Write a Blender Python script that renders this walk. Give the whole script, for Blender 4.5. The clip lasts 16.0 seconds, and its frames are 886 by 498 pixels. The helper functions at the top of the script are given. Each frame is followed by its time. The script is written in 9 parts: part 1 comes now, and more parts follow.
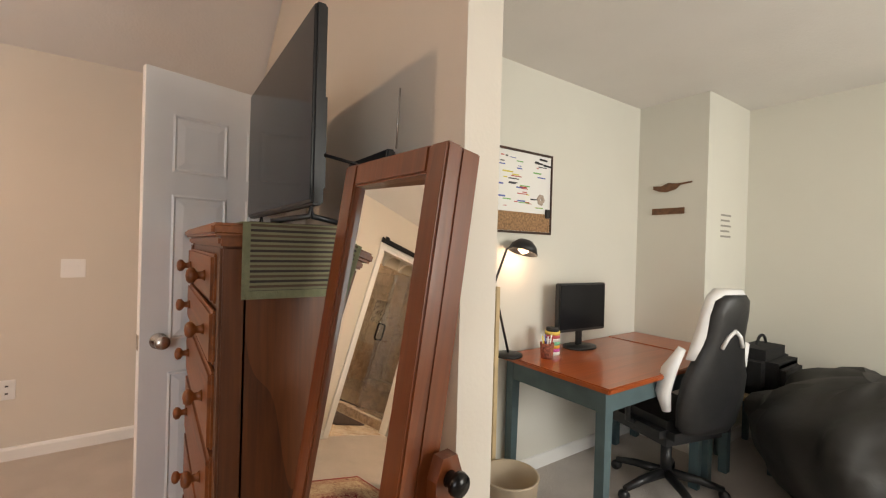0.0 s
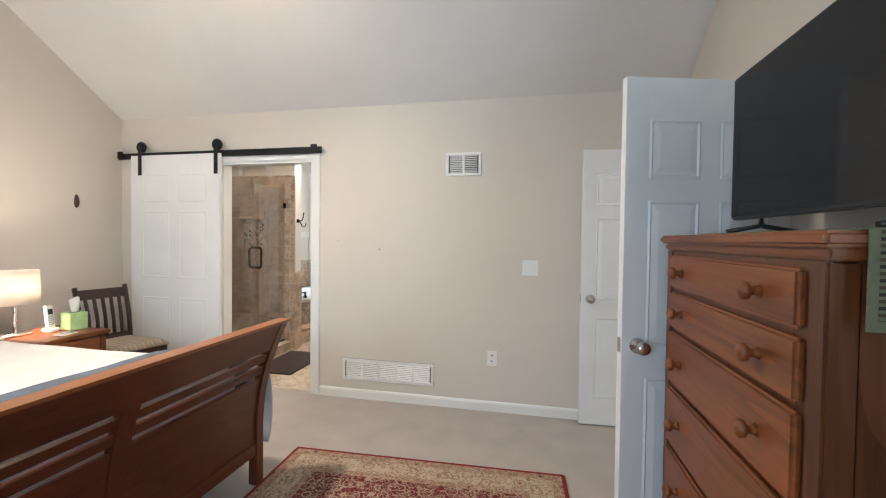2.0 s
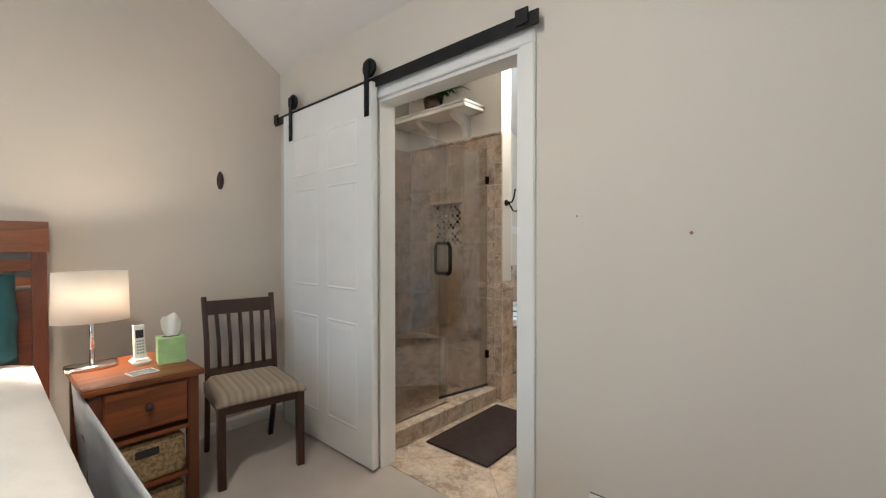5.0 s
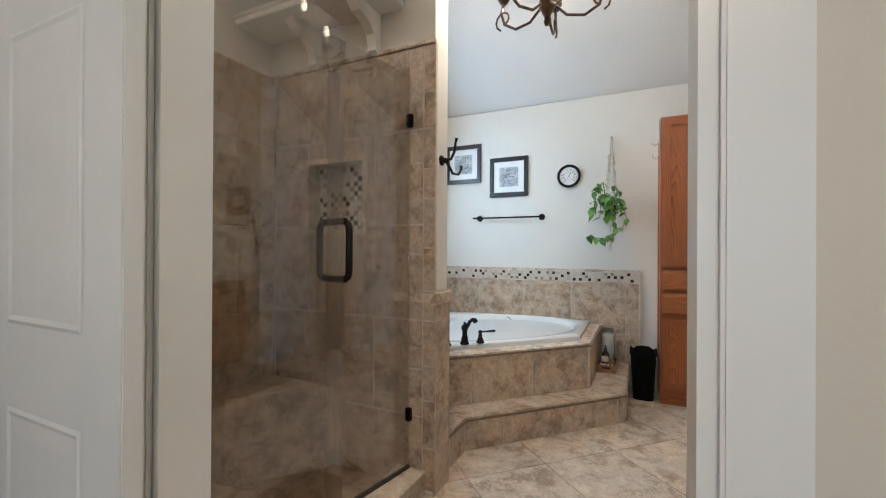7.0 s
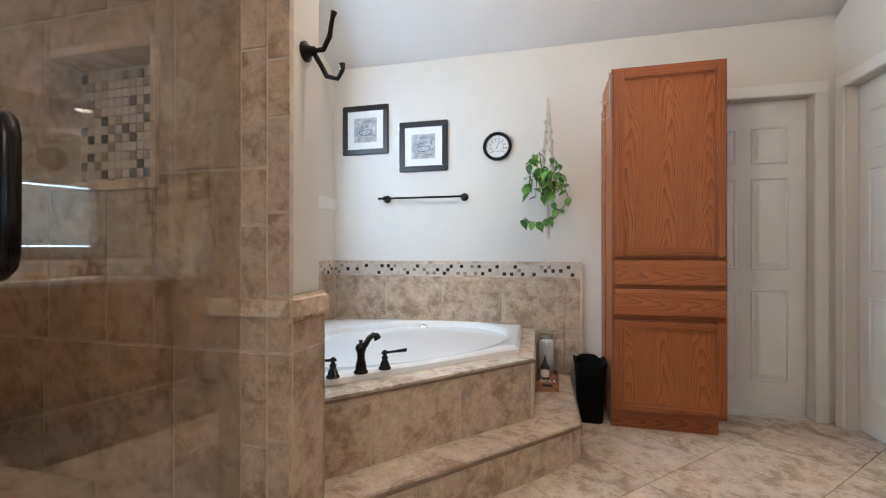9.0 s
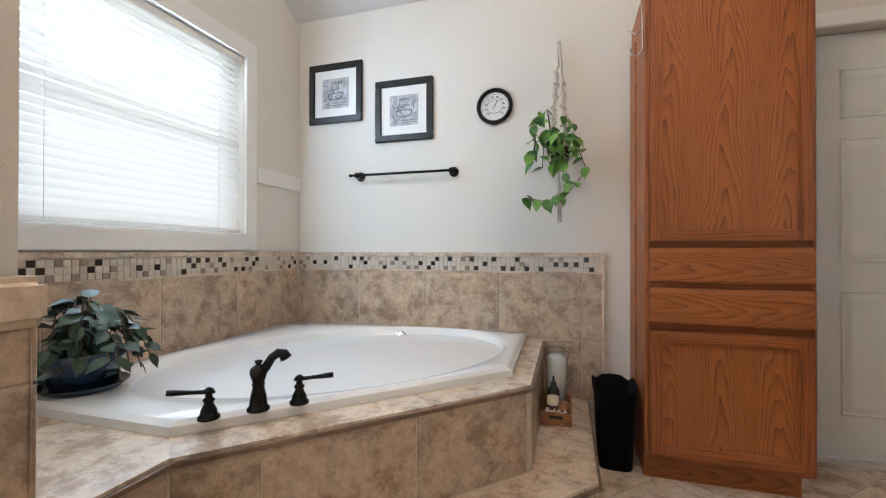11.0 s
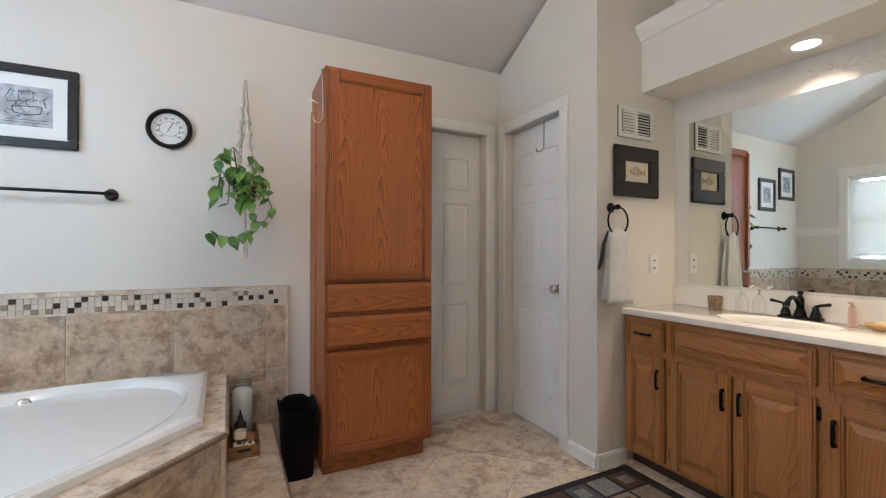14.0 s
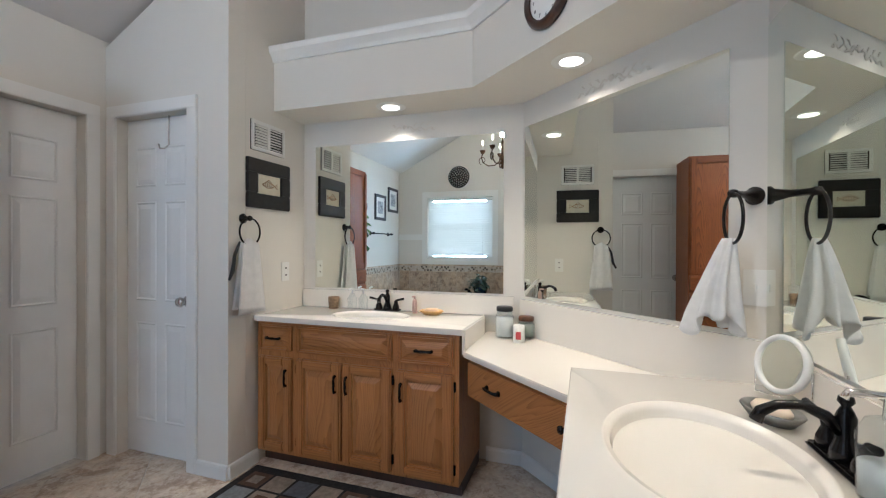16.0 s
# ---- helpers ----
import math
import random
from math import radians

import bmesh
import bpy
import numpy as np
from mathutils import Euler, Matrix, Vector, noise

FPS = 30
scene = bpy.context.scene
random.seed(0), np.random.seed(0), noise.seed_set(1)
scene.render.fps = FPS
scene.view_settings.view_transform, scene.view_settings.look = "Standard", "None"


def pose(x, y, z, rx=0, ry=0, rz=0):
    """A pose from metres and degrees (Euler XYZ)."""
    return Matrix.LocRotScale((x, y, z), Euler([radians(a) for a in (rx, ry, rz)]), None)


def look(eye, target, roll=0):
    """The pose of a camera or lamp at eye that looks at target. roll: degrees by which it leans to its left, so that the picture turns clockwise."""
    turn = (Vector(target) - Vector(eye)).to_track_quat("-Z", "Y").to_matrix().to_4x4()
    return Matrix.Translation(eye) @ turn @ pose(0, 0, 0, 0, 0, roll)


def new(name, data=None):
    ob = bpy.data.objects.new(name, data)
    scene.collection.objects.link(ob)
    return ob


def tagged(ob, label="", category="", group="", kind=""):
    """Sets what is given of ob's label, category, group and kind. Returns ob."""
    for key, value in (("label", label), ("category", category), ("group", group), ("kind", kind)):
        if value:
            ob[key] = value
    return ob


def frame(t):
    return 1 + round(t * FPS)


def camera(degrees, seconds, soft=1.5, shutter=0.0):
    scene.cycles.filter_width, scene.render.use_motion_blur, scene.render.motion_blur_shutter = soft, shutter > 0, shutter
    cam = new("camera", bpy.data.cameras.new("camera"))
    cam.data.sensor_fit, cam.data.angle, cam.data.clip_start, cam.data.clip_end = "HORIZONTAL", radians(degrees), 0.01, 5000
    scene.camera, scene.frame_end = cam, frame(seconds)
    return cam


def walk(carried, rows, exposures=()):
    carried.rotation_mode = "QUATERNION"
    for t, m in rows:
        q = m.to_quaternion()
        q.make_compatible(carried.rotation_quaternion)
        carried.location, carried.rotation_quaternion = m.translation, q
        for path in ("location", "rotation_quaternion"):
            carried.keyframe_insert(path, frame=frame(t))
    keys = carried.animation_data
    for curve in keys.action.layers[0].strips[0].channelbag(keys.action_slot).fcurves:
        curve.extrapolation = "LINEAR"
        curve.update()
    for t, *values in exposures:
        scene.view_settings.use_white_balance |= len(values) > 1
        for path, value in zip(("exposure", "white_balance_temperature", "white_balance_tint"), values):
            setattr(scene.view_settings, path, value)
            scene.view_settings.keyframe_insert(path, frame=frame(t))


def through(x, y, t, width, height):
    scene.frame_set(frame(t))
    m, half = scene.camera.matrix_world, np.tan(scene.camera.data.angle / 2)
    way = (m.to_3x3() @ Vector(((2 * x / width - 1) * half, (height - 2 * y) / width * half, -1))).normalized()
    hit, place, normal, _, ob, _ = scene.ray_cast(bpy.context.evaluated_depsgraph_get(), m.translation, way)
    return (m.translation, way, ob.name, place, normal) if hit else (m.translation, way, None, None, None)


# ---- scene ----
cam = camera(93.1, 16.0, 1.2)
PATH = [
    (0, (-0.05, 0.638, 1.349), (1.085, 2.285, 1.342), 1.6),
    (0.5, (-0.13, 0.641, 1.34), (0.651, 2.482, 1.325), 1.2),
    (1, (-0.209, 0.673, 1.359), (0.182, 2.635, 1.33), 1.2),
    (1.5, (-0.33, 0.74, 1.365), (-0.351, 2.739, 1.324), 0.9),
    (2, (-0.45, 0.832, 1.367), (-0.869, 2.787, 1.321), 0.7),
    (2.5, (-0.567, 0.977, 1.36), (-1.334, 2.823, 1.307), 0.3),
    (3, (-0.651, 1.252, 1.335), (-1.683, 2.964, 1.289), 0.1),
    (3.2, (-0.66, 1.381, 1.339), (-1.795, 3.026, 1.291), -0.2),
    (5.3, (-1.563, 2.843, 1.236), (-2.904, 4.327, 1.214), -0.03),
    (5.5, (-1.657, 2.941, 1.238), (-2.965, 4.453, 1.213), -0.03),
    (6, (-1.92, 3.247, 1.205), (-3.125, 4.843, 1.192), -0.03),
    (6.5, (-2.162, 3.437, 1.178), (-3.203, 5.144, 1.167), -0.03),
    (7, (-2.388, 3.682, 1.142), (-3.257, 5.483, 1.146), 0.3),
    (7.5, (-2.535, 3.909, 1.126), (-3.225, 5.786, 1.128), 0.2),
    (8, (-2.668, 4.117, 1.104), (-3.173, 6.052, 1.108), 0.1),
    (10.3, (-2.669, 5.019, 0.993), (-3.139, 6.963, 0.999), -0.0),
    (10.5, (-2.65, 5.086, 0.984), (-3.166, 7.018, 0.997), 0.0),
    (11, (-2.592, 5.202, 0.983), (-3.177, 7.114, 0.994), 0.1),
    (11.5, (-2.583, 5.276, 0.991), (-3.132, 7.199, 1.014), 0.5),
    (12, (-2.633, 5.29, 1.025), (-2.985, 7.258, 1.059), 0.5),
    (12.5, (-2.65, 5.239, 1.068), (-2.756, 7.236, 1.084), 0.3),
    (13, (-2.663, 5.139, 1.099), (-2.46, 7.128, 1.11), 0.2),
    (13.5, (-2.691, 5.029, 1.131), (-2.14, 6.951, 1.137), 0.2),
    (14, (-2.702, 4.977, 1.174), (-1.814, 6.769, 1.185), 0.1),
    (14.5, (-2.715, 4.933, 1.214), (-1.507, 6.527, 1.217), 0.1),
    (15, (-2.719, 4.899, 1.24), (-1.226, 6.23, 1.234), 0.2),
    (15.5, (-2.719, 4.864, 1.245), (-0.995, 5.878, 1.241), 0.2),
    (16, (-2.717, 4.825, 1.259), (-0.822, 5.464, 1.25), 0.2),
]
walk(cam, [(t, look(eye, target, roll)) for t, eye, target, roll in PATH],
     [(0.0, 0.16, 8000, 23), (1.0, 0.32, 6700, 15), (1.6, 0.42, 5900, 8), (2.5, 0.25, 5600, 5), (3.2, 0.09, 5550, 4), (5.5, -0.22, 5550, 4), (6.5, -0.40, 5600, 5), (7.6, -0.32, 5800, 8), (8.2, -0.20, 5800, 10), (11.0, -0.38, 6150, 13), (12.0, -0.46, 6100, 13), (13.0, -0.54, 6000, 13), (14.5, -0.48, 5900, 13), (15.2, -0.48, 5550, 11), (16.0, -0.48, 5300, 9)])

# ---- plan: heights and wall lines, in metres ----
BW, BN, BE, BS = -4.352, 4.167, 0.60, -1.30        # bedroom west, north, east, south faces
TW, TN, TE, TS = -4.322, 7.59, -0.95, 4.27         # bathroom faces
ALC_Y = 6.638                                      # vanity alcove: side wall
DIA, DIB = (-0.2765, 5.1614), (-1.1125, 4.27)      # diagonal vanity wall
OPL, OPR, OPT = -3.235, -2.324, 2.04                # opening behind the sliding door
SOFF, LEDGE = 2.09, 2.46


def alc_x(y):
    """The vanity alcove's back wall, which runs a little askew."""
    return -0.1722 - 0.01997 * y


ALC_X = alc_x(ALC_Y)


def bed_top(y):
    return 2.445 + 0.69 * max(0.0, min(BN - y, y - BS))


def bath_top(y):
    return 2.463 + 0.53 * max(0.0, min(TN - y, y - TS))


BED_RIDGE, BATH_RIDGE = (BN + BS) / 2, (TN + TS) / 2

# ---- world and light ----
world = bpy.data.worlds.new("sky")
scene.world = world
world.use_nodes = True
wn = world.node_tree
sky = wn.nodes.new("ShaderNodeTexSky")
sky.sky_type, sky.sun_disc, sky.sun_elevation, sky.sun_rotation = "NISHITA", False, radians(50), radians(200)
wn.links.new(sky.outputs[0], wn.nodes["Background"].inputs[0])
wn.nodes["Background"].inputs[1].default_value = 0.12


def lamp(name, kind, where, aim, watts, colour, size=0.1, size_y=None):
    data = bpy.data.lights.new(name, kind)
    data.energy, data.color = watts, colour
    if kind == "AREA":
        data.shape, data.size, data.size_y = "RECTANGLE", size, size_y or size
    elif kind == "SPOT":
        data.spot_size, data.spot_blend, data.shadow_soft_size = radians(172), 1.0, size
    else:
        data.shadow_soft_size = size
    ob = new(name, data)
    ob.matrix_basis = look(where, aim)
    return ob


DAY, WARM = (0.68, 0.85, 1.0), (1.0, 0.75, 0.54)
sun_data = bpy.data.lights.new("sun", "SUN")
sun_data.energy, sun_data.angle, sun_data.color = 2.0, radians(2), (1.0, 0.95, 0.88)
new("sun", sun_data).matrix_basis = look((0, 0, 20), (3.0, 14.0, 0))
for wz, watts in ((1.99, 23), (1.115, 5)):      # added strip lamps on the room side of the blind, for the window's daylight
    lamp("bath_window_light", "AREA", (-4.325, 6.555, wz), (0, 6.555, wz - 0.9), watts, (0.60, 0.81, 1.0), 0.86, 0.02)
# cool fill added at an assumed window in the unseen south wall
lamp("bedroom_south_fill", "AREA", (-2.0, -1.36, 1.6), (-2.0, 4, 1.2), 48, DAY, 2.0, 1.3)
lamp("office_window_light", "AREA", (2.1, -1.36, 1.5), (2.1, 4, 1.0), 70, (0.74, 0.89, 0.92), 1.5, 1.3)
for cx, cy, watts in ((-0.45, 5.92, 6.2), (-0.76, 4.885, 5.6), (-1.75, 4.50, 4.0)):
    lamp("can_light", "AREA", (cx, cy, SOFF - 0.006), (cx, cy, 0), watts, (1.0, 0.80, 0.57), 0.10).data.shape = "DISK"
for can in [ob for ob in scene.objects if ob.name.startswith("can_light")]:
    can.data.spread = radians(105)
lamp("bedside_light", "POINT", (-3.93, 3.03, 1.00), (0, 0, 0), 38, WARM, 0.05)
lamp("bedside_light", "POINT", (-3.93, 0.98, 1.00), (0, 0, 0), 50, WARM, 0.05)
lamp("bedroom_fan_light", "POINT", (-2.2, 2.5, 2.585), (0, 0, 0), 21, (1.0, 0.78, 0.58), 0.05)
lamp("bedroom_fan_downlight", "AREA", (-2.2, 2.5, 2.57), (-2.2, 2.5, 0), 27, (1.0, 0.79, 0.60), 0.15).data.shape = "DISK"
lamp("shower_light", "SPOT", (-3.85, 4.62, 2.60), (-3.85, 4.75, 0), 11, (1.0, 0.80, 0.60), 0.05)
lamp("chandelier_light", "POINT", (-2.805, 5.65, 2.60), (0, 0, 0), 54, (1.0, 0.83, 0.64), 0.03)
lamp("desk_lamp_light", "POINT", (1.675, 2.33, 1.315), (0, 0, 0), 1.6, WARM, 0.03)
# added fill for the hall, with no fixture behind it
lamp("hall_fill", "POINT", (1.4, 3.4, 2.2), (0, 0, 0), 8, (1, 0.9, 0.8), 0.1)


# ---- materials ----
def mat(name, colour, rough=0.5, metal=0.0, var=0.06, scale=6.0, bump=0.0, bscale=120.0, colour2=None, coat=0.0, sheen=0.0):
    m = bpy.data.materials.new(name)
    m.use_nodes = True
    t, b = m.node_tree, m.node_tree.nodes["Principled BSDF"]
    b.inputs["Roughness"].default_value, b.inputs["Metallic"].default_value = rough, metal
    b.inputs["Coat Weight"].default_value, b.inputs["Sheen Weight"].default_value = coat, sheen
    co = t.nodes.new("ShaderNodeTexCoord")
    n = t.nodes.new("ShaderNodeTexNoise")
    n.inputs["Scale"].default_value, n.inputs["Detail"].default_value = scale, 5
    t.links.new(co.outputs["Object"], n.inputs["Vector"])
    ramp = t.nodes.new("ShaderNodeValToRGB")
    c2 = colour2 or tuple(c * (1 - 2 * var) for c in colour)
    c1 = colour if colour2 else tuple(min(1, c * (1 + var)) for c in colour)
    ramp.color_ramp.elements[0].color, ramp.color_ramp.elements[1].color = (*c2, 1), (*c1, 1)
    ramp.color_ramp.elements[0].position, ramp.color_ramp.elements[1].position = 0.3, 0.7
    t.links.new(n.outputs["Fac"], ramp.inputs["Fac"])
    t.links.new(ramp.outputs["Color"], b.inputs["Base Color"])
    if bump:
        f = t.nodes.new("ShaderNodeTexNoise")
        f.inputs["Scale"].default_value, f.inputs["Detail"].default_value = bscale, 3
        t.links.new(co.outputs["Object"], f.inputs["Vector"])
        bp = t.nodes.new("ShaderNodeBump")
        bp.inputs["Strength"].default_value, bp.inputs["Distance"].default_value = bump, 0.004
        t.links.new(f.outputs["Fac"], bp.inputs["Height"])
        t.links.new(bp.outputs["Normal"], b.inputs["Normal"])
    return m


def wood(name, light, dark, axis="z", rough=0.35, rings=9.0, strength=1.0, coat=0.15):
    """Wood with long grain along one axis and arched figure."""
    m = bpy.data.materials.new(name)
    m.use_nodes = True
    t, b = m.node_tree, m.node_tree.nodes["Principled BSDF"]
    b.inputs["Roughness"].default_value, b.inputs["Coat Weight"].default_value = rough, coat
    co, mp, info = t.nodes.new("ShaderNodeTexCoord"), t.nodes.new("ShaderNodeMapping"), t.nodes.new("ShaderNodeObjectInfo")
    s = {"x": (0.16, 1, 1), "y": (1, 0.16, 1), "z": (1, 1, 0.16)}[axis]
    mp.inputs["Scale"].default_value = tuple(v if v == 1 else 0.11 for v in s)
    add = t.nodes.new("ShaderNodeVectorMath")
    t.links.new(co.outputs["Object"], add.inputs[0])
    sh = t.nodes.new("ShaderNodeMath")
    sh.operation = "MULTIPLY"
    sh.inputs[1].default_value = 7.3
    t.links.new(info.outputs["Random"], sh.inputs[0])
    t.links.new(sh.outputs[0], add.inputs[1])
    t.links.new(add.outputs[0], mp.inputs["Vector"])
    big = t.nodes.new("ShaderNodeTexNoise")
    big.inputs["Scale"].default_value, big.inputs["Detail"].default_value = 5.2, 0.8
    t.links.new(mp.outputs[0], big.inputs["Vector"])
    mul = t.nodes.new("ShaderNodeMath")
    mul.operation = "MULTIPLY"
    mul.inputs[1].default_value = rings
    t.links.new(big.outputs["Fac"], mul.inputs[0])
    fr = t.nodes.new("ShaderNodeMath")
    fr.operation = "FRACT"
    t.links.new(mul.outputs[0], fr.inputs[0])
    sharp = t.nodes.new("ShaderNodeMath")
    sharp.operation = "POWER"
    sharp.inputs[1].default_value = 2.2
    t.links.new(fr.outputs[0], sharp.inputs[0])
    fine = t.nodes.new("ShaderNodeTexNoise")
    fine.inputs["Scale"].default_value, fine.inputs["Detail"].default_value = 95, 5
    mp2 = t.nodes.new("ShaderNodeMapping")
    mp2.inputs["Scale"].default_value = tuple(0.05 if v < 1 else 1 for v in s)
    t.links.new(add.outputs[0], mp2.inputs["Vector"])
    t.links.new(mp2.outputs[0], fine.inputs["Vector"])
    mixf = t.nodes.new("ShaderNodeMath")
    mixf.operation = "MULTIPLY_ADD"
    mixf.inputs[1].default_value = 0.55 * strength
    t.links.new(sharp.outputs[0], mixf.inputs[0])
    half = t.nodes.new("ShaderNodeMath")
    half.operation = "MULTIPLY_ADD"
    half.inputs[1].default_value, half.inputs[2].default_value = 0.95, -0.2
    t.links.new(fine.outputs["Fac"], half.inputs[0])
    t.links.new(half.outputs[0], mixf.inputs[2])
    ramp = t.nodes.new("ShaderNodeValToRGB")
    ramp.color_ramp.elements[0].color, ramp.color_ramp.elements[1].color = (*light, 1), (*dark, 1)
    ramp.color_ramp.elements[0].position, ramp.color_ramp.elements[1].position = 0.15, 0.85
    t.links.new(mixf.outputs[0], ramp.inputs["Fac"])
    t.links.new(ramp.outputs["Color"], b.inputs["Base Color"])
    bp = t.nodes.new("ShaderNodeBump")
    bp.inputs["Strength"].default_value, bp.inputs["Distance"].default_value = 0.15, 0.002
    t.links.new(fine.outputs["Fac"], bp.inputs["Height"])
    t.links.new(bp.outputs["Normal"], b.inputs["Normal"])
    return m


def oak(name, light, dark, axis="z", arch=1.0, rough=0.42, strength=1.0, coat=0.0):
    """Plain-sawn oak: arched rings down the middle of each board, straight grain at its sides, dark open pores along the grain."""
    m = bpy.data.materials.new(name)
    m.use_nodes = True
    t, b = m.node_tree, m.node_tree.nodes["Principled BSDF"]
    b.inputs["Roughness"].default_value, b.inputs["Coat Weight"].default_value = rough, coat

    def calc(op, *args):
        n = t.nodes.new("ShaderNodeMath")
        n.operation = op
        for i, v in enumerate(args):
            if isinstance(v, (int, float)):
                n.inputs[i].default_value = v
            else:
                t.links.new(v, n.inputs[i])
        return n.outputs[0]
    co, info, sep = t.nodes.new("ShaderNodeTexCoord"), t.nodes.new("ShaderNodeObjectInfo"), t.nodes.new("ShaderNodeSeparateXYZ")
    t.links.new(co.outputs["Object"], sep.inputs[0])
    ax = {"x": 0, "y": 1, "z": 2}[axis]
    others = [sep.outputs[k] for k in range(3) if k != ax]
    shift = calc("MULTIPLY", info.outputs["Random"], 9.0)
    u = calc("ADD", calc("ADD", others[0], others[1]), shift)
    along_ = calc("ADD", sep.outputs[ax], shift)

    def noise_at(su, sl, scale, detail):
        xyz = t.nodes.new("ShaderNodeCombineXYZ")
        t.links.new(calc("MULTIPLY", u, su), xyz.inputs[0])
        t.links.new(calc("MULTIPLY", along_, sl), xyz.inputs[1])
        n = t.nodes.new("ShaderNodeTexNoise")
        n.inputs["Scale"].default_value, n.inputs["Detail"].default_value = scale, detail
        t.links.new(xyz.outputs[0], n.inputs["Vector"])
        return n.outputs["Fac"]
    warp = noise_at(1.0, 0.11, 10.0, 3.0)
    side = calc("PINGPONG", calc("MULTIPLY_ADD", noise_at(0.5, 0.5, 5.0, 0.0), 0.12, u), 0.105)
    ring = calc("MULTIPLY_ADD", calc("POWER", side, 2.0), 760.0 * arch, calc("MULTIPLY", along_, 7.5 * arch))
    ring = calc("ADD", ring, calc("MULTIPLY", warp, 5.2))
    ring = calc("MULTIPLY_ADD", u, 60.0 * (1.0 - arch), ring)
    band = calc("POWER", calc("FRACT", ring), 2.6)
    pores = noise_at(1.0, 0.035, 210.0, 3.0)
    streak = noise_at(1.0, 0.02, 60.0, 4.0)
    open_pore = calc("MULTIPLY", calc("SMOOTH_MIN", calc("MAXIMUM", calc("MULTIPLY_ADD", pores, 5.0, -2.35), 0.0), 1.0, 0.2), 0.8)
    fac = calc("MULTIPLY", band, calc("MULTIPLY_ADD", open_pore, 0.5, 0.5))
    fac = calc("MULTIPLY_ADD", fac, 0.95 * strength, calc("MULTIPLY_ADD", streak, 0.55 * strength, -0.16 * strength))
    fac = calc("MULTIPLY_ADD", open_pore, 0.14 * strength, fac)
    ramp = t.nodes.new("ShaderNodeValToRGB")
    ramp.color_ramp.elements[0].color, ramp.color_ramp.elements[1].color = (*light, 1), (*dark, 1)
    ramp.color_ramp.elements[0].position, ramp.color_ramp.elements[1].position = 0.05, 0.9
    t.links.new(fac, ramp.inputs["Fac"])
    t.links.new(ramp.outputs["Color"], b.inputs["Base Color"])
    bp = t.nodes.new("ShaderNodeBump")
    bp.inputs["Strength"].default_value, bp.inputs["Distance"].default_value, bp.invert = 0.2, 0.001, True
    t.links.new(fac, bp.inputs["Height"])
    t.links.new(bp.outputs["Normal"], b.inputs["Normal"])
    return m


def stone(name, light, mid, dark, rough=0.3, scale=5.0, vein=0.62):
    """Travertine-look ceramic: soft clouds, darker frayed veins and fine pits, shifted from piece to piece."""
    m = bpy.data.materials.new(name)
    m.use_nodes = True
    t, b = m.node_tree, m.node_tree.nodes["Principled BSDF"]
    b.inputs["Roughness"].default_value = rough
    co, info = t.nodes.new("ShaderNodeTexCoord"), t.nodes.new("ShaderNodeObjectInfo")
    sh = t.nodes.new("ShaderNodeMath")
    sh.operation = "MULTIPLY"
    sh.inputs[1].default_value = 11.0
    t.links.new(info.outputs["Random"], sh.inputs[0])
    add = t.nodes.new("ShaderNodeVectorMath")
    t.links.new(co.outputs["Object"], add.inputs[0])
    t.links.new(sh.outputs[0], add.inputs[1])

    def cloud(sc, detail, rough_, bend):
        n = t.nodes.new("ShaderNodeTexNoise")
        n.inputs["Scale"].default_value, n.inputs["Detail"].default_value, n.inputs["Roughness"].default_value, n.inputs["Distortion"].default_value = sc, detail, rough_, bend
        t.links.new(add.outputs[0], n.inputs["Vector"])
        return n.outputs["Fac"]

    def ramp(fac, stops):
        r = t.nodes.new("ShaderNodeValToRGB")
        e = r.color_ramp.elements
        e[0].position, e[0].color = stops[0][0], (*stops[0][1], 1)
        e[1].position, e[1].color = stops[-1][0], (*stops[-1][1], 1)
        for p_, c_ in stops[1:-1]:
            e.new(p_).color = (*c_, 1)
        t.links.new(fac, r.inputs["Fac"])
        return r.outputs["Color"]

    def mix(mode, fac, a, c):
        x = t.nodes.new("ShaderNodeMixRGB")
        x.blend_type = mode
        for k, v in enumerate((fac, a, c)):
            if isinstance(v, float):
                x.inputs[k].default_value = v
            elif isinstance(v, tuple):
                x.inputs[k].default_value = (*v, 1)
            else:
                t.links.new(v, x.inputs[k])
        return x.outputs[0]
    fine = cloud(scale * 1.7, 10, 0.76, 0.2)
    big = cloud(scale * 0.36, 4, 0.55, 0.8)
    torn = cloud(scale * 0.85, 13, 0.80, 0.25)
    pits = cloud(scale * 6.0, 8, 0.7, 0.0)
    grey = tuple(0.5 * (light[1] + light[2]) * k for k in (1.0, 0.95, 0.86))
    base = ramp(fine, [(0.36, mid), (0.62, light)])
    base = mix("MIX", ramp(big, [(0.42, (0, 0, 0)), (0.62, (0.35, 0.35, 0.35))]), base, grey)
    base = mix("MIX", ramp(torn, [(0.38, (vein,) * 3), (0.44, (0.75 * vein,) * 3), (0.485, (0.10 * vein,) * 3), (0.53, (0, 0, 0))]), base, dark)
    base = mix("MIX", ramp(torn, [(0.57, (0, 0, 0)), (0.60, (0.5, 0.5, 0.5)), (0.66, (0, 0, 0))]), base, tuple(min(1.0, c * 1.2) for c in light))
    base = mix("OVERLAY", 0.55, base, pits)
    t.links.new(base, b.inputs["Base Color"])
    bp = t.nodes.new("ShaderNodeBump")
    bp.inputs["Strength"].default_value, bp.inputs["Distance"].default_value = 0.2, 0.003
    t.links.new(torn, bp.inputs["Height"])
    t.links.new(bp.outputs["Normal"], b.inputs["Normal"])
    return m


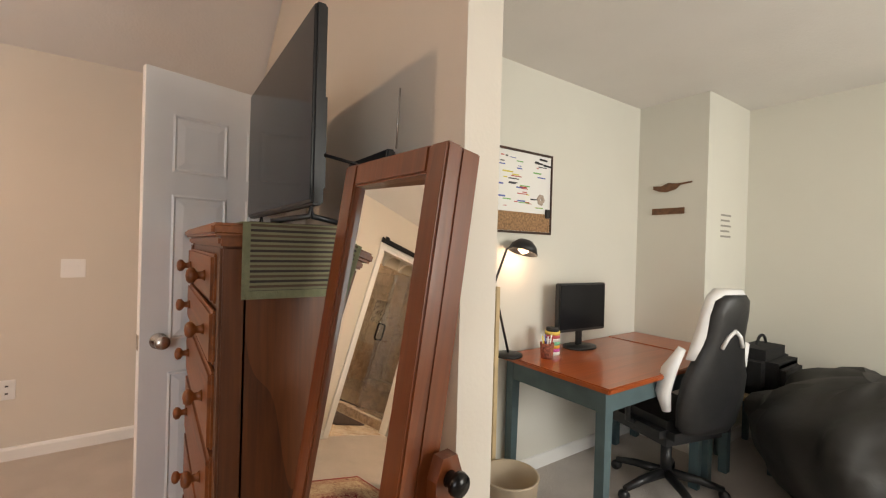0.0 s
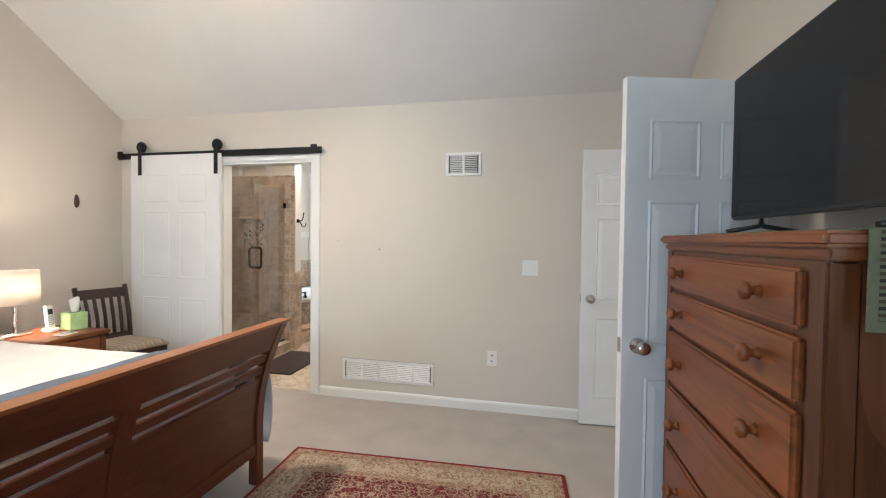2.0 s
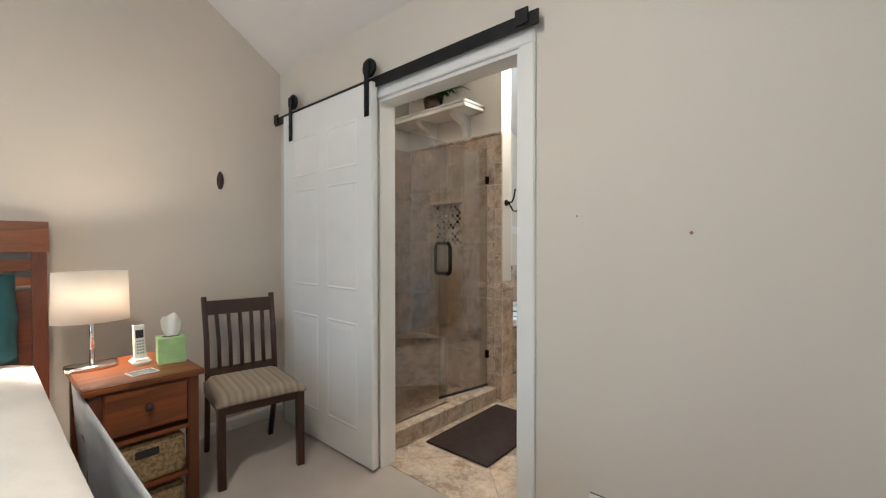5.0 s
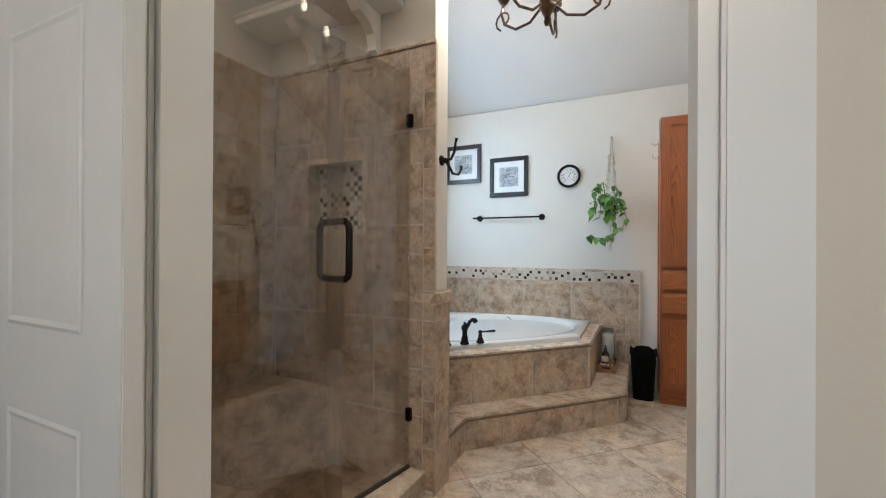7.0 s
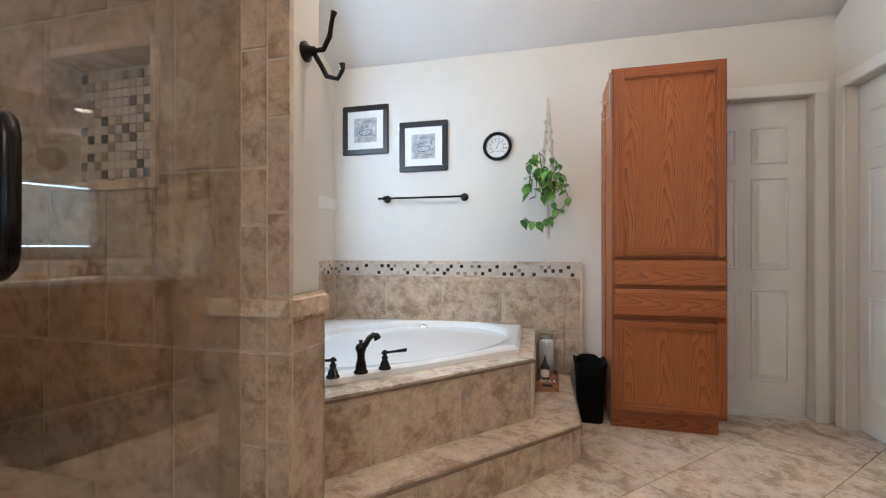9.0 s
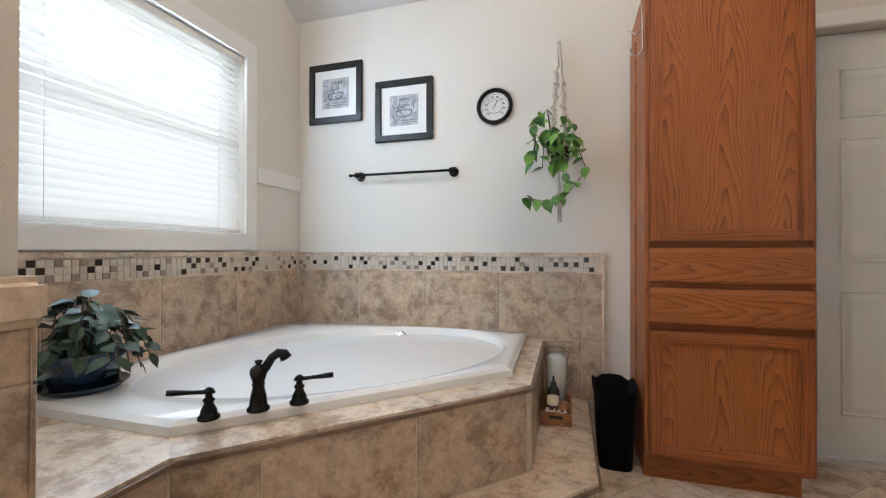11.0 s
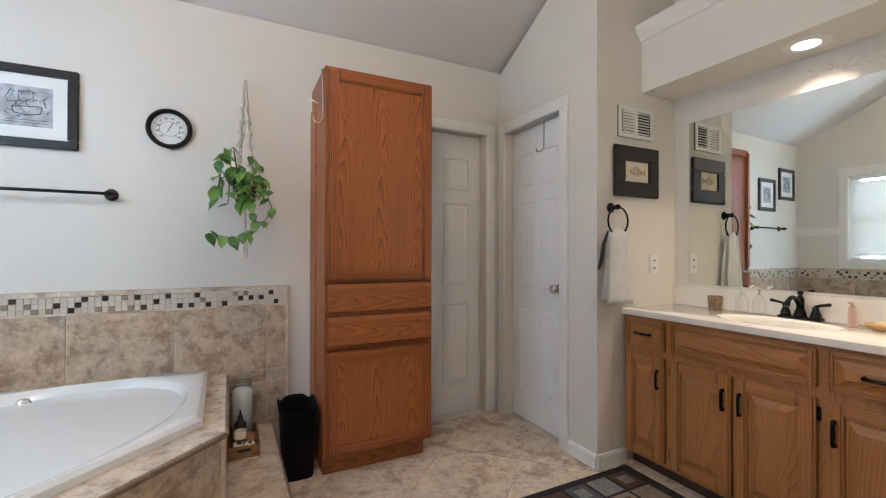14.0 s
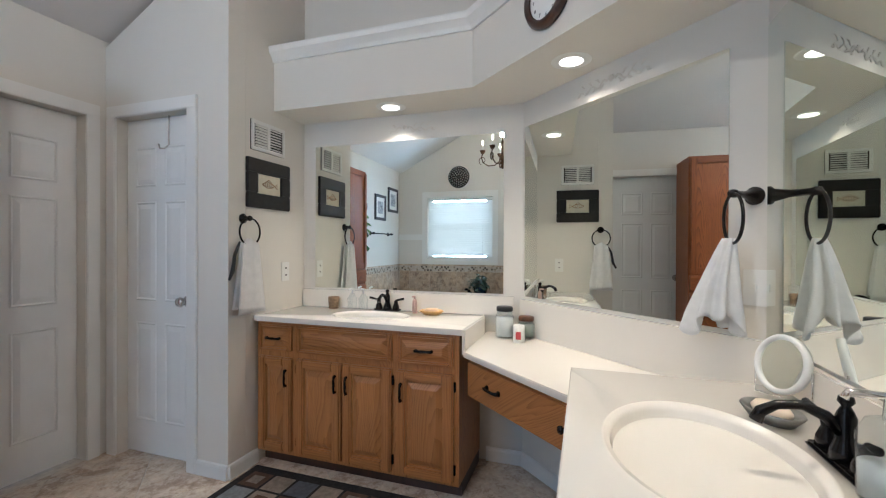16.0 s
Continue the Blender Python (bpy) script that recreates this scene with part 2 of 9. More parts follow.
def pieces(name, colours, rough=0.3):
    """One colour of a few, picked at random for each object."""
    m = bpy.data.materials.new(name)
    m.use_nodes = True
    t, b = m.node_tree, m.node_tree.nodes["Principled BSDF"]
    b.inputs["Roughness"].default_value = rough
    info, ramp = t.nodes.new("ShaderNodeObjectInfo"), t.nodes.new("ShaderNodeValToRGB")
    ramp.color_ramp.interpolation = "CONSTANT"
    e = ramp.color_ramp.elements
    e[0].color, e[0].position = (*colours[0][1], 1), 0.0
    e[1].color, e[1].position = (*colours[1][1], 1), colours[1][0]
    for p, c in colours[2:]:
        e.new(p).color = (*c, 1)
    t.links.new(info.outputs["Random"], ramp.inputs["Fac"])
    t.links.new(ramp.outputs["Color"], b.inputs["Base Color"])
    return m


def glow(name, colour, strength):
    m = bpy.data.materials.new(name)
    m.use_nodes = True
    b = m.node_tree.nodes["Principled BSDF"]
    b.inputs["Base Color"].default_value = (*colour, 1)
    b.inputs["Emission Color"].default_value, b.inputs["Emission Strength"].default_value = (*colour, 1), strength
    return m


def pane(name, tint, ior=1.5, rough=0.0):
    """Thin clear sheet: straight through, with Fresnel gloss."""
    m = bpy.data.materials.new(name)
    m.use_nodes = True
    t = m.node_tree
    t.nodes.remove(t.nodes["Principled BSDF"])
    tr, gl, mx, lw, pw, ma = (t.nodes.new("ShaderNode" + k) for k in ("BsdfTransparent", "BsdfGlossy", "MixShader", "LayerWeight", "Math", "Math"))
    tr.inputs[0].default_value = (*tint, 1)
    gl.inputs["Roughness"].default_value, lw.inputs[0].default_value = rough, 0.5
    pw.operation, ma.operation = "POWER", "MULTIPLY_ADD"
    base = ((ior - 1) / (ior + 1)) ** 2
    pw.inputs[1].default_value, ma.inputs[1].default_value, ma.inputs[2].default_value = 4.0, 0.6, base
    t.links.new(lw.outputs["Facing"], pw.inputs[0])
    t.links.new(pw.outputs[0], ma.inputs[0])
    t.links.new(ma.outputs[0], mx.inputs[0])
    t.links.new(tr.outputs[0], mx.inputs[1])
    t.links.new(gl.outputs[0], mx.inputs[2])
    t.links.new(mx.outputs[0], t.nodes["Material Output"].inputs[0])
    return m


def sheer(name, colour, through=0.5):
    """Thin cloth or plastic that lets light through."""
    m = bpy.data.materials.new(name)
    m.use_nodes = True
    t = m.node_tree
    t.nodes.remove(t.nodes["Principled BSDF"])
    d, s, mx = t.nodes.new("ShaderNodeBsdfDiffuse"), t.nodes.new("ShaderNodeBsdfTranslucent"), t.nodes.new("ShaderNodeMixShader")
    d.inputs[0].default_value = s.inputs[0].default_value = (*colour, 1)
    mx.inputs[0].default_value = through
    t.links.new(d.outputs[0], mx.inputs[1])
    t.links.new(s.outputs[0], mx.inputs[2])
    t.links.new(mx.outputs[0], t.nodes["Material Output"].inputs[0])
    return m


def stripes(name, colours, axis, period, rough=0.85):
    """Woven stripes: colours in turn along one axis."""
    m = bpy.data.materials.new(name)
    m.use_nodes = True
    t, b = m.node_tree, m.node_tree.nodes["Principled BSDF"]
    b.inputs["Roughness"].default_value = rough
    co, sep = t.nodes.new("ShaderNodeTexCoord"), t.nodes.new("ShaderNodeSeparateXYZ")
    t.links.new(co.outputs["Object"], sep.inputs[0])
    dv = t.nodes.new("ShaderNodeMath")
    dv.operation = "DIVIDE"
    dv.inputs[1].default_value = period
    t.links.new(sep.outputs["xyz".index(axis)], dv.inputs[0])
    fr = t.nodes.new("ShaderNodeMath")
    fr.operation = "FRACT"
    t.links.new(dv.outputs[0], fr.inputs[0])
    ramp = t.nodes.new("ShaderNodeValToRGB")
    ramp.color_ramp.interpolation = "CONSTANT"
    e = ramp.color_ramp.elements
    e[0].color, e[1].color, e[1].position = (*colours[0], 1), (*colours[1], 1), 1 / len(colours)
    for i, c in enumerate(colours[2:], 2):
        e.new(i / len(colours)).color = (*c, 1)
    t.links.new(fr.outputs[0], ramp.inputs["Fac"])
    t.links.new(ramp.outputs["Color"], b.inputs["Base Color"])
    n = t.nodes.new("ShaderNodeTexNoise")
    n.inputs["Scale"].default_value = 300
    t.links.new(co.outputs["Object"], n.inputs["Vector"])
    bp = t.nodes.new("ShaderNodeBump")
    bp.inputs["Strength"].default_value, bp.inputs["Distance"].default_value = 0.4, 0.002
    t.links.new(n.outputs["Fac"], bp.inputs["Height"])
    t.links.new(bp.outputs["Normal"], b.inputs["Normal"])
    return m


M_WALL = mat("bedroom_paint", (0.66, 0.60, 0.52), 0.75, var=0.015, scale=1.5, bump=0.12, bscale=90)
M_BATH = mat("bath_paint", (0.72, 0.685, 0.625), 0.7, var=0.015, scale=1.5, bump=0.12, bscale=90)
M_OFFICE = mat("office_paint", (0.66, 0.64, 0.57), 0.75, var=0.015, scale=1.5, bump=0.12, bscale=90)
M_CEIL = mat("ceiling_paint", (0.72, 0.69, 0.66), 0.9, var=0.02, scale=2, bump=0.5, bscale=60)
M_TRIM = mat("white_trim_paint", (0.80, 0.79, 0.76), 0.35, var=0.015, scale=3)
M_DOOR = mat("white_door_paint", (0.80, 0.80, 0.78), 0.38, var=0.02, scale=4, bump=0.05, bscale=200)
M_CARPET = mat("taupe_carpet", (0.50, 0.44, 0.39), 1.0, var=0.05, scale=5, bump=1.0, bscale=420, sheen=0.3)
M_STONE = stone("mottled_tile", (0.56, 0.425, 0.30), (0.42, 0.30, 0.20), (0.155, 0.093, 0.056), 0.32, 9.0, 0.6)
M_FLOORT = stone("floor_tile", (0.74, 0.61, 0.475), (0.58, 0.45, 0.33), (0.26, 0.165, 0.105), 0.25, 7.0, 0.6)
M_GROUT = mat("sand_grout", (0.58, 0.50, 0.41), 0.9, var=0.1, scale=30)
M_MOSAIC = pieces("mosaic_light_glaze", [(0, (0.61, 0.54, 0.46)), (0.5, (0.58, 0.51, 0.43)), (0.8, (0.54, 0.46, 0.38))], 0.25)
M_MOSDARK = pieces("mosaic_dark_glaze", [(0, (0.030, 0.022, 0.018)), (0.5, (0.045, 0.032, 0.025))], 0.2)
M_MOSMID = pieces("mosaic_brown_glaze", [(0, (0.27, 0.215, 0.165)), (0.5, (0.33, 0.27, 0.21))], 0.25)
M_MOSGROUT = mat("pale_grout", (0.60, 0.53, 0.45), 0.9, var=0.06, scale=30)
M_OAK = oak("red_oak", (0.41, 0.128, 0.034), (0.145, 0.036, 0.011), "z")
M_OAKS = oak("red_oak_straight", (0.37, 0.112, 0.030), (0.14, 0.034, 0.011), "z", 0.0)
M_OAKX = oak("red_oak_across", (0.41, 0.128, 0.034), (0.145, 0.036, 0.011), "x")
M_OAKR = oak("red_oak_rail", (0.37, 0.112, 0.030), (0.14, 0.034, 0.011), "x", 0.0)
M_VOAK = oak("honey_oak", (0.45, 0.195, 0.062), (0.20, 0.073, 0.022), "z", 0.7, 0.4, 0.75)
M_VOAKS = oak("honey_oak_straight", (0.43, 0.185, 0.058), (0.21, 0.078, 0.023), "z", 0.0, 0.4, 0.75)
M_VOAKY = oak("honey_oak_across", (0.45, 0.195, 0.062), (0.20, 0.073, 0.022), "y", 0.8, 0.4, 0.8)
M_VOAKR = oak("honey_oak_rail", (0.43, 0.185, 0.058), (0.21, 0.078, 0.023), "y", 0.0, 0.4, 0.75)
# one pine in two tones: upright copy has shade in its colour, across copy lighter
M_PINE_DIM = wood("stained_pine_shaded", (0.135, 0.039, 0.010), (0.052, 0.015, 0.004), "z", 0.42, 5, 0.8, 0.05)
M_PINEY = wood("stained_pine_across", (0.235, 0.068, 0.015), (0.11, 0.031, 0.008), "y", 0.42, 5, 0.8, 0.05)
M_CHERRY = wood("dark_cherry", (0.125, 0.027, 0.007), (0.050, 0.011, 0.003), "y", 0.4, 4, 0.6, 0.1)
M_CHERRYZ = wood("dark_cherry_upright", (0.125, 0.027, 0.007), (0.050, 0.011, 0.003), "z", 0.4, 4, 0.6, 0.1)
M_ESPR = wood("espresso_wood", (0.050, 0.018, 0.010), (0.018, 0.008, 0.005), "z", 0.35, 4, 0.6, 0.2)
M_BLACK = mat("black_iron", (0.012, 0.012, 0.013), 0.45, 0.3, var=0.2, scale=30)
M_BRONZE = mat("oil_rubbed_bronze", (0.011, 0.0095, 0.009), 0.24, 0.5, var=0.3, scale=25)
M_NICKEL = mat("brushed_nickel", (0.62, 0.60, 0.57), 0.25, 1.0, var=0.05, scale=40)
M_CHROME = mat("chrome", (0.8, 0.8, 0.8), 0.08, 1.0, var=0.02)
M_MIRROR = mat("mirror_silver", (0.85, 0.88, 0.83), 0.0, 1.0, var=0.0)
M_GLASS = pane("shower_glass", (0.90, 0.89, 0.87), 1.95)
M_CLEAR = pane("clear_glass", (0.93, 0.95, 0.95), 1.45)
M_TUB = mat("white_acrylic", (0.82, 0.82, 0.80), 0.12, var=0.01, scale=3, coat=0.5)
M_MARBLE = mat("cream_cultured_marble", (0.85, 0.80, 0.72), 0.14, var=0.02, scale=2, coat=0.4)
M_PLASTB = mat("black_plastic", (0.014, 0.014, 0.015), 0.4, var=0.1, scale=30)
M_SCREEN = mat("tv_screen", (0.012, 0.012, 0.014), 0.12, var=0.05)
M_SCREEN.node_tree.nodes["Principled BSDF"].inputs["Specular IOR Level"].default_value = 0.2
M_WHITEP = mat("white_plastic", (0.80, 0.79, 0.76), 0.35, var=0.01)
M_PAPER = mat("white_paper", (0.82, 0.81, 0.78), 0.8, var=0.01)
M_DARK = mat("dark_void", (0.03, 0.03, 0.03), 0.9, var=0.05)


# ---- mesh helpers ----
UP = Vector((0, 0, 1))


def box(bm, x0, x1, y0, y1, z0, z1, bevel=0.0, seg=2):
    vs = [bm.verts.new((x, y, z)) for x in (x0, x1) for y in (y0, y1) for z in (z0, z1)]
    fs = [bm.faces.new([vs[i] for i in q]) for q in ((0, 1, 3, 2), (4, 6, 7, 5), (0, 4, 5, 1), (2, 3, 7, 6), (0, 2, 6, 4), (1, 5, 7, 3))]
    if bevel:
        bmesh.ops.bevel(bm, geom=list({e for f in fs for e in f.edges}), offset=bevel, segments=seg, affect="EDGES", clamp_overlap=True)
    return bm


def prism(bm, poly, z0, z1, bevel=0.0):
    lo, hi = [bm.verts.new((x, y, z0)) for x, y in poly], [bm.verts.new((x, y, z1)) for x, y in poly]
    n = len(poly)
    fs = [bm.faces.new(hi), bm.faces.new(lo[::-1])] + [bm.faces.new((lo[i], lo[(i + 1) % n], hi[(i + 1) % n], hi[i])) for i in range(n)]
    bmesh.ops.recalc_face_normals(bm, faces=fs)
    if bevel:
        bmesh.ops.bevel(bm, geom=list({e for f in fs for e in f.edges}), offset=bevel, segments=2, affect="EDGES", clamp_overlap=True)
    return bm


def sheetlike(bm, poly, thick):
    """A slab over any flat polygon in space; thick is a vector."""
    a, b = [bm.verts.new(p) for p in poly], [bm.verts.new(Vector(p) + Vector(thick)) for p in poly]
    n = len(poly)
    fs = [bm.faces.new(a), bm.faces.new(b[::-1])] + [bm.faces.new((a[i], a[(i + 1) % n], b[(i + 1) % n], b[i])) for i in range(n)]
    bmesh.ops.recalc_face_normals(bm, faces=fs)
    return bm


def tube(bm, pts, r, sides=10, close=False, radii=None):
    pts = [Vector(p) for p in pts]
    n, rings = len(pts), []
    ref = None
    for i, p in enumerate(pts):
        a, b = pts[(i - 1) % n] if (close or i) else p, pts[(i + 1) % n] if (close or i < n - 1) else p
        d = (b - a).normalized()
        if ref is None:
            ref = d.orthogonal().normalized()
        ref = (ref - d * ref.dot(d)).normalized()
        side = d.cross(ref)
        rr = radii[i] if radii else r
        rings.append([bm.verts.new(p + (ref * math.cos(k * math.tau / sides) + side * math.sin(k * math.tau / sides)) * rr) for k in range(sides)])
    for i in range(n if close else n - 1):
        a, b = rings[i], rings[(i + 1) % n]
        off = 0
        if close and i == n - 1:
            off = min(range(sides), key=lambda s: (a[0].co - b[s].co).length)
        for k in range(sides):
            f = bm.faces.new((a[k], a[(k + 1) % sides], b[(k + 1 + off) % sides], b[(k + off) % sides]))
            f.smooth = True
    if not close:
        bm.faces.new(rings[0][::-1])
        bm.faces.new(rings[-1])
    return bm


def lathe(bm, prof, m=None, sides=24, smooth=True):
    """Turns (radius, height) pairs about z, then moves by m."""
    m = m or Matrix()
    rings = []
    for r, z in prof:
        rings.append([bm.verts.new(m @ Vector((r * math.cos(k * math.tau / sides), r * math.sin(k * math.tau / sides), z))) for k in range(sides)]
                     if r > 1e-5 else [bm.verts.new(m @ Vector((0, 0, z)))])
    for a, b in zip(rings, rings[1:]):
        for k in range(sides):
            q = [a[k % len(a)], a[(k + 1) % len(a)], b[(k + 1) % len(b)], b[k % len(b)]]
            q = list(dict.fromkeys(q))
            if len(q) > 2:
                bm.faces.new(q).smooth = smooth
    return bm


def arc(c, r, a0, a1, n, u, v):
    c, u, v = Vector(c), Vector(u), Vector(v)
    return [c + (u * math.cos(radians(a0 + (a1 - a0) * i / n)) + v * math.sin(radians(a0 + (a1 - a0) * i / n))) * r for i in range(n + 1)]


def to_mesh(bm, name, material):
    me = bpy.data.meshes.new(name)
    bmesh.ops.recalc_face_normals(bm, faces=bm.faces)
    bm.to_mesh(me)
    bm.free()
    me.materials.append(material)
    return me


def part(name, bm, material, parent, label=""):
    """One mesh under a thing or a part, drawn in the thing's own coordinates."""
    ob = new(name, to_mesh(bm, name, material))
    ob.parent = parent
    if parent.get("in_world"):
        ob.matrix_parent_inverse = parent.matrix_basis.inverted()
    return tagged(ob, label) if label else ob


def thing(name, m, label, category, group="", kind="", world_coords=False):
    """An Empty at the thing's base. With world_coords its parts are drawn in the room's coordinates."""
    ob = new(name)
    ob.empty_display_size = 0.1
    ob.matrix_basis = m
    if world_coords:
        ob["in_world"] = True
    return tagged(ob, label, category, group, kind)


def solid(name, bm, material, label, category, kind="", group=""):
    return tagged(new(name, to_mesh(bm, name, material)), label, category, group, kind)


def B():
    return bmesh.new()


def b1(x0, x1, y0, y1, z0, z1, bevel=0.0, seg=2):
    return box(B(), x0, x1, y0, y1, z0, z1, bevel, seg)


def wall(name, axis, a0, a1, u0, u1, top, holes, material, label, extra=()):
    """A wall across one axis from a0 to a1, along u0..u1, with holes (u0, u1, z0, z1); top gives its height along u."""
    bm = B()
    cuts = sorted({u0, u1, *extra, *(h[0] for h in holes), *(h[1] for h in holes)})
    for p, q in zip(cuts, cuts[1:]):
        gap = [h for h in holes if h[0] <= p + 1e-6 and h[1] >= q - 1e-6]
        spans = [(0.0, None)]
        if gap:
            h = gap[0]
            spans = ([(0.0, h[2])] if h[2] > 0 else []) + [(h[3], None)]
        for zb, zt in spans:
            za, zc = (zt, zt) if zt is not None else (top(p), top(q))
            prof = [(p, zb), (q, zb), (q, zc), (p, za)]
            poly = [(a0, u, z) if axis == "x" else (u, a0, z) for u, z in prof]
            sheetlike(bm, poly, (a1 - a0, 0, 0) if axis == "x" else (0, a1 - a0, 0))
    return solid(name, bm, material, label, "wall", "structure")


def flat(h):
    return lambda u: h


# ---- structure: bedroom, bathroom, office ----
wall("wall_bedroom_west", "x", BW - 0.15, BW, BS, BN + 0.05, bed_top, [], M_WALL, "greige painted gable wall behind the bed", (BED_RIDGE,))
wall("wall_bedroom_north", "y", BN, BN + 0.049, BW - 0.15, 0.72, flat(2.5), [(OPL, OPR, 0, OPT)], M_WALL, "greige painted wall with the opening to the bathroom")
wall_bs = wall("wall_bath_south", "y", TS - 0.050, TS, BW - 0.15, 0.10, flat(2.5), [(OPL, OPR, 0, OPT)], M_BATH, "cream painted wall behind the vanity")
wall("wall_bedroom_east", "x", BE, BE + 0.12, 1.497, BN, bed_top, [(2.92, 4.11, 0, 2.04)], M_WALL, "greige painted wall behind the dresser and television")
wall("wall_bedroom_east_south", "x", BE, BE + 0.12, BS, 0.1, bed_top, [], M_WALL, "greige painted wall beside the office opening", ())
wall("wall_bedroom_header", "x", BE, BE + 0.12, 0.1, 1.497, bed_top, [(0.1, 1.497, 0, 2.5)], M_WALL, "greige painted wall over the office opening", (BED_RIDGE,))
wall("wall_bedroom_south", "y", BS - 0.15, BS, BW - 0.15, BE + 0.12, flat(2.5), [(-3.0, -1.0, 0.9, 2.2)], M_WALL, "greige painted unseen wall with an assumed window opening")
wall("wall_office_north", "y", 2.43, 2.55, 0.72, 3.75, flat(2.46), [], M_OFFICE, "pale painted office wall with the whiteboard")
wall("wall_office_east", "x", 3.62, 3.75, BS, 2.43, flat(2.46), [], M_OFFICE, "pale painted office wall behind the bean bag")
wall("wall_office_south", "y", BS - 0.15, BS, 0.72, 3.75, flat(2.46), [(1.3, 2.9, 0.85, 2.15)], M_OFFICE, "pale painted office wall with the window")
solid("wall_office_bump", b1(2.97, 3.62, 1.945, 2.43, 0, 2.45), M_OFFICE, "pale painted boxed-out corner of the office wall", "wall", "structure")
wall("wall_hall_east", "x", 2.0, 2.1, 2.55, BN + 0.1, flat(2.46), [], M_WALL, "plain painted hall wall")
wall("wall_hall_north", "y", BN + 0.0, BN + 0.1, 0.72, 2.0, flat(2.46), [], M_WALL, "plain painted hall wall end")
WIN_Y0, WIN_Y1, WIN_Z0, WIN_Z1 = 6.02, 7.09, 1.075, 2.05
wall_bw = wall("wall_bath_west", "x", TW - 0.17, TW, TS - 0.05, TN, bath_top, [(WIN_Y0, WIN_Y1, WIN_Z0, WIN_Z1)], M_BATH, "cream painted gable wall with the tub window", (BATH_RIDGE,))
wall_bn = wall("wall_bath_north", "y", TN, TN + 0.12, TW - 0.17, TE + 0.1, flat(2.5), [(-1.77, -1.06, 0, 2.025)], M_BATH, "cream painted wall with pictures over the tub")
wall("wall_bath_east", "x", TE, TE + 0.12, ALC_Y, TN, bath_top, [(6.92, 7.49, 0, 2.025)], M_BATH, "cream painted wall with the closet door")
wall("wall_alcove_side", "y", ALC_Y, ALC_Y + 0.1, TE + 0.121, ALC_X + 0.1, lambda u: bath_top(ALC_Y), [], M_BATH, "cream painted side wall of the vanity alcove")
bm = B()
for ya, yb in ((DIA[1] - 0.1, BATH_RIDGE), (BATH_RIDGE, ALC_Y)):
    sheetlike(bm, [(alc_x(ya), ya, 0), (alc_x(yb), yb, 0), (alc_x(yb), yb, bath_top(yb)), (alc_x(ya), ya, bath_top(ya))], (0.12, 0, 0))
solid("wall_alcove_back", bm, M_BATH, "cream painted wall behind the vanity", "wall", "structure")
dv = (Vector(DIB) - Vector(DIA)).normalized()
dn = Vector((dv.y, -dv.x))                      # towards the room
if dn.x > 0:
    dn = -dn
bm = B()
prism(bm, [DIA, DIB, (DIB[0] - dn.x * 0.1, DIB[1] - dn.y * 0.1 - 0.02), (DIA[0] - dn.x * 0.1 + 0.02, DIA[1] - dn.y * 0.1)], 0, 3.2)
solid("wall_alcove_diagonal", bm, M_BATH, "cream painted diagonal wall between the two vanities", "wall", "structure")
# shower partition: its end is the pier beside the tub
PY0, PY1, PX = 5.41, 5.57, -3.26
NX0, NX1, NZ0, NZ1 = -4.03, -3.665, 1.24, 1.60
wall_shower = wall("wall_shower", "y", PY0 + 0.012, PY1 - 0.012, TW, PX - 0.012, flat(3.3), [(NX0, NX1, NZ0, NZ1)], M_BATH, "cream painted and tiled wall between shower and tub")

# floors and ceilings
solid("floor_bedroom", b1(BW - 0.15, 3.75, BS - 0.15, 4.215, -0.1, 0.0), M_CARPET, "taupe cut-pile carpet", "carpet", "structure")
solid("floor_hall", b1(0.62, 2.1, 4.22, 4.30, -0.1, 0.0), M_CARPET, "taupe cut-pile carpet in the hall", "carpet", "structure")
floor_bath = solid("floor_bath", b1(BW - 0.15, 0.1, 4.219, 7.9, -0.1, -0.004), M_GROUT, "beige stone tiled floor with sandy grout", "floor", "structure")
solid("ground", b1(-60, 60, -60, 60, -0.35, -0.2), mat("grass_ground", (0.09, 0.13, 0.05), 0.95, var=0.3, scale=3), "grass outside", "ground", "structure")
bm = B()
for ya, yb in ((BS - 0.15, BED_RIDGE), (BED_RIDGE, BN + 0.05)):
    sheetlike(bm, [(BW - 0.15, ya, bed_top(ya)), (BE + 0.12, ya, bed_top(ya)), (BE + 0.12, yb, bed_top(yb)), (BW - 0.15, yb, bed_top(yb))], (0, 0, 0.12))
solid("ceiling_bedroom", bm, M_CEIL, "off-white textured vaulted bedroom ceiling", "ceiling", "structure")
bm = B()
for ya, yb in ((TS - 0.05, BATH_RIDGE), (BATH_RIDGE, TN + 0.1)):
    sheetlike(bm, [(TW - 0.17, ya, bath_top(ya)), (0.1, ya, bath_top(ya)), (0.1, yb, bath_top(yb)), (TW - 0.17, yb, bath_top(yb))], (0, 0, 0.1))
solid("ceiling_bath", bm, M_CEIL, "off-white textured vaulted bathroom ceiling", "ceiling", "structure")
solid("ceiling_office", b1(0.70, 3.75, BS - 0.15, 2.45, 2.44, 2.56), M_CEIL, "off-white flat office ceiling", "ceiling", "structure")
solid("ceiling_hall", b1(0.70, 2.1, 2.45, 4.30, 2.44, 2.56), M_CEIL, "off-white flat hall ceiling", "ceiling", "structure")

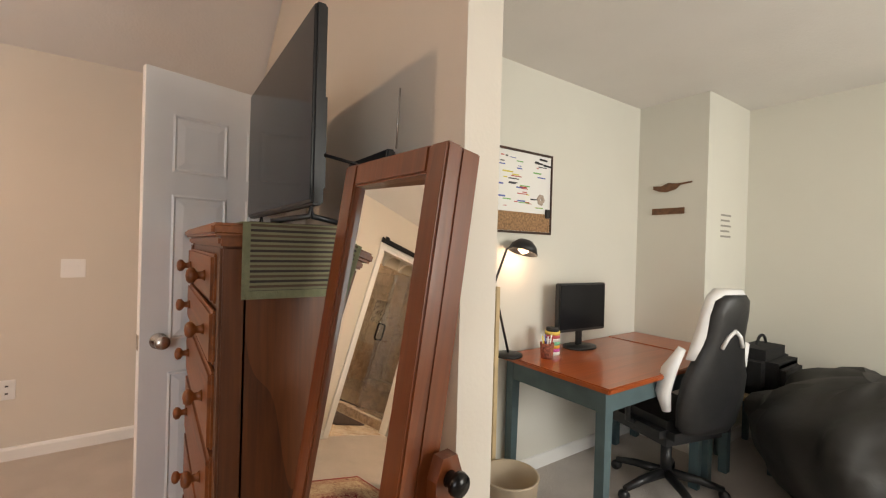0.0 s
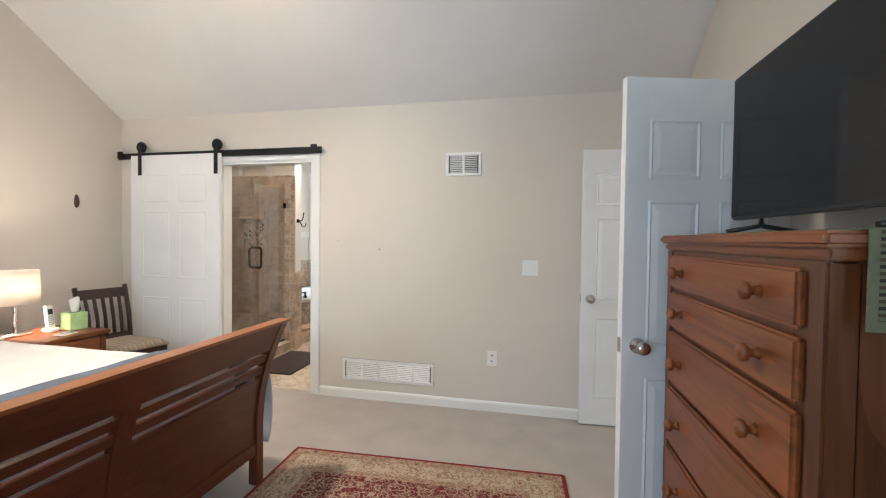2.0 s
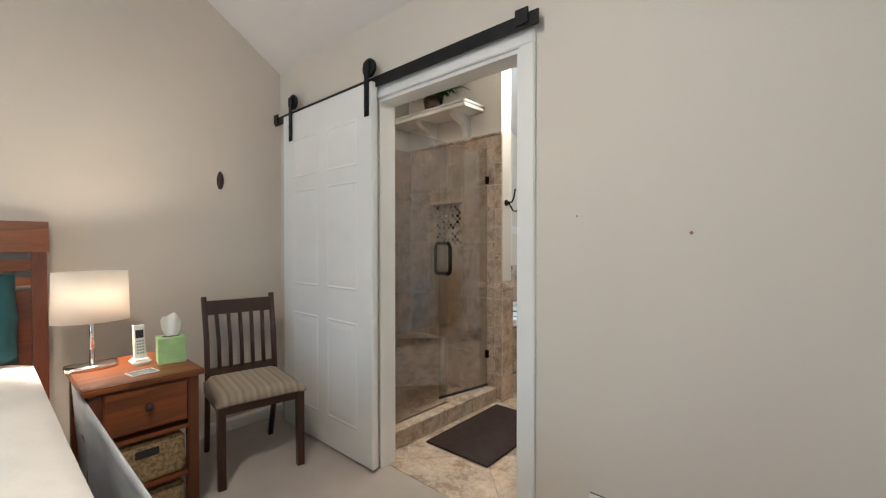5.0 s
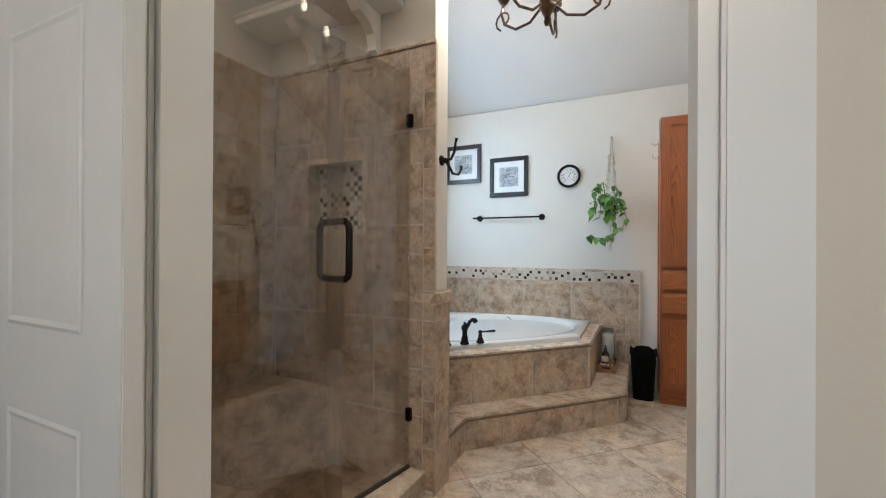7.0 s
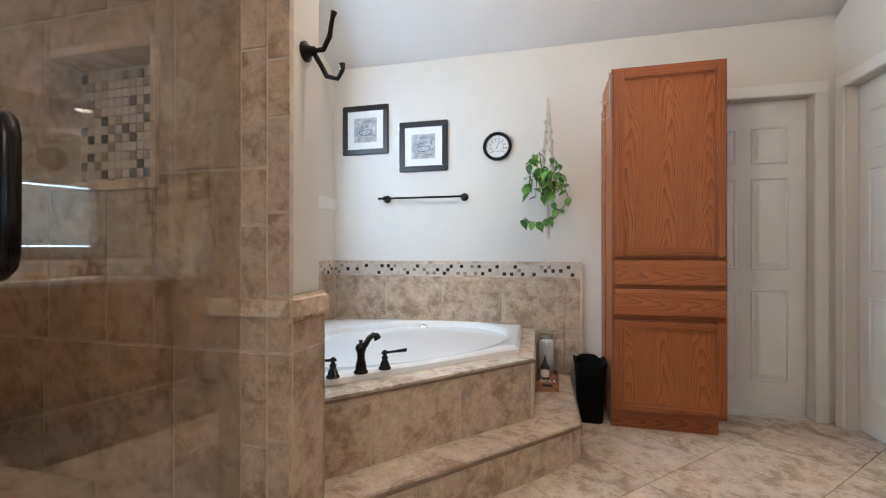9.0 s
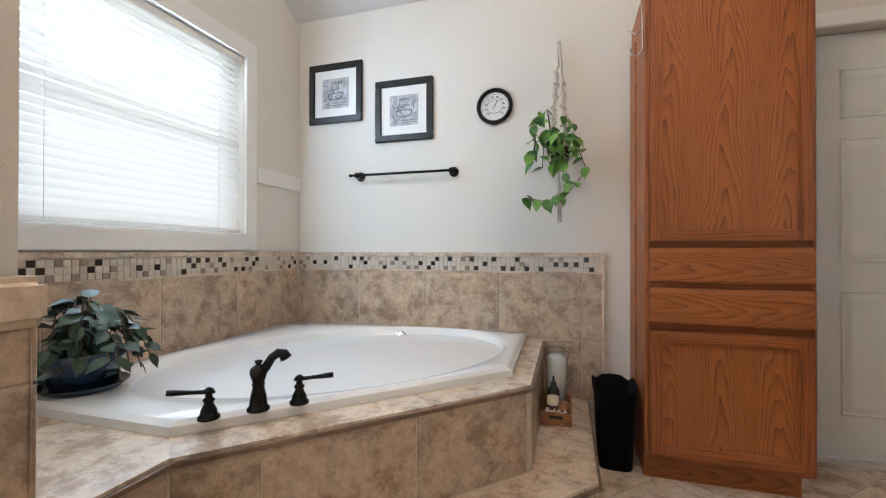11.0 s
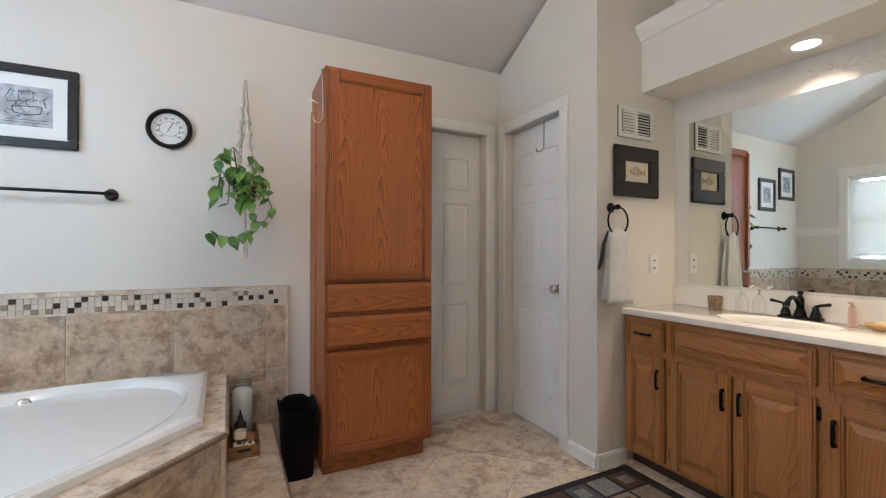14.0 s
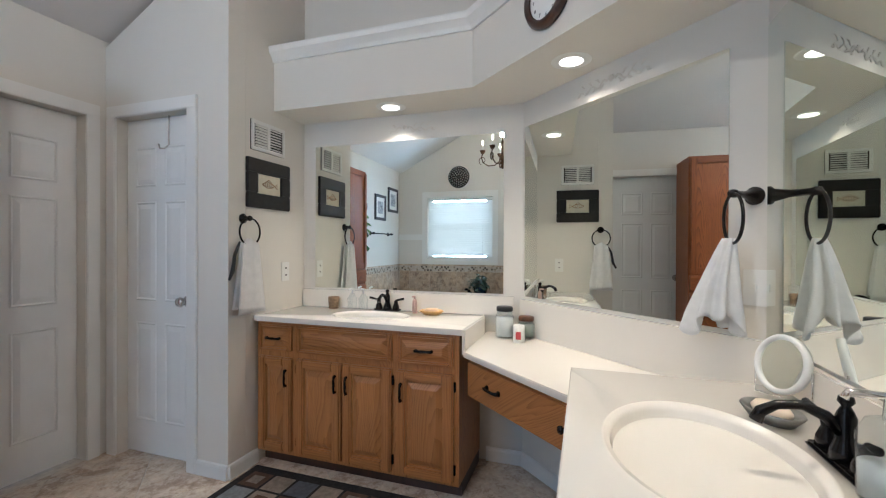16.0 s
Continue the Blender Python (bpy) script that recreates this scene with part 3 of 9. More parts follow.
# soffit over the vanities, with its ledge moulding
fy = TS + 0.42
fa, fb = Vector((-0.600, 5.380)), Vector((-1.218, fy))
SOFF_FRONT = [(-0.60, ALC_Y), (fa.x, fa.y), (fb.x, fb.y), (-2.10, fy)]
soff_poly = SOFF_FRONT + [(-2.10, TS), DIB, DIA, (ALC_X, ALC_Y)]
solid("soffit", prism(B(), soff_poly, SOFF, LEDGE - 0.01), M_BATH, "cream painted soffit over the vanities", "soffit", "structure")


def along(poly_pts, prof):
    """Sweeps a small profile (out, z) along an open line of plan points, mitred, out to the left."""
    bm, rings, n = B(), [], len(poly_pts)
    pts = [Vector(p) for p in poly_pts]
    for i, p in enumerate(pts):
        d0 = (p - pts[i - 1]).normalized() if i else (pts[1] - p).normalized()
        d1 = (pts[i + 1] - p).normalized() if i < n - 1 else d0
        n0, n1 = Vector((d0.y, -d0.x)), Vector((d1.y, -d1.x))
        k = (n0 + n1)
        k = k / max(0.2, k.length_squared) * 2
        rings.append([bm.verts.new((p.x + k.x * o, p.y + k.y * o, z)) for o, z in prof])
    for a, b in zip(rings, rings[1:]):
        for k in range(len(prof)):
            bm.faces.new((a[k], a[(k + 1) % len(prof)], b[(k + 1) % len(prof)], b[k]))
    bm.faces.new(rings[0])
    bm.faces.new(rings[-1][::-1])
    return bm


CROWN = [(0.0, LEDGE - 0.075), (0.012, LEDGE - 0.075), (0.02, LEDGE - 0.055), (0.045, LEDGE - 0.025), (0.05, LEDGE), (0.05, LEDGE + 0.008), (-0.02, LEDGE + 0.008), (-0.02, LEDGE - 0.02)]
solid("trim_ledge", along(SOFF_FRONT, CROWN), M_TRIM, "white crown moulding along the plant ledge", "moulding", "structure")

BASE = [(0, 0), (0.014, 0), (0.014, 0.062), (0.009, 0.075), (0, 0.08)]


def baseboard(name, pts, label="white painted baseboard"):
    return solid(name, along(pts, BASE), M_TRIM, label, "baseboard", "structure")


baseboard("baseboard_north", [(OPR + 0.075, BN), (0.60, BN)][::1])
baseboard("baseboard_west", [(BW, BS), (BW, BN)])
baseboard("baseboard_office", [(0.72, 2.43), (2.97, 2.43), (2.97, 1.945), (3.62, 1.945), (3.62, BS)])
baseboard("baseboard_east", [(BE, 2.85), (BE, 1.497)])
baseboard("baseboard_bath_east", [(TE, 6.86), (TE, ALC_Y)][::1])
baseboard("baseboard_alcove", [(TE, ALC_Y), (-0.74, ALC_Y)][::1])
baseboard("baseboard_desk", [(alc_x(5.37), 5.37), DIA, DIB])
baseboard("baseboard_cabinet", [(-1.687, TN), (-2.42, TN)][::-1])


def casing(name, axis, face, out, u0, u1, top, label):
    """Door casing round an opening: two legs and a head, 70 mm wide, with jamb lining."""
    t = thing(name, pose(*((u0, face, 0) if axis == "y" else (face, u0, 0))), label, "door casing", kind="structure", world_coords=True)
    w, d = 0.07, 0.018

    def bx(ua, ub, za, zb):
        a, b = sorted((face, face + out * d))
        return b1(ua, ub, a, b, za, zb, 0.004) if axis == "y" else b1(a, b, ua, ub, za, zb, 0.004)
    part("casing_leg", bx(u0 - w, u0, 0, top), M_TRIM, t)
    part("casing_leg", bx(u1, u1 + w, 0, top), M_TRIM, t)
    part("casing_head", bx(u0 - w, u1 + w, top, top + w), M_TRIM, t)
    return t


casing("trim_bath_opening", "y", BN, -1, OPL, OPR, OPT, "white painted casing round the bathroom opening")
bm = B()
box(bm, OPL - 0.001, OPL + 0.018, BN - 0.002, TS + 0.002, 0, OPT)
box(bm, OPR - 0.018, OPR + 0.001, BN - 0.002, TS + 0.002, 0, OPT)
box(bm, OPL + 0.018, OPR - 0.018, BN - 0.002, TS + 0.002, OPT - 0.018, OPT + 0.001)
solid("trim_bath_jamb", bm, M_TRIM, "white painted jamb lining of the bathroom opening", "door jamb", "structure")
casing("trim_bath_opening_inner", "y", TS, 1, OPL, OPR, OPT, "white painted casing on the bathroom side")
casing("trim_door_north", "y", TN, -1, -1.77, -1.06, 2.025, "white painted casing round the bathroom door")
casing("trim_door_closet", "x", TE, -1, 6.92, 7.49, 2.025, "white painted casing round the closet door")


# ---- doors ----
def panel_leaf(t, w, h, knob_side, thick=0.036, rows=((0.10, 0.22), (0.30, 0.66), (0.755, 0.92)), knob=M_NICKEL, low=0.0):
    """Six-panel door leaf in the thing's x (width) and z; both faces carry raised panels."""
    leaf = part("leaf", b1(0, w, -thick / 2, thick / 2, low, h, 0.002, 1), M_DOOR, t)
    st = 0.105 * w / 0.76
    cols = ((st, w / 2 - st * 0.42), (w / 2 + st * 0.42, w - st))
    for z0, z1 in ((0.20, 0.80), (0.93, 1.53), (1.62, 1.86)):
        z0, z1 = z0 * h / 2.03, z1 * h / 2.03
        for x0, x1 in cols:
            for s in (-1, 1):
                y = s * thick / 2
                bm = B()
                k = 0.016
                outer = [(x0, z0), (x1, z0), (x1, z1), (x0, z1)]
                lv = [(0.0, 0.0015), (k * 0.5, 0.006), (k, 0.0005), (k + 0.028, 0.006)]
                rings = []
                for ins, up in lv:
                    rings.append([bm.verts.new((x + (ins if x == x0 else -ins), y + s * up, z + (ins if z == z0 else -ins))) for x, z in outer])
                for a, b in zip(rings, rings[1:]):
                    for i in range(4):
                        bm.faces.new((a[i], a[(i + 1) % 4], b[(i + 1) % 4], b[i]))
                bm.faces.new(rings[-1])
                part("panel", bm, M_DOOR, leaf)
    if knob:
        kx = 0.065 if knob_side == "l" else w - 0.065
        for s in (-1, 1):
            bm = B()
            lathe(bm, [(0.0, 0.0), (0.032, 0.0), (0.032, 0.006), (0.012, 0.012), (0.011, 0.03), (0.024, 0.038), (0.029, 0.052), (0.024, 0.064), (0.0, 0.068)],
                  Matrix.Translation((kx, s * thick / 2, 0.93)) @ Matrix.Rotation(radians(-90 * s), 4, "X"))
            part("knob", bm, knob, leaf, "brushed metal door knob")
        ex = 0 if knob_side == "l" else w
        part("latch_plate", b1(ex - 0.002, ex + 0.002, -0.012, 0.012, 0.90, 0.96), knob, leaf, "brushed metal latch plate")
    return leaf


t = thing("door_1", pose(-0.095, 2.672, 0.012, 0, 0, 15.5), "white six-panel bedroom door standing open beside the dresser", "door", kind="structure")
panel_leaf(t, 0.715, 2.022, "l")
t = thing("door_2", pose(-0.10, 4.085, 0.012, 0, 0, 3.0), "white six-panel door folded open against the wall", "door", kind="structure")
panel_leaf(t, 0.71, 2.022, "l")
t = thing("door_3", pose(-1.765, TN + 0.085, 0.012), "white six-panel closed bathroom door behind the tall cabinet", "door", kind="structure")
panel_leaf(t, 0.70, 2.008, "l")
t = thing("door_4", pose(TE + 0.075, 6.925, 0.012, 0, 0, 90), "narrow white six-panel closet door with an over-door hook", "door", kind="structure")
lf = panel_leaf(t, 0.56, 2.008, "l", knob=M_NICKEL)
bm = B()
tube(bm, [(0.21, -0.02, 2.008), (0.21, 0.022, 2.009), (0.21, 0.023, 1.97), (0.21, 0.025, 1.84), (0.215, 0.045, 1.815), (0.235, 0.06, 1.815), (0.25, 0.055, 1.84)], 0.005, 8)
part("over_door_hook", bm, M_NICKEL, t, "bent steel over-door hook")

# sliding barn door with its track
t = thing("barn_door", pose(-3.65, 4.11, 0.0), "white panelled sliding barn door pushed open on a black track", "sliding door", world_coords=True)
DX0, DX1, DY0, DY1 = -4.165, -3.20, 4.093, 4.131
body = part("leaf", b1(DX0, DX1, DY0, DY1, 0.02, 2.115, 0.003), M_DOOR, t)
for z0, z1 in ((0.20, 0.80), (0.98, 1.60), (1.68, 1.94)):
    for x0, x1 in ((DX0 + 0.13, (DX0 + DX1) / 2 - 0.05), ((DX0 + DX1) / 2 + 0.05, DX1 - 0.13)):
        bm = B()
        rings = []
        for ins, up in ((0, 0.0008), (0.008, 0.0038), (0.018, 0.001), (0.055, 0.003)):
            rings.append([bm.verts.new((x + (ins if x == x0 else -ins), DY0 - up, z + (ins if z == z0 else -ins))) for x, z in ((x0, z0), (x1, z0), (x1, z1), (x0, z1))])
        for a, b in zip(rings, rings[1:]):
            for i in range(4):
                bm.faces.new((a[i], a[(i + 1) % 4], b[(i + 1) % 4], b[i]))
        bm.faces.new(rings[-1])
        part("panel", bm, M_DOOR, body)
for hx in (-4.055, -3.235):
    hg = part("hanger", b1(hx - 0.02, hx + 0.02, DY0 - 0.010, DY0 - 0.004, 1.93, 2.17, 0.002), M_BLACK, t, "black iron strap hanger")
    lathe(bm := B(), [(0, -0.012), (0.045, -0.012), (0.05, -0.008), (0.05, 0.008), (0.045, 0.012), (0, 0.012)], Matrix.Translation((hx, DY0 + 0.012, 2.195)) @ Matrix.Rotation(radians(90), 4, "X"))
    part("wheel", bm, M_BLACK, hg, "black trolley wheel")
    part("bracket", b1(hx - 0.028, hx + 0.028, DY0 - 0.010, DY0 - 0.003, 2.165, 2.225, 0.003), M_BLACK, hg)
    for bz in (1.95, 2.03):
        part("bolt", lathe(B(), [(0, 0), (0.010, 0), (0.010, 0.006), (0, 0.008)], Matrix.Translation((hx, DY0 - 0.010, bz)) @ Matrix.Rotation(radians(90), 4, "X"), 8), M_BLACK, hg)
t = thing("barn_track", pose(-3.27, BN - 0.03, 2.12), "flat black iron barn door rail on the wall over the opening", "door rail", world_coords=True)
part("rail", b1(-4.34, -2.22, 4.118, 4.126, 2.088, 2.145, 0.001), M_BLACK, t)
for sx in (-4.28, -3.7, -3.1, -2.5):
    part("standoff", lathe(B(), [(0, 0), (0.012, 0), (0.012, 0.04), (0, 0.04)], Matrix.Translation((sx, BN, 2.128)) @ Matrix.Rotation(radians(90), 4, "X"), 10), M_BLACK, t)
for sx in (-4.31, -2.29):
    part("end_stop", b1(sx - 0.03, sx + 0.03, 4.108, 4.118, 2.10, 2.165, 0.003), M_BLACK, t)


# ---- wall plates, vents ----
def plate(m, w, h, slots, label, category):
    t = thing("wall_plate", m, label, category)
    part("plate", b1(-w / 2, w / 2, -0.006, 0.0, -h / 2, h / 2, 0.002), M_WHITEP, t)
    for x, z, kind in slots:
        part("socket" if kind == "o" else "toggle", b1(x - (0.016 if kind == "o" else 0.005), x + (0.016 if kind == "o" else 0.005), -0.012 if kind == "t" else -0.008, -0.006, z - 0.014, z + 0.014, 0.002), M_WHITEP, t)
        if kind == "o":
            part("slot", b1(x - 0.007, x + 0.007, -0.0095, -0.0085, z - 0.004, z + 0.005), M_DARK, t)
    return t


plate(pose(-0.468, BN, 1.152), 0.12, 0.118, ((-0.023, 0, "t"), (0.023, 0, "t")), "white double light switch plate", "light switch")
plate(pose(-0.755, BN, 0.425), 0.075, 0.118, ((0, 0.022, "o"), (0, -0.022, "o")), "white wall outlet plate", "wall outlet")
plate(pose(-0.50, ALC_Y, 1.10), 0.072, 0.118, ((0, 0.022, "o"), (0, -0.022, "o")), "white outlet plate above the vanity", "wall outlet")


def grille(m, w, h, cols, label, rows, dark_part=True, name="wall_vent"):
    t = thing(name, m, label, "vent")
    # near-black sheet paints the shade of the duct between the slats
    part("duct_shade", b1(-w / 2, w / 2, -0.004, 0, -h / 2, h / 2), M_DARK, t)
    fw = 0.022
    for x0, x1, z0, z1 in ((-w / 2, w / 2, h / 2 - fw, h / 2), (-w / 2, w / 2, -h / 2, -h / 2 + fw), (-w / 2, -w / 2 + fw, -h / 2 + fw, h / 2 - fw), (w / 2 - fw, w / 2, -h / 2 + fw, h / 2 - fw)):
        part("frame", b1(x0, x1, -0.014, -0.004, z0, z1, 0.003), M_WHITEP, t)
    iw = (w - 2 * fw) / cols
    for c in range(cols):
        x0 = -w / 2 + fw + c * iw
        if c:
            part("divider", b1(x0 - 0.009, x0 + 0.009, -0.013, -0.004, -h / 2 + fw, h / 2 - fw), M_WHITEP, t)
        for r in range(rows):
            z = -h / 2 + fw + (r + 0.5) * (h - 2 * fw) / rows
            bm = B()
            s = (h - 2 * fw) / rows * 0.30
            lean = -s if cols == 2 and c == 0 else s      # the two banks of a pair lean opposite ways
            sheetlike(bm, [(x0 + 0.009, -0.006, z + lean), (x0 + iw - 0.009, -0.006, z + lean), (x0 + iw - 0.009, -0.013, z - lean), (x0 + 0.009, -0.013, z - lean)], (0, 0.001, 0.0012))
            part("slat", bm, M_WHITEP, t)
    return t


grille(pose(-1.004, BN, 1.97), 0.285, 0.185, 2, "white metal wall vent with two banks of slats", 10)
grille(pose(-1.63, BN, 0.25), 0.80, 0.18, 5, "long white metal return air register near the floor", 9)
grille(pose(-0.655, ALC_Y, 1.905), 0.28, 0.175, 2, "white metal wall vent above the fish picture", 8)


# ---- bathroom: tub, shower, cabinets ----
def clip(poly, f):
    """Keeps the part of a plan polygon where f(x, y) >= 0 (f linear)."""
    out = []
    for a, b in zip(poly, poly[1:] + poly[:1]):
        fa_, fb_ = f(*a), f(*b)
        if fa_ >= 0:
            out.append(a)
        if fa_ * fb_ < 0:
            k = fa_ / (fa_ - fb_)
            out.append((a[0] + (b[0] - a[0]) * k, a[1] + (b[1] - a[1]) * k))
    return out


DECK = [(TW, PY1), (-3.489, PY1), (-3.489, 5.954), (-2.733, 6.748), (-2.74, TN), (TW, TN)]
RIM = [(-4.305, 6.03), (-3.59, 6.04), (-2.81, 6.84), (-2.83, 7.572), (-4.305, 7.572)]
STEP = [(-3.31, PY1), (-3.305, 5.885), (-2.503, 6.735), (-2.51, TN), (-2.74, TN), (-2.733, 6.748), (-3.489, 5.954), (-3.489, PY1)]


def basin(poly, z0, z1, c, a, b, rot, depth, lip=0.012, n=72, raised=0.0, flat_floor=0.55):
    """A slab over a convex plan polygon with an oval bowl let into it."""
    cs, sn = math.cos(radians(rot)), math.sin(radians(rot))
    angs = [i * math.tau / n for i in range(n)]
    for x, y in poly:
        w = math.atan2(y - c[1], x - c[0]) % math.tau
        angs[min(range(len(angs)), key=lambda i: abs(angs[i] - w))] = w
    angs.sort()

    def hit(w):
        d, best = (math.cos(w), math.sin(w)), 9
        for p, q in zip(poly, poly[1:] + poly[:1]):
            e = (q[0] - p[0], q[1] - p[1])
            det = d[0] * -e[1] + d[1] * e[0]
            if abs(det) < 1e-9:
                continue
            r = (p[0] - c[0], p[1] - c[1])
            t_, s_ = (r[0] * -e[1] + r[1] * e[0]) / det, (d[0] * r[1] - d[1] * r[0]) / det
            if t_ > 0 and -1e-4 <= s_ <= 1 + 1e-4:
                best = min(best, t_)
        return best

    def oval(w, k):
        u = w - radians(rot)
        r = 1 / math.sqrt((math.cos(u) / (a * k)) ** 2 + (math.sin(u) / (b * k)) ** 2)
        return r
    bm = B()
    spec = [("o", 1.0, z0), ("o", 1.0, z1 - lip * 0.6), ("in", lip, z1)]
    if raised:
        spec += [("e", 1.10, z1), ("e", 1.085, z1 + raised), ("e", 1.05, z1 + raised), ("e", 1.03, z1 - 0.002)]
    spec += [("e", 1.0, z1 - 0.001), ("e", 0.975, z1 - 0.012), ("e", 0.93, z1 - depth * 0.35), ("e", 0.84, z1 - depth * 0.72), ("e", 0.7, z1 - depth * 0.93), ("e", flat_floor, z1 - depth), ("e", 0.05, z1 - depth - 0.004)]
    rings = []
    for kind, k, z in spec:
        ring = []
        for w in angs:
            h_ = hit(w)
            r = h_ if kind == "o" else h_ - k if kind == "in" else min(oval(w, k), h_ - lip)
            ring.append(bm.verts.new((c[0] + r * math.cos(w), c[1] + r * math.sin(w), z)))
        rings.append(ring)
    for i, (p, q) in enumerate(zip(rings, rings[1:])):
        for k in range(n):
            bm.faces.new((p[k], p[(k + 1) % n], q[(k + 1) % n], q[k])).smooth = i > 1
    bm.faces.new(rings[-1])
    bm.faces.new(rings[0][::-1])
    return bm


def tile_face(parent, origin, u, v, nrm, w, h, gap=0.0035, proud=0.003, material=None, name="tile"):
    """One flat tile on a wall: origin corner, unit directions u, v, and the way it faces."""
    o, u, v, nrm = Vector(origin), Vector(u), Vector(v), Vector(nrm)
    g = gap / 2
    bm = B()
    base = [o + u * g + v * g, o + u * (w - g) + v * g, o + u * (w - g) + v * (h - g), o + u * g + v * (h - g)]
    e = 0.0025
    top = [o + u * (g + e) + v * (g + e) + nrm * proud, o + u * (w - g - e) + v * (g + e) + nrm * proud, o + u * (w - g - e) + v * (h - g - e) + nrm * proud, o + u * (g + e) + v * (h - g - e) + nrm * proud]
    a, b = [bm.verts.new(p) for p in base], [bm.verts.new(p) for p in top]
    bm.faces.new(b)
    for i in range(4):
        bm.faces.new((a[i], a[(i + 1) % 4], b[(i + 1) % 4], b[i]))
    return part(name, bm, material or M_STONE, parent)


def tile_grid(parent, origin, u, v, nrm, us, vs, hole=None, **kw):
    """Tiles between the given lines; hole (u0, u1, v0, v1) stays open."""
    o, u, v = Vector(origin), Vector(u), Vector(v)
    for u0, u1 in zip(us, us[1:]):
        for v0, v1 in zip(vs, vs[1:]):
            cells = [(u0, u1, v0, v1)]
            if hole and u0 < hole[1] and u1 > hole[0] and v0 < hole[3] and v1 > hole[2]:
                a0, a1 = max(u0, hole[0]), min(u1, hole[1])
                cells = [(u0, a0, v0, v1), (a1, u1, v0, v1), (a0, a1, v0, max(v0, hole[2])), (a0, a1, min(v1, hole[3]), v1)]
            for c0, c1, d0, d1 in cells:
                if c1 - c0 > 0.012 and d1 - d0 > 0.012:
                    tile_face(parent, o + u * c0 + v * d0, u, v, nrm, c1 - c0, d1 - d0, **kw)


X, Y, Z = Vector((1, 0, 0)), Vector((0, 1, 0)), Vector((0, 0, 1))
# tub platform and step
deck = thing("tub_platform", pose(-3.4, 6.5, 0), "mottled stone-tiled corner tub platform with a step", "tub surround", kind="structure", world_coords=True)
part("core", prism(B(), DECK, 0, 0.488), M_GROUT, deck)
part("step_core", prism(B(), STEP, 0, 0.178), M_GROUT, deck)
deck_line = [Vector((-3.489, PY1, 0)), Vector((-3.489, 5.954, 0)), Vector((-2.733, 6.748, 0)), Vector((-2.74, TN, 0))]
step_line = [Vector((-3.31, PY1, 0)), Vector((-3.305, 5.885, 0)), Vector((-2.503, 6.735, 0)), Vector((-2.51, TN, 0))]
for line, zb, zt, firsts in ((deck_line, 0.19, 0.478, (0.38, 0.20, 0.3)), (step_line, 0.0, 0.168, (0.3, 0.23, 0.18))):
    for (p, q), first in zip(zip(line, line[1:]), firsts):
        d = (q - p)
        ln, d = d.length, d.normalized()
        us = [0.0, min(first, ln)]
        while us[-1] < ln - 0.02:
            us.append(min(ln, us[-1] + 0.44))
        tile_grid(deck, p + Z * zb, d, Z, Vector((d.y, -d.x, 0)), us, [0, zt - zb])
    for p, q in zip(line, line[1:]):       # bullnose edge strip
        d = (q - p).normalized()
        n_ = Vector((d.y, -d.x, 0))
        bm = B()
        top = zt + 0.012
        sheetlike(bm, [p + Z * zt - n_ * 0.02, p + Z * zt + n_ * 0.012, q + Z * zt + n_ * 0.012, q + Z * zt - n_ * 0.02], (0, 0, 0.012))
        part("edge_strip", bm, mat("brown_edge_strip", (0.20, 0.135, 0.09), 0.35, var=0.2, scale=20) if "brown_edge_strip" not in bpy.data.materials else bpy.data.materials["brown_edge_strip"], deck)
# flat tiles on deck and step tops
for poly in ([(-3.489, PY1), (-3.489, 5.954), (-3.59, 6.04), (-4.30, 6.03), (-4.30, PY1)], [(-3.489, 5.954), (-3.10, 6.363), (-3.19, 6.447), (-3.59, 6.04)], [(-3.10, 6.363), (-2.733, 6.748), (-2.81, 6.84), (-3.19, 6.447)],
             [(-2.733, 6.748), (-2.738, 7.18), (-2.82, 7.2), (-2.81, 6.84)], [(-2.738, 7.18), (-2.74, TN), (-2.83, TN), (-2.82, 7.2)]):
    part("tile", prism(B(), poly, 0.480, 0.498), M_FLOORT, deck)
SM = [(-3.31, PY1), (-3.305, 5.885), (-3.489, 5.954), (-3.489, PY1)]
for poly in (SM, [(-3.305, 5.885), (-2.90, 6.314), (-3.08, 6.383), (-3.489, 5.954)], [(-2.90, 6.314), (-2.503, 6.735), (-2.733, 6.748), (-3.08, 6.383)], [(-2.503, 6.735), (-2.507, 7.16), (-2.737, 7.16), (-2.733, 6.748)], [(-2.507, 7.163), (-2.51, TN), (-2.74, TN), (-2.737, 7.163)]):
    part("tile", prism(B(), poly, 0.172, 0.190), M_FLOORT, deck)

tub = thing("bathtub", pose(-3.56, 6.88, 0.498), "glossy white acrylic corner bathtub set in a tiled platform", "bathtub", world_coords=True)
part("shell", basin(RIM, 0.494, 0.535, (-3.56, 6.88), 0.81, 0.53, 46, 0.40, 0.02, 96), M_TUB, tub)
part("overflow", lathe(B(), [(0, 0), (0.03, 0), (0.03, 0.006), (0.02, 0.01), (0, 0.01)], pose(-3.54, 7.475, 0.487, 72, 0, 0)), M_CHROME, tub, "chrome overflow cover")


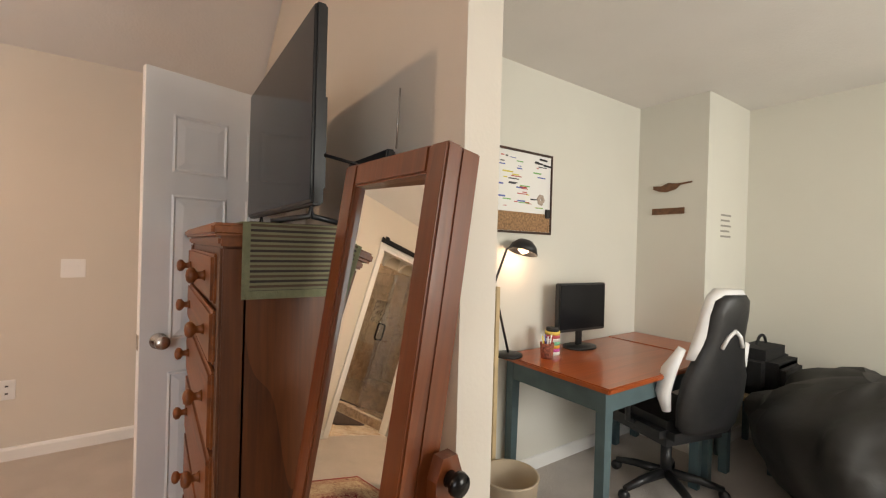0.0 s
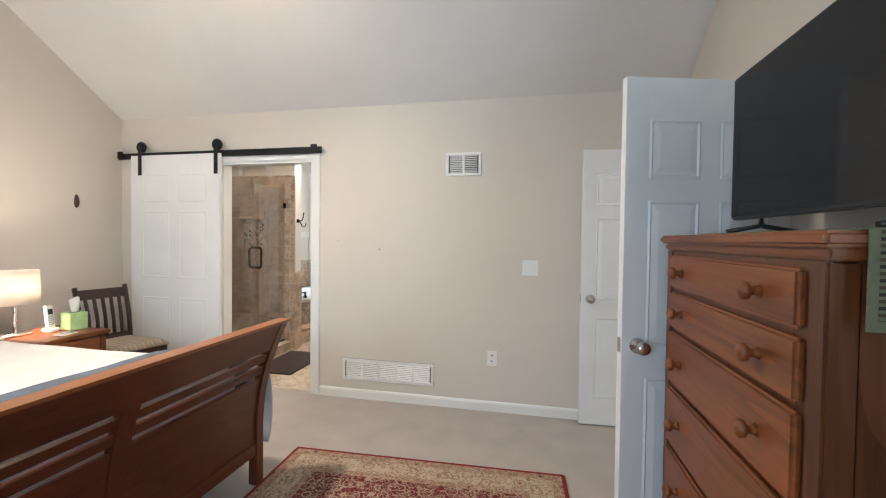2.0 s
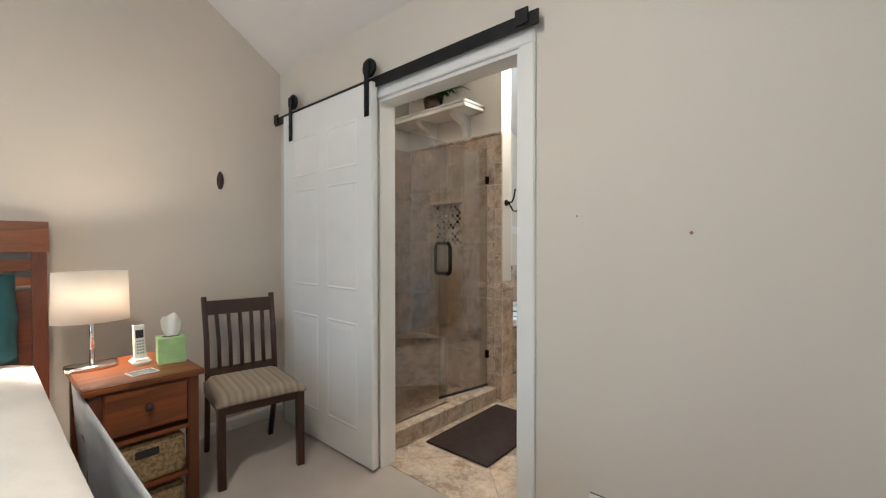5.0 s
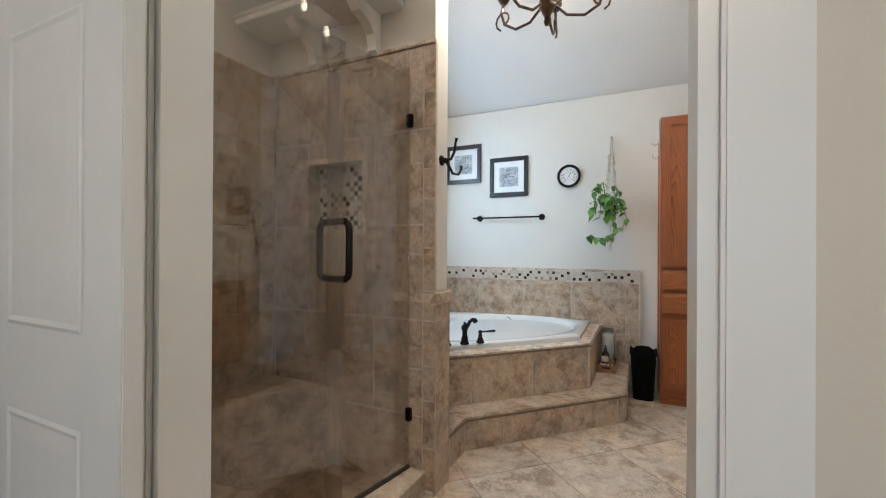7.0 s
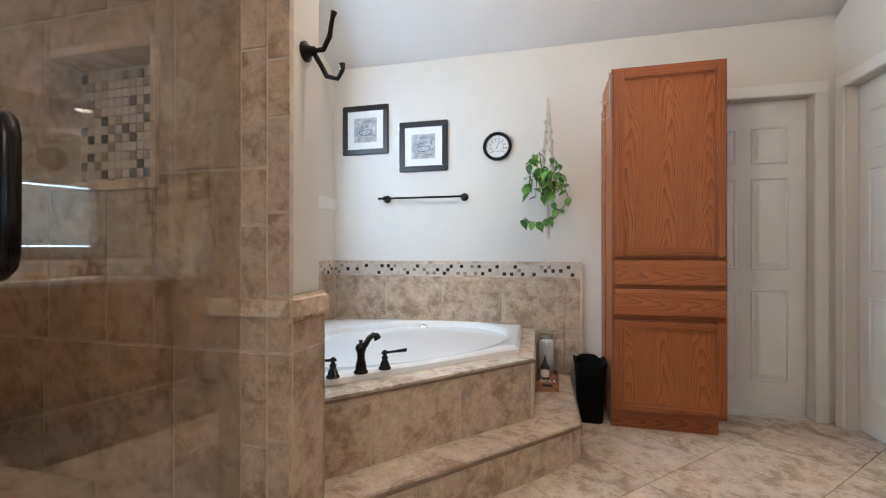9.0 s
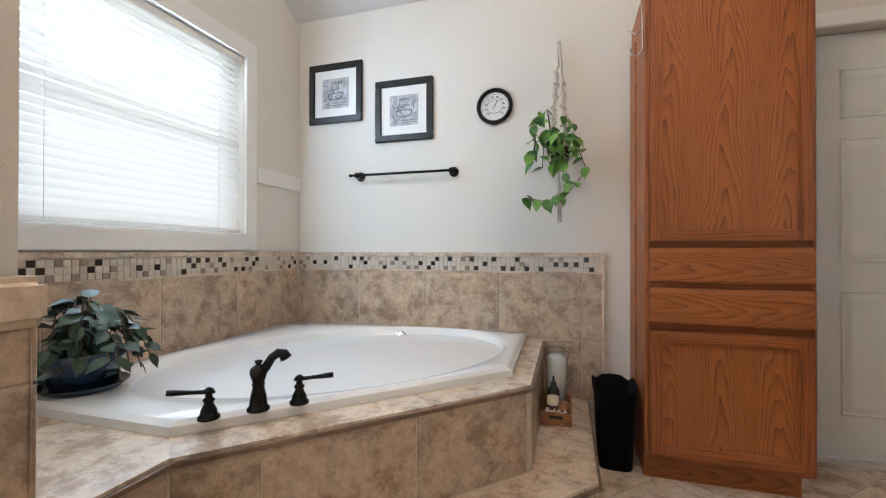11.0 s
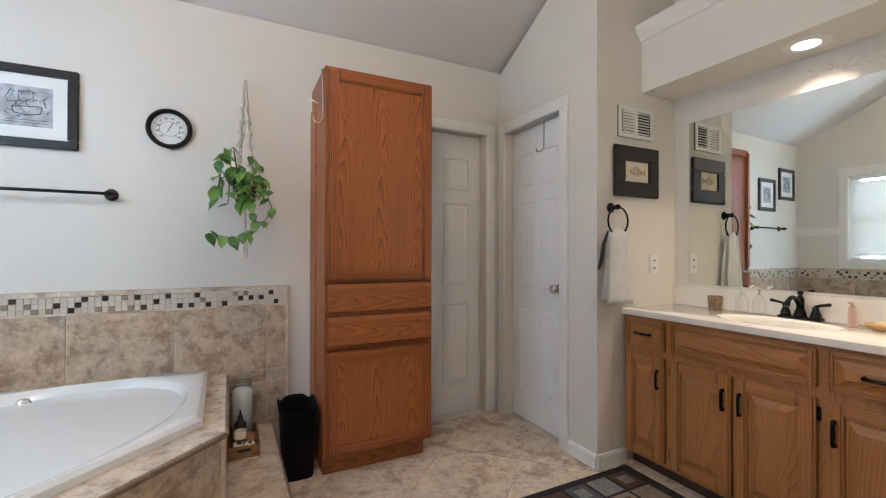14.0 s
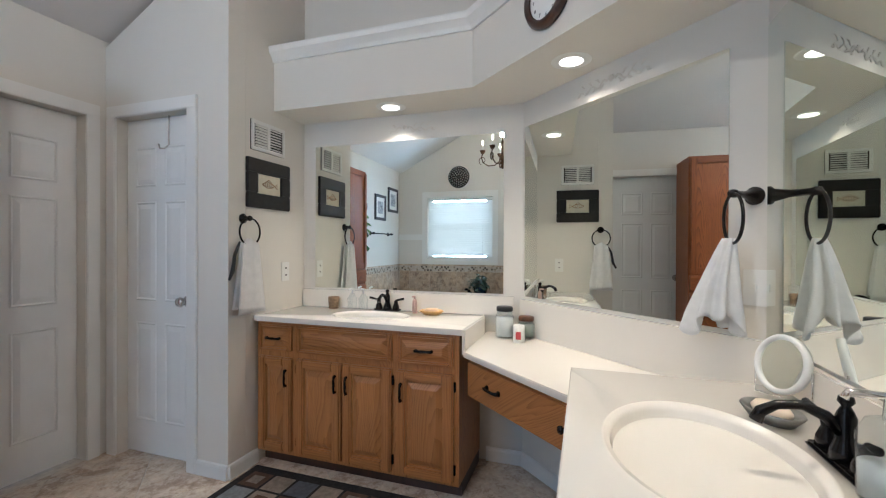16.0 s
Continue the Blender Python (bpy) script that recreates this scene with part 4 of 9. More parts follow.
def lever_tap(m, yaw, label="oil-rubbed bronze lever tap on the tub rim"):
    t = thing("tub_tap", m @ Matrix.Scale(0.78, 4), label, "tap", "tub taps")
    part("base", lathe(B(), [(0, 0), (0.036, 0), (0.036, 0.008), (0.028, 0.014), (0.026, 0.03), (0.018, 0.045), (0.015, 0.055), (0.019, 0.06), (0.019, 0.066), (0.012, 0.072), (0.012, 0.085), (0.017, 0.09), (0.015, 0.1), (0.006, 0.106), (0, 0.108)]), M_BRONZE, t)
    c, s = math.cos(radians(yaw)), math.sin(radians(yaw))
    part("lever", tube(B(), [(-0.02 * c, -0.02 * s, 0.088), (0, 0, 0.09), (0.05 * c, 0.05 * s, 0.094), (0.105 * c, 0.105 * s, 0.098), (0.125 * c, 0.125 * s, 0.10)], 0.008, 10, radii=[0.005, 0.008, 0.007, 0.0105, 0.010]), M_BRONZE, t)
    return t


lever_tap(pose(-3.52, 6.095, 0.535), 218)
lever_tap(pose(-3.36, 6.265, 0.535), 28)
t = thing("tub_spout", pose(-3.437, 6.185, 0.535) @ Matrix.Scale(0.78, 4), "oil-rubbed bronze tub spout with a turned base", "faucet")
part("base", lathe(B(), [(0, 0), (0.04, 0), (0.04, 0.008), (0.031, 0.016), (0.028, 0.05), (0.020, 0.085), (0.024, 0.092), (0.020, 0.1), (0.026, 0.115), (0.031, 0.135), (0.026, 0.152), (0.014, 0.16), (0.008, 0.166), (0.014, 0.172), (0.013, 0.178), (0, 0.182)]), M_BRONZE, t)
sd = Vector((0.80, 0.60, 0)) * 0.6
part("spout", tube(B(), [sd * 0.0 + Z * 0.125, sd * 0.04 + Z * 0.15, sd * 0.075 + Z * 0.185, sd * 0.11 + Z * 0.20, sd * 0.14 + Z * 0.195, sd * 0.155 + Z * 0.178], 0.016, 12, radii=[0.018, 0.017, 0.016, 0.017, 0.020, 0.023]), M_BRONZE, t)

# tile surround over the tub: north wall, then west wall
MOS = 0.0262
mos_mesh, mos_dark, mos_mid = (to_mesh(box(B(), -0.0122, 0.0122, 0, 0.006, -0.0122, 0.0122, 0.0012, 1), "mosaic_tile", m_) for m_ in (M_MOSAIC, M_MOSDARK, M_MOSMID))


def mosaic_row(parent, origin, u, yaw, length, rows=3):
    rn = random.Random(int(length * 100))
    last = -1
    for i in range(int(length / MOS)):
        pick = rn.choice([k for k in range(rows) if k != last]) if rn.random() < 0.62 else -1
        tone = mos_dark if rn.random() < 0.52 else mos_mid
        last = pick
        for r in range(rows):
            ob = new("mosaic_tile", tone if r == pick else mos_mesh)
            ob.parent = parent
            p = Vector(origin) + Vector(u) * ((i + 0.5) * MOS) + Z * ((r + 0.5) * MOS)
            ob.matrix_basis = pose(p.x, p.y, p.z, 0, 0, yaw)


def strip(parent, x0, x1, y0, y1, z0, z1, material=None):
    return part("edge_trim", b1(x0, x1, y0, y1, z0, z1, 0.003), material or M_FLOORT, parent)


xs = [-4.305, -3.87, -3.425, -2.985, -2.54, -2.43]
sur_n = thing("tub_backsplash", pose(-3.4, TN, 0.5), "mottled stone tile backsplash with a mosaic band behind the tub", "backsplash", kind="structure", world_coords=True)
part("bed", b1(-4.32, -2.43, TN - 0.010, TN, 0.19, 0.862), M_GROUT, sur_n)
part("band_bed", b1(-4.32, -2.43, TN - 0.0125, TN, 0.8625, 0.975), M_MOSGROUT, sur_n)
tile_grid(sur_n, (0, TN - 0.010, 0), X, Z, -Y, xs, [0.50, 0.865])
tile_grid(sur_n, (0, TN - 0.010, 0), X, Z, -Y, [-2.74, -2.54, -2.43], [0.19, 0.43, 0.50])
sur_n2 = thing("mosaic_band", pose(-3.4, TN - 0.01, 0.87), "mosaic band of small beige, brown and black glazed squares", "mosaic")
mosaic_row(sur_n2, Vector((-4.31, TN - 0.017, 0.8725)) - Vector((-3.4, TN - 0.01, 0.87)), X, 0, 1.875)
strip(sur_n, -4.32, -2.43, TN - 0.022, TN - 0.008, 0.955, 0.977)
strip(sur_n, -4.32, -2.43, TN - 0.019, TN - 0.008, 0.862, 0.872)
strip(sur_n, -2.437, -2.422, TN - 0.022, TN - 0.0, 0.19, 0.977)
ys = [PY1, 5.73, 6.165, 6.60, 7.04, 7.40, TN - 0.02]
sur_w = thing("tub_backsplash", pose(TW, 6.6, 0.5), "mottled stone tile backsplash with a mosaic band under the window", "backsplash", kind="structure", world_coords=True)
part("bed", b1(TW, TW + 0.010, PY1, TN - 0.01, 0.19, 0.862), M_GROUT, sur_w)
part("band_bed", b1(TW, TW + 0.0125, PY1, TN - 0.0126, 0.8625, 0.975), M_MOSGROUT, sur_w)
tile_grid(sur_w, (TW + 0.010, 0, 0), Y, Z, X, ys, [0.50, 0.865])
sur_w2 = thing("mosaic_band", pose(TW + 0.01, 6.6, 0.87), "mosaic band of small beige, brown and black glazed squares", "mosaic")
mosaic_row(sur_w2, Vector((TW + 0.017, PY1 + 0.0, 0.8725)) - Vector((TW + 0.01, 6.6, 0.87)), Y, 90, TN - PY1 - 0.02)
strip(sur_w, TW + 0.008, TW + 0.022, PY1, TN - 0.02, 0.955, 0.977)
strip(sur_w, TW + 0.008, TW + 0.019, PY1, TN - 0.02, 0.862, 0.872)

# ---- tub window with blinds ----
t = thing("window_1", pose(TW, 6.55, WIN_Z0), "white framed window with closed white blinds over the tub", "window", kind="structure", world_coords=True)
w = 0.085
for y0, y1, z0, z1 in ((WIN_Y0 - w, WIN_Y0, WIN_Z0, WIN_Z1), (WIN_Y1, WIN_Y1 + w, WIN_Z0, WIN_Z1), (WIN_Y0 - w, WIN_Y1 + w, WIN_Z1, WIN_Z1 + 0.10), (WIN_Y0 - w, WIN_Y1 + w, WIN_Z0 - 0.09, WIN_Z0)):
    part("casing", b1(TW, TW + 0.020, y0, y1, z0, z1, 0.004), M_TRIM, t)
for y0, y1, z0, z1 in ((WIN_Y0, WIN_Y0 + 0.04, WIN_Z0, WIN_Z1), (WIN_Y1 - 0.04, WIN_Y1, WIN_Z0, WIN_Z1), (WIN_Y0 + 0.04, WIN_Y1 - 0.04, WIN_Z1 - 0.04, WIN_Z1), (WIN_Y0 + 0.04, WIN_Y1 - 0.04, WIN_Z0, WIN_Z0 + 0.04), (WIN_Y0 + 0.04, WIN_Y1 - 0.04, 1.55, 1.58)):
    part("sash", b1(TW - 0.14, TW - 0.10, y0, y1, z0, z1, 0.003), M_TRIM, t)
gp = part("pane", b1(TW - 0.122, TW - 0.118, WIN_Y0 + 0.04, WIN_Y1 - 0.04, WIN_Z0 + 0.04, WIN_Z1 - 0.04), M_CLEAR, t)
gp.visible_shadow = False
M_SLAT = sheer("blind_slat", (0.80, 0.80, 0.79), 0.45)
t = thing("window_blind", pose(TW, 6.55, WIN_Z1), "white horizontal slat blind drawn down and closed", "blind", world_coords=True)
part("headrail", b1(TW - 0.055, TW - 0.005, WIN_Y0 + 0.005, WIN_Y1 - 0.005, WIN_Z1 - 0.04, WIN_Z1 - 0.002, 0.003), M_WHITEP, t)
sl = B()
rr = []
for i in range(5):
    k = -1 + i / 2
    rr.append([sl.verts.new((0.021 * k * math.cos(radians(63)) + 0.003 * (1 - k * k), yy, -0.021 * k * math.sin(radians(63)))) for yy in (WIN_Y0 + 0.008, WIN_Y1 - 0.008)])
for a, b in zip(rr, rr[1:]):
    sl.faces.new((a[0], a[1], b[1], b[0])).smooth = True
slat_mesh = to_mesh(sl, "slat", M_SLAT)
zz = WIN_Z0 + 0.045
while zz < WIN_Z1 - 0.05:
    ob = new("slat", slat_mesh)
    ob.parent, ob.matrix_parent_inverse = t, t.matrix_basis.inverted()
    ob.matrix_basis = pose(TW - 0.03, 0, zz)
    zz += 0.0345
part("bottom_rail", b1(TW - 0.048, TW - 0.012, WIN_Y0 + 0.008, WIN_Y1 - 0.008, WIN_Z0 + 0.01, WIN_Z0 + 0.028, 0.003), M_WHITEP, t)
for cy in (WIN_Y0 + 0.16, WIN_Y1 - 0.16):
    part("cord", tube(B(), [(TW - 0.008, cy, WIN_Z1 - 0.03), (TW - 0.008, cy, WIN_Z0 + 0.02)], 0.0012, 5), M_WHITEP, t)
part("pull_cord", tube(B(), [(TW + 0.002, 7.03, WIN_Z1 - 0.03), (TW + 0.003, 7.03, 1.88)], 0.0015, 5), M_WHITEP, t)
part("pull_knob", lathe(B(), [(0, 0), (0.006, 0.004), (0.005, 0.02), (0, 0.024)], pose(TW + 0.003, 7.03, 1.86), 8), M_WHITEP, t)
solid("backdrop_window", b1(TW - 2.2, TW - 2.15, 2.5, 13.0, 0, 8.0), glow("bright_sky_glow", (0.93, 0.97, 1.0), 3.9), "bright overcast daylight outside the window", "backdrop", "structure")
solid("trim_rail", b1(TW, TW + 0.018, WIN_Y1 + w, TN, 1.375, 1.465, 0.003), M_TRIM, "white painted rail board beside the window", "trim", "structure")

# ---- shower ----
SX = TW + 0.05
sh_w = thing("shower_tile_west", pose(SX, 4.8, 0), "mottled stone tiles on the shower wall", "tile", kind="structure", world_coords=True)
part("bed", b1(TW, SX, TS, PY0, 0, 2.10), M_GROUT, sh_w)
ZR = [0.02, 0.36, 0.81, 1.26, 1.71, 2.10]
for i, (z0, z1) in enumerate(zip(ZR, ZR[1:])):
    tile_grid(sh_w, (SX, 0, 0), Y, Z, X, [TS] + [v for v in ([4.47, 4.93, 5.39] if i % 2 else [4.70, 5.16]) if v < PY0 - 0.02] + [PY0], [z0, z1])
sh_n = thing("shower_tile_north", pose(-3.8, PY0, 0), "mottled stone tiles with a mosaic-backed niche in the shower", "tile", kind="structure", world_coords=True)
tile_grid(sh_n, (0, PY0 + 0.012, 0), X, Z, -Y, [SX, PX], [0.02, 2.10], hole=(NX0, NX1, NZ0, NZ1), gap=0.0, proud=0.0095, material=M_GROUT, name="bed")
for i, (z0, z1) in enumerate(zip(ZR, ZR[1:])):
    tile_grid(sh_n, (0, PY0 + 0.012, 0), X, Z, -Y, [SX] + ([-4.05, -3.60, -3.40] if i % 2 else [-3.82, -3.40]), [z0, z1], hole=(NX0, NX1, NZ0, NZ1), proud=0.012)
for x0, x1, zs in ((-3.40, -3.325, (0.02, 0.36, 0.58, 0.81, 1.12, 1.26, 1.55, 1.71, 2.10)), (-3.325, PX, (0.02, 0.22, 0.44, 0.60, 0.81, 0.95, 1.15, 1.38, 1.52, 1.71, 1.88, 2.10))):
    tile_grid(sh_n, (0, PY0 + 0.012, 0), X, Z, -Y, [x0, x1], zs, proud=0.0125)      # narrow pieces up the pier's edge
part("niche_back", b1(NX0, NX1, PY0 + 0.085, PY0 + 0.10, NZ0, NZ1), M_GROUT, sh_n)
for x0, x1, z0, z1 in ((NX0 - 0.02, NX0 + 0.006, NZ0 - 0.02, NZ1 + 0.02), (NX1 - 0.006, NX1 + 0.02, NZ0 - 0.02, NZ1 + 0.02), (NX0 + 0.006, NX1 - 0.006, NZ0 - 0.02, NZ0 + 0.006), (NX0 + 0.006, NX1 - 0.006, NZ1 - 0.006, NZ1 + 0.02)):
    part("niche_trim", b1(x0, x1, PY0 - 0.008, PY0 + 0.09, z0, z1, 0.003), M_FLOORT, sh_n)
niche = thing("niche_mosaic", pose(NX0, PY0 + 0.08, NZ0), "mosaic of small beige and black glazed squares in the niche", "mosaic")
rn = random.Random(17)
for i in range(int((NX1 - NX0) / MOS)):
    for r in range(int((NZ1 - NZ0) / MOS)):
        ob = new("mosaic_tile", mos_mesh if (i + r) % 2 or rn.random() < 0.35 else rn.choice((mos_mid, mos_dark)))
        ob.parent = niche
        ob.matrix_basis = pose((i + 0.6) * MOS, 0, (r + 0.6) * MOS)
sh_s = thing("shower_tile_south", pose(-3.8, TS, 0), "mottled stone tiles on the shower wall by the opening", "tile", kind="structure", world_coords=True)
for i, (z0, z1) in enumerate(zip(ZR, ZR[1:])):
    tile_grid(sh_s, (0, TS, 0), X, Z, Y, [SX, -3.82, -3.345], [z0, z1], proud=0.004)
solid("shower_floor", b1(SX, -3.45, TS, PY0 + 0.01, 0.0, 0.02), M_STONE, "mottled stone shower floor", "floor", "structure")
bm = prism(B(), [(SX, PY0 + 0.01), (SX, 5.02), (SX + 0.10, 5.02), (-3.86, 5.36), (-3.86, PY0 + 0.01)], 0.02, 0.43)
solid("shower_bench", bm, M_STONE, "stone-tiled corner bench in the shower", "bench", "structure")
curb = thing("shower_curb", pose(-3.38, 4.84, 0), "low stone-tiled shower kerb under the glass", "kerb", kind="structure", world_coords=True)
part("core", b1(-3.45, -3.315, TS, PY0 + 0.01, 0, 0.10), M_GROUT, curb)
tile_grid(curb, (-3.315, 0, 0), Y, Z, X, [TS, 4.55, 4.83, 5.11, PY0], [0, 0.10])
for y0, y1 in ((TS, 4.70), (4.70, 5.14), (5.14, PY0)):
    part("tile", b1(-3.455, -3.305, y0 + 0.001, y1 - 0.001, 0.10, 0.113, 0.002, 1), M_FLOORT, curb)
t = thing("shower_glass", pose(-3.39, 4.84, 0.113), "frameless clear glass shower panel and hinged door with black hardware", "shower door", world_coords=True)
fx = part("fixed_panel", b1(-3.395, -3.385, TS + 0.01, 4.910, 0.115, 1.962, 0.001, 1), M_GLASS, t)
dr = part("door", b1(-3.395, -3.385, 4.918, PY0 - 0.012, 0.125, 1.962, 0.001, 1), M_GLASS, t)
dr.matrix_basis = Matrix.Translation((-3.39, PY0, 0)) @ Matrix.Rotation(radians(-10), 4, "Z") @ Matrix.Translation((3.39, -PY0, 0))
fx.visible_shadow = dr.visible_shadow = False
for hz in (0.366, 1.75):
    part("hinge", b1(-3.405, -3.375, PY0 - 0.026, PY0 - 0.002, hz - 0.03, hz + 0.03, 0.003), M_BRONZE, dr, "dark bronze glass hinge")
for s in (-1, 1):
    yb = 4.95
    hpts = [(-3.39 + s * 0.006, yb, 1.248), (-3.39 + s * 0.062, yb, 1.248), (-3.39 + s * 0.079, yb, 1.236), (-3.39 + s * 0.086, yb, 1.216), (-3.39 + s * 0.086, yb, 1.055), (-3.39 + s * 0.079, yb, 1.038), (-3.39 + s * 0.062, yb, 1.028), (-3.39 + s * 0.006, yb, 1.028)]
    part("handle", tube(B(), hpts, 0.0135, 12), M_BRONZE, dr, "dark bronze pull handle")
part("sweep", b1(-3.397, -3.383, 4.918, PY0 - 0.01, 0.113, 0.128), M_DARK, dr, "dark rubber door sweep")
part("channel", b1(-3.40, -3.38, TS + 0.012, 4.910, 0.113, 0.118), M_NICKEL, t)
# pier: tiled lower end with a cap
pier = thing("pier_tile", pose(PX, 5.49, 0), "mottled stone tiles wrapped round the foot of the shower wall", "tile", kind="structure", world_coords=True)
part("bed", b1(PX - 0.012, PX - 0.004, PY0 + 0.002, PY1 - 0.002, 0, 0.95), M_GROUT, pier)
tile_grid(pier, (PX - 0.004, 0, 0), Y, Z, X, [PY0 - 0.002, PY1 + 0.006], [0.0, 0.38, 0.81, 0.885])
tile_grid(pier, (0, PY1 - 0.006, 0), -X, Z, Y, [-PX - 0.004, -PX + 0.229], [0.19, 0.60, 0.885])
part("cap", b1(PX - 0.24, PX + 0.014, PY0 - 0.006, PY1 + 0.012, 0.885, 0.95, 0.012, 3), M_FLOORT, pier)

# floor tiles, laid on the diagonal
s = 0.455
R2 = math.sqrt(0.5)
for i in range(-12, 13):
    for j in range(-12, 13):
        cx, cy = -1.9 + (i - j) * s * R2, 5.95 + (i + j) * s * R2
        hw = (s - 0.005) * R2
        poly = [(cx, cy - hw), (cx + hw, cy), (cx, cy + hw), (cx - hw, cy)]
        for f in (lambda x, y: x + 3.31, lambda x, y: -0.14 - x, lambda x, y: y - 4.222, lambda x, y: 7.60 - y):
            poly = clip(poly, f) if len(poly) > 2 else []
        if len(poly) > 2 and not (cx < -3.4 and cy > 6.2):
            part("tile", prism(B(), poly, -0.006, 0.0), M_FLOORT, floor_bath)


# ---- bathroom: cabinets and vanities ----
def raised_front(parent, axis, face, out, u0, u1, z0, z1, frame_w, m_frame, m_panel, m_rail, name="door", thick=0.028, flat_panel=False):
    """A cabinet front: a flat frame with a raised or flat centre panel. Along y (axis 'x') or along x (axis 'y')."""
    def P(u, d, z):
        return (face + out * d, u, z) if axis == "x" else (u, face + out * d, z)

    def slab(ua, ub, za, zb, d0, d1, bev=0.003):
        a, b = P(ua, d0, za), P(ub, d1, zb)
        return b1(min(a[0], b[0]), max(a[0], b[0]), min(a[1], b[1]), max(a[1], b[1]), za, zb, bev)
    ob = part(name, slab(u0 + 0.002, u1 - 0.002, z0 + 0.002, z1 - 0.002, 0.001, 0.009, 0.0), m_frame, parent)
    f = frame_w
    for ua, ub, za, zb in ((u0, u0 + f, z0, z1), (u1 - f, u1, z0, z1)):
        part("stile", slab(ua, ub, za, zb, 0.002, thick, 0.008), m_frame, ob)
    for za, zb in ((z0, z0 + f), (z1 - f, z1)):
        part("rail", slab(u0 + f, u1 - f, za, zb, 0.002, thick - 0.0005, 0.008), m_rail, ob)
    bm = B()
    rings = []
    lv = ((0.0, 0.0105), (0.006, 0.0105)) if flat_panel else ((0.001, 0.0105), (0.008, 0.0105), (0.034, thick - 0.003), (0.038, thick - 0.002))
    for ins, d in lv:
        rings.append([bm.verts.new(P(u, d, z)) for u, z in ((u0 + f + ins, z0 + f + ins), (u1 - f - ins, z0 + f + ins), (u1 - f - ins, z1 - f - ins), (u0 + f + ins, z1 - f - ins))])
    for a, b in zip(rings, rings[1:]):
        for i in range(4):
            bm.faces.new((a[i], a[(i + 1) % 4], b[(i + 1) % 4], b[i]))
    bm.faces.new(rings[-1])
    part("panel", bm, m_panel, ob)
    return ob


def pull(parent, c, along_v, out_v, length=0.085):
    c, a, o = Vector(c), Vector(along_v), Vector(out_v)
    bm = B()
    tube(bm, [c - a * length / 2, c - a * length / 2 + o * 0.018, c - a * length * 0.3 + o * 0.024, c + o * 0.022, c + a * length * 0.3 + o * 0.024, c + a * length / 2 + o * 0.018, c + a * length / 2], 0.005, 8, radii=[0.009, 0.008, 0.006, 0.0075, 0.006, 0.008, 0.009])
    for s_ in (-1, 1):
        q = c + a * s_ * length / 2
        tube(bm, [q, q + o * 0.004], 0.012, 10)
    return part("handle", bm, M_BRONZE, parent, "dark bronze bar pull")


# tall oak linen cabinet
CX0, CX1, CF = -2.29, -1.687, 7.175
t = thing("linen_cabinet", pose(-1.99, 7.38, 0), "tall red-oak linen cabinet with two doors and two drawers", "cabinet", world_coords=True)
bm = B()
box(bm, CX0, CX1, CF + 0.016, TN - 0.002, 0.105, 2.13, 0.002)
part("body", bm, M_OAKS, t)
for x0, x1 in ((CX0, CX0 + 0.015), (CX1 - 0.012, CX1)):
    part("face_stile", b1(x0, x1, CF - 0.002, CF + 0.0155, 0.105, 2.13, 0.002), M_OAKS, t)
for z0, z1 in ((2.106, 2.13), (0.105, 0.124)):
    part("face_rail", b1(CX0 + 0.0155, CX1 - 0.0125, CF - 0.001, CF + 0.0155, z0, z1, 0.002), M_OAKR, t)
part("toe_kick", b1(CX0 + 0.002, CX1 - 0.025, CF + 0.055, TN - 0.004, 0, 0.105), M_OAKX, t, "dark recessed oak toe kick")
part("side_board", b1(CX0 - 0.008, CX0 + 0.002, CF + 0.25, TN - 0.002, 0.03, 2.0), M_OAK, t)
raised_front(t, "y", CF, -1, CX0 + 0.016, CX1 - 0.013, 1.022, 2.105, 0.05, M_OAKS, M_OAK, M_OAKR, "upper_door", flat_panel=True)
raised_front(t, "y", CF, -1, CX0 + 0.016, CX1 - 0.013, 0.125, 0.652, 0.05, M_OAKS, M_OAK, M_OAKR, "lower_door", flat_panel=True)
for z0, z1 in ((0.855, 1.0), (0.682, 0.83)):
    part("drawer_front", sheetlike(B(), [(CX0 + 0.016, CF + 0.0155, z0), (CX0 + 0.016, CF - 0.016, z0), (CX0 + 0.016, CF - 0.022, z0 + 0.008), (CX0 + 0.016, CF - 0.022, z1 - 0.02), (CX0 + 0.016, CF - 0.008, z1), (CX0 + 0.016, CF + 0.0155, z1)], (CX1 - CX0 - 0.03, 0, 0)), M_OAKX, t)
for z0, z1 in ((0.654, 0.680), (0.832, 0.853), (1.002, 1.020)):
    part("face_rail", b1(CX0 + 0.0155, CX1 - 0.0125, CF + 0.006, CF + 0.0155, z0, z1), M_OAKR, t)
bm = B()
tube(bm, [(-2.298, 7.22, 2.128), (-2.296, 7.20, 1.98), (-2.296, 7.19, 1.86), (-2.32, 7.185, 1.83), (-2.34, 7.19, 1.84), (-2.345, 7.195, 1.87)], 0.004, 8)
tube(bm, [(-2.296, 7.20, 1.95), (-2.32, 7.195, 1.93), (-2.36, 7.19, 1.95)], 0.004, 8)
solid("hook_rack", bm, M_CHROME, "chrome over-the-door double hook on the cabinet side", "hook")

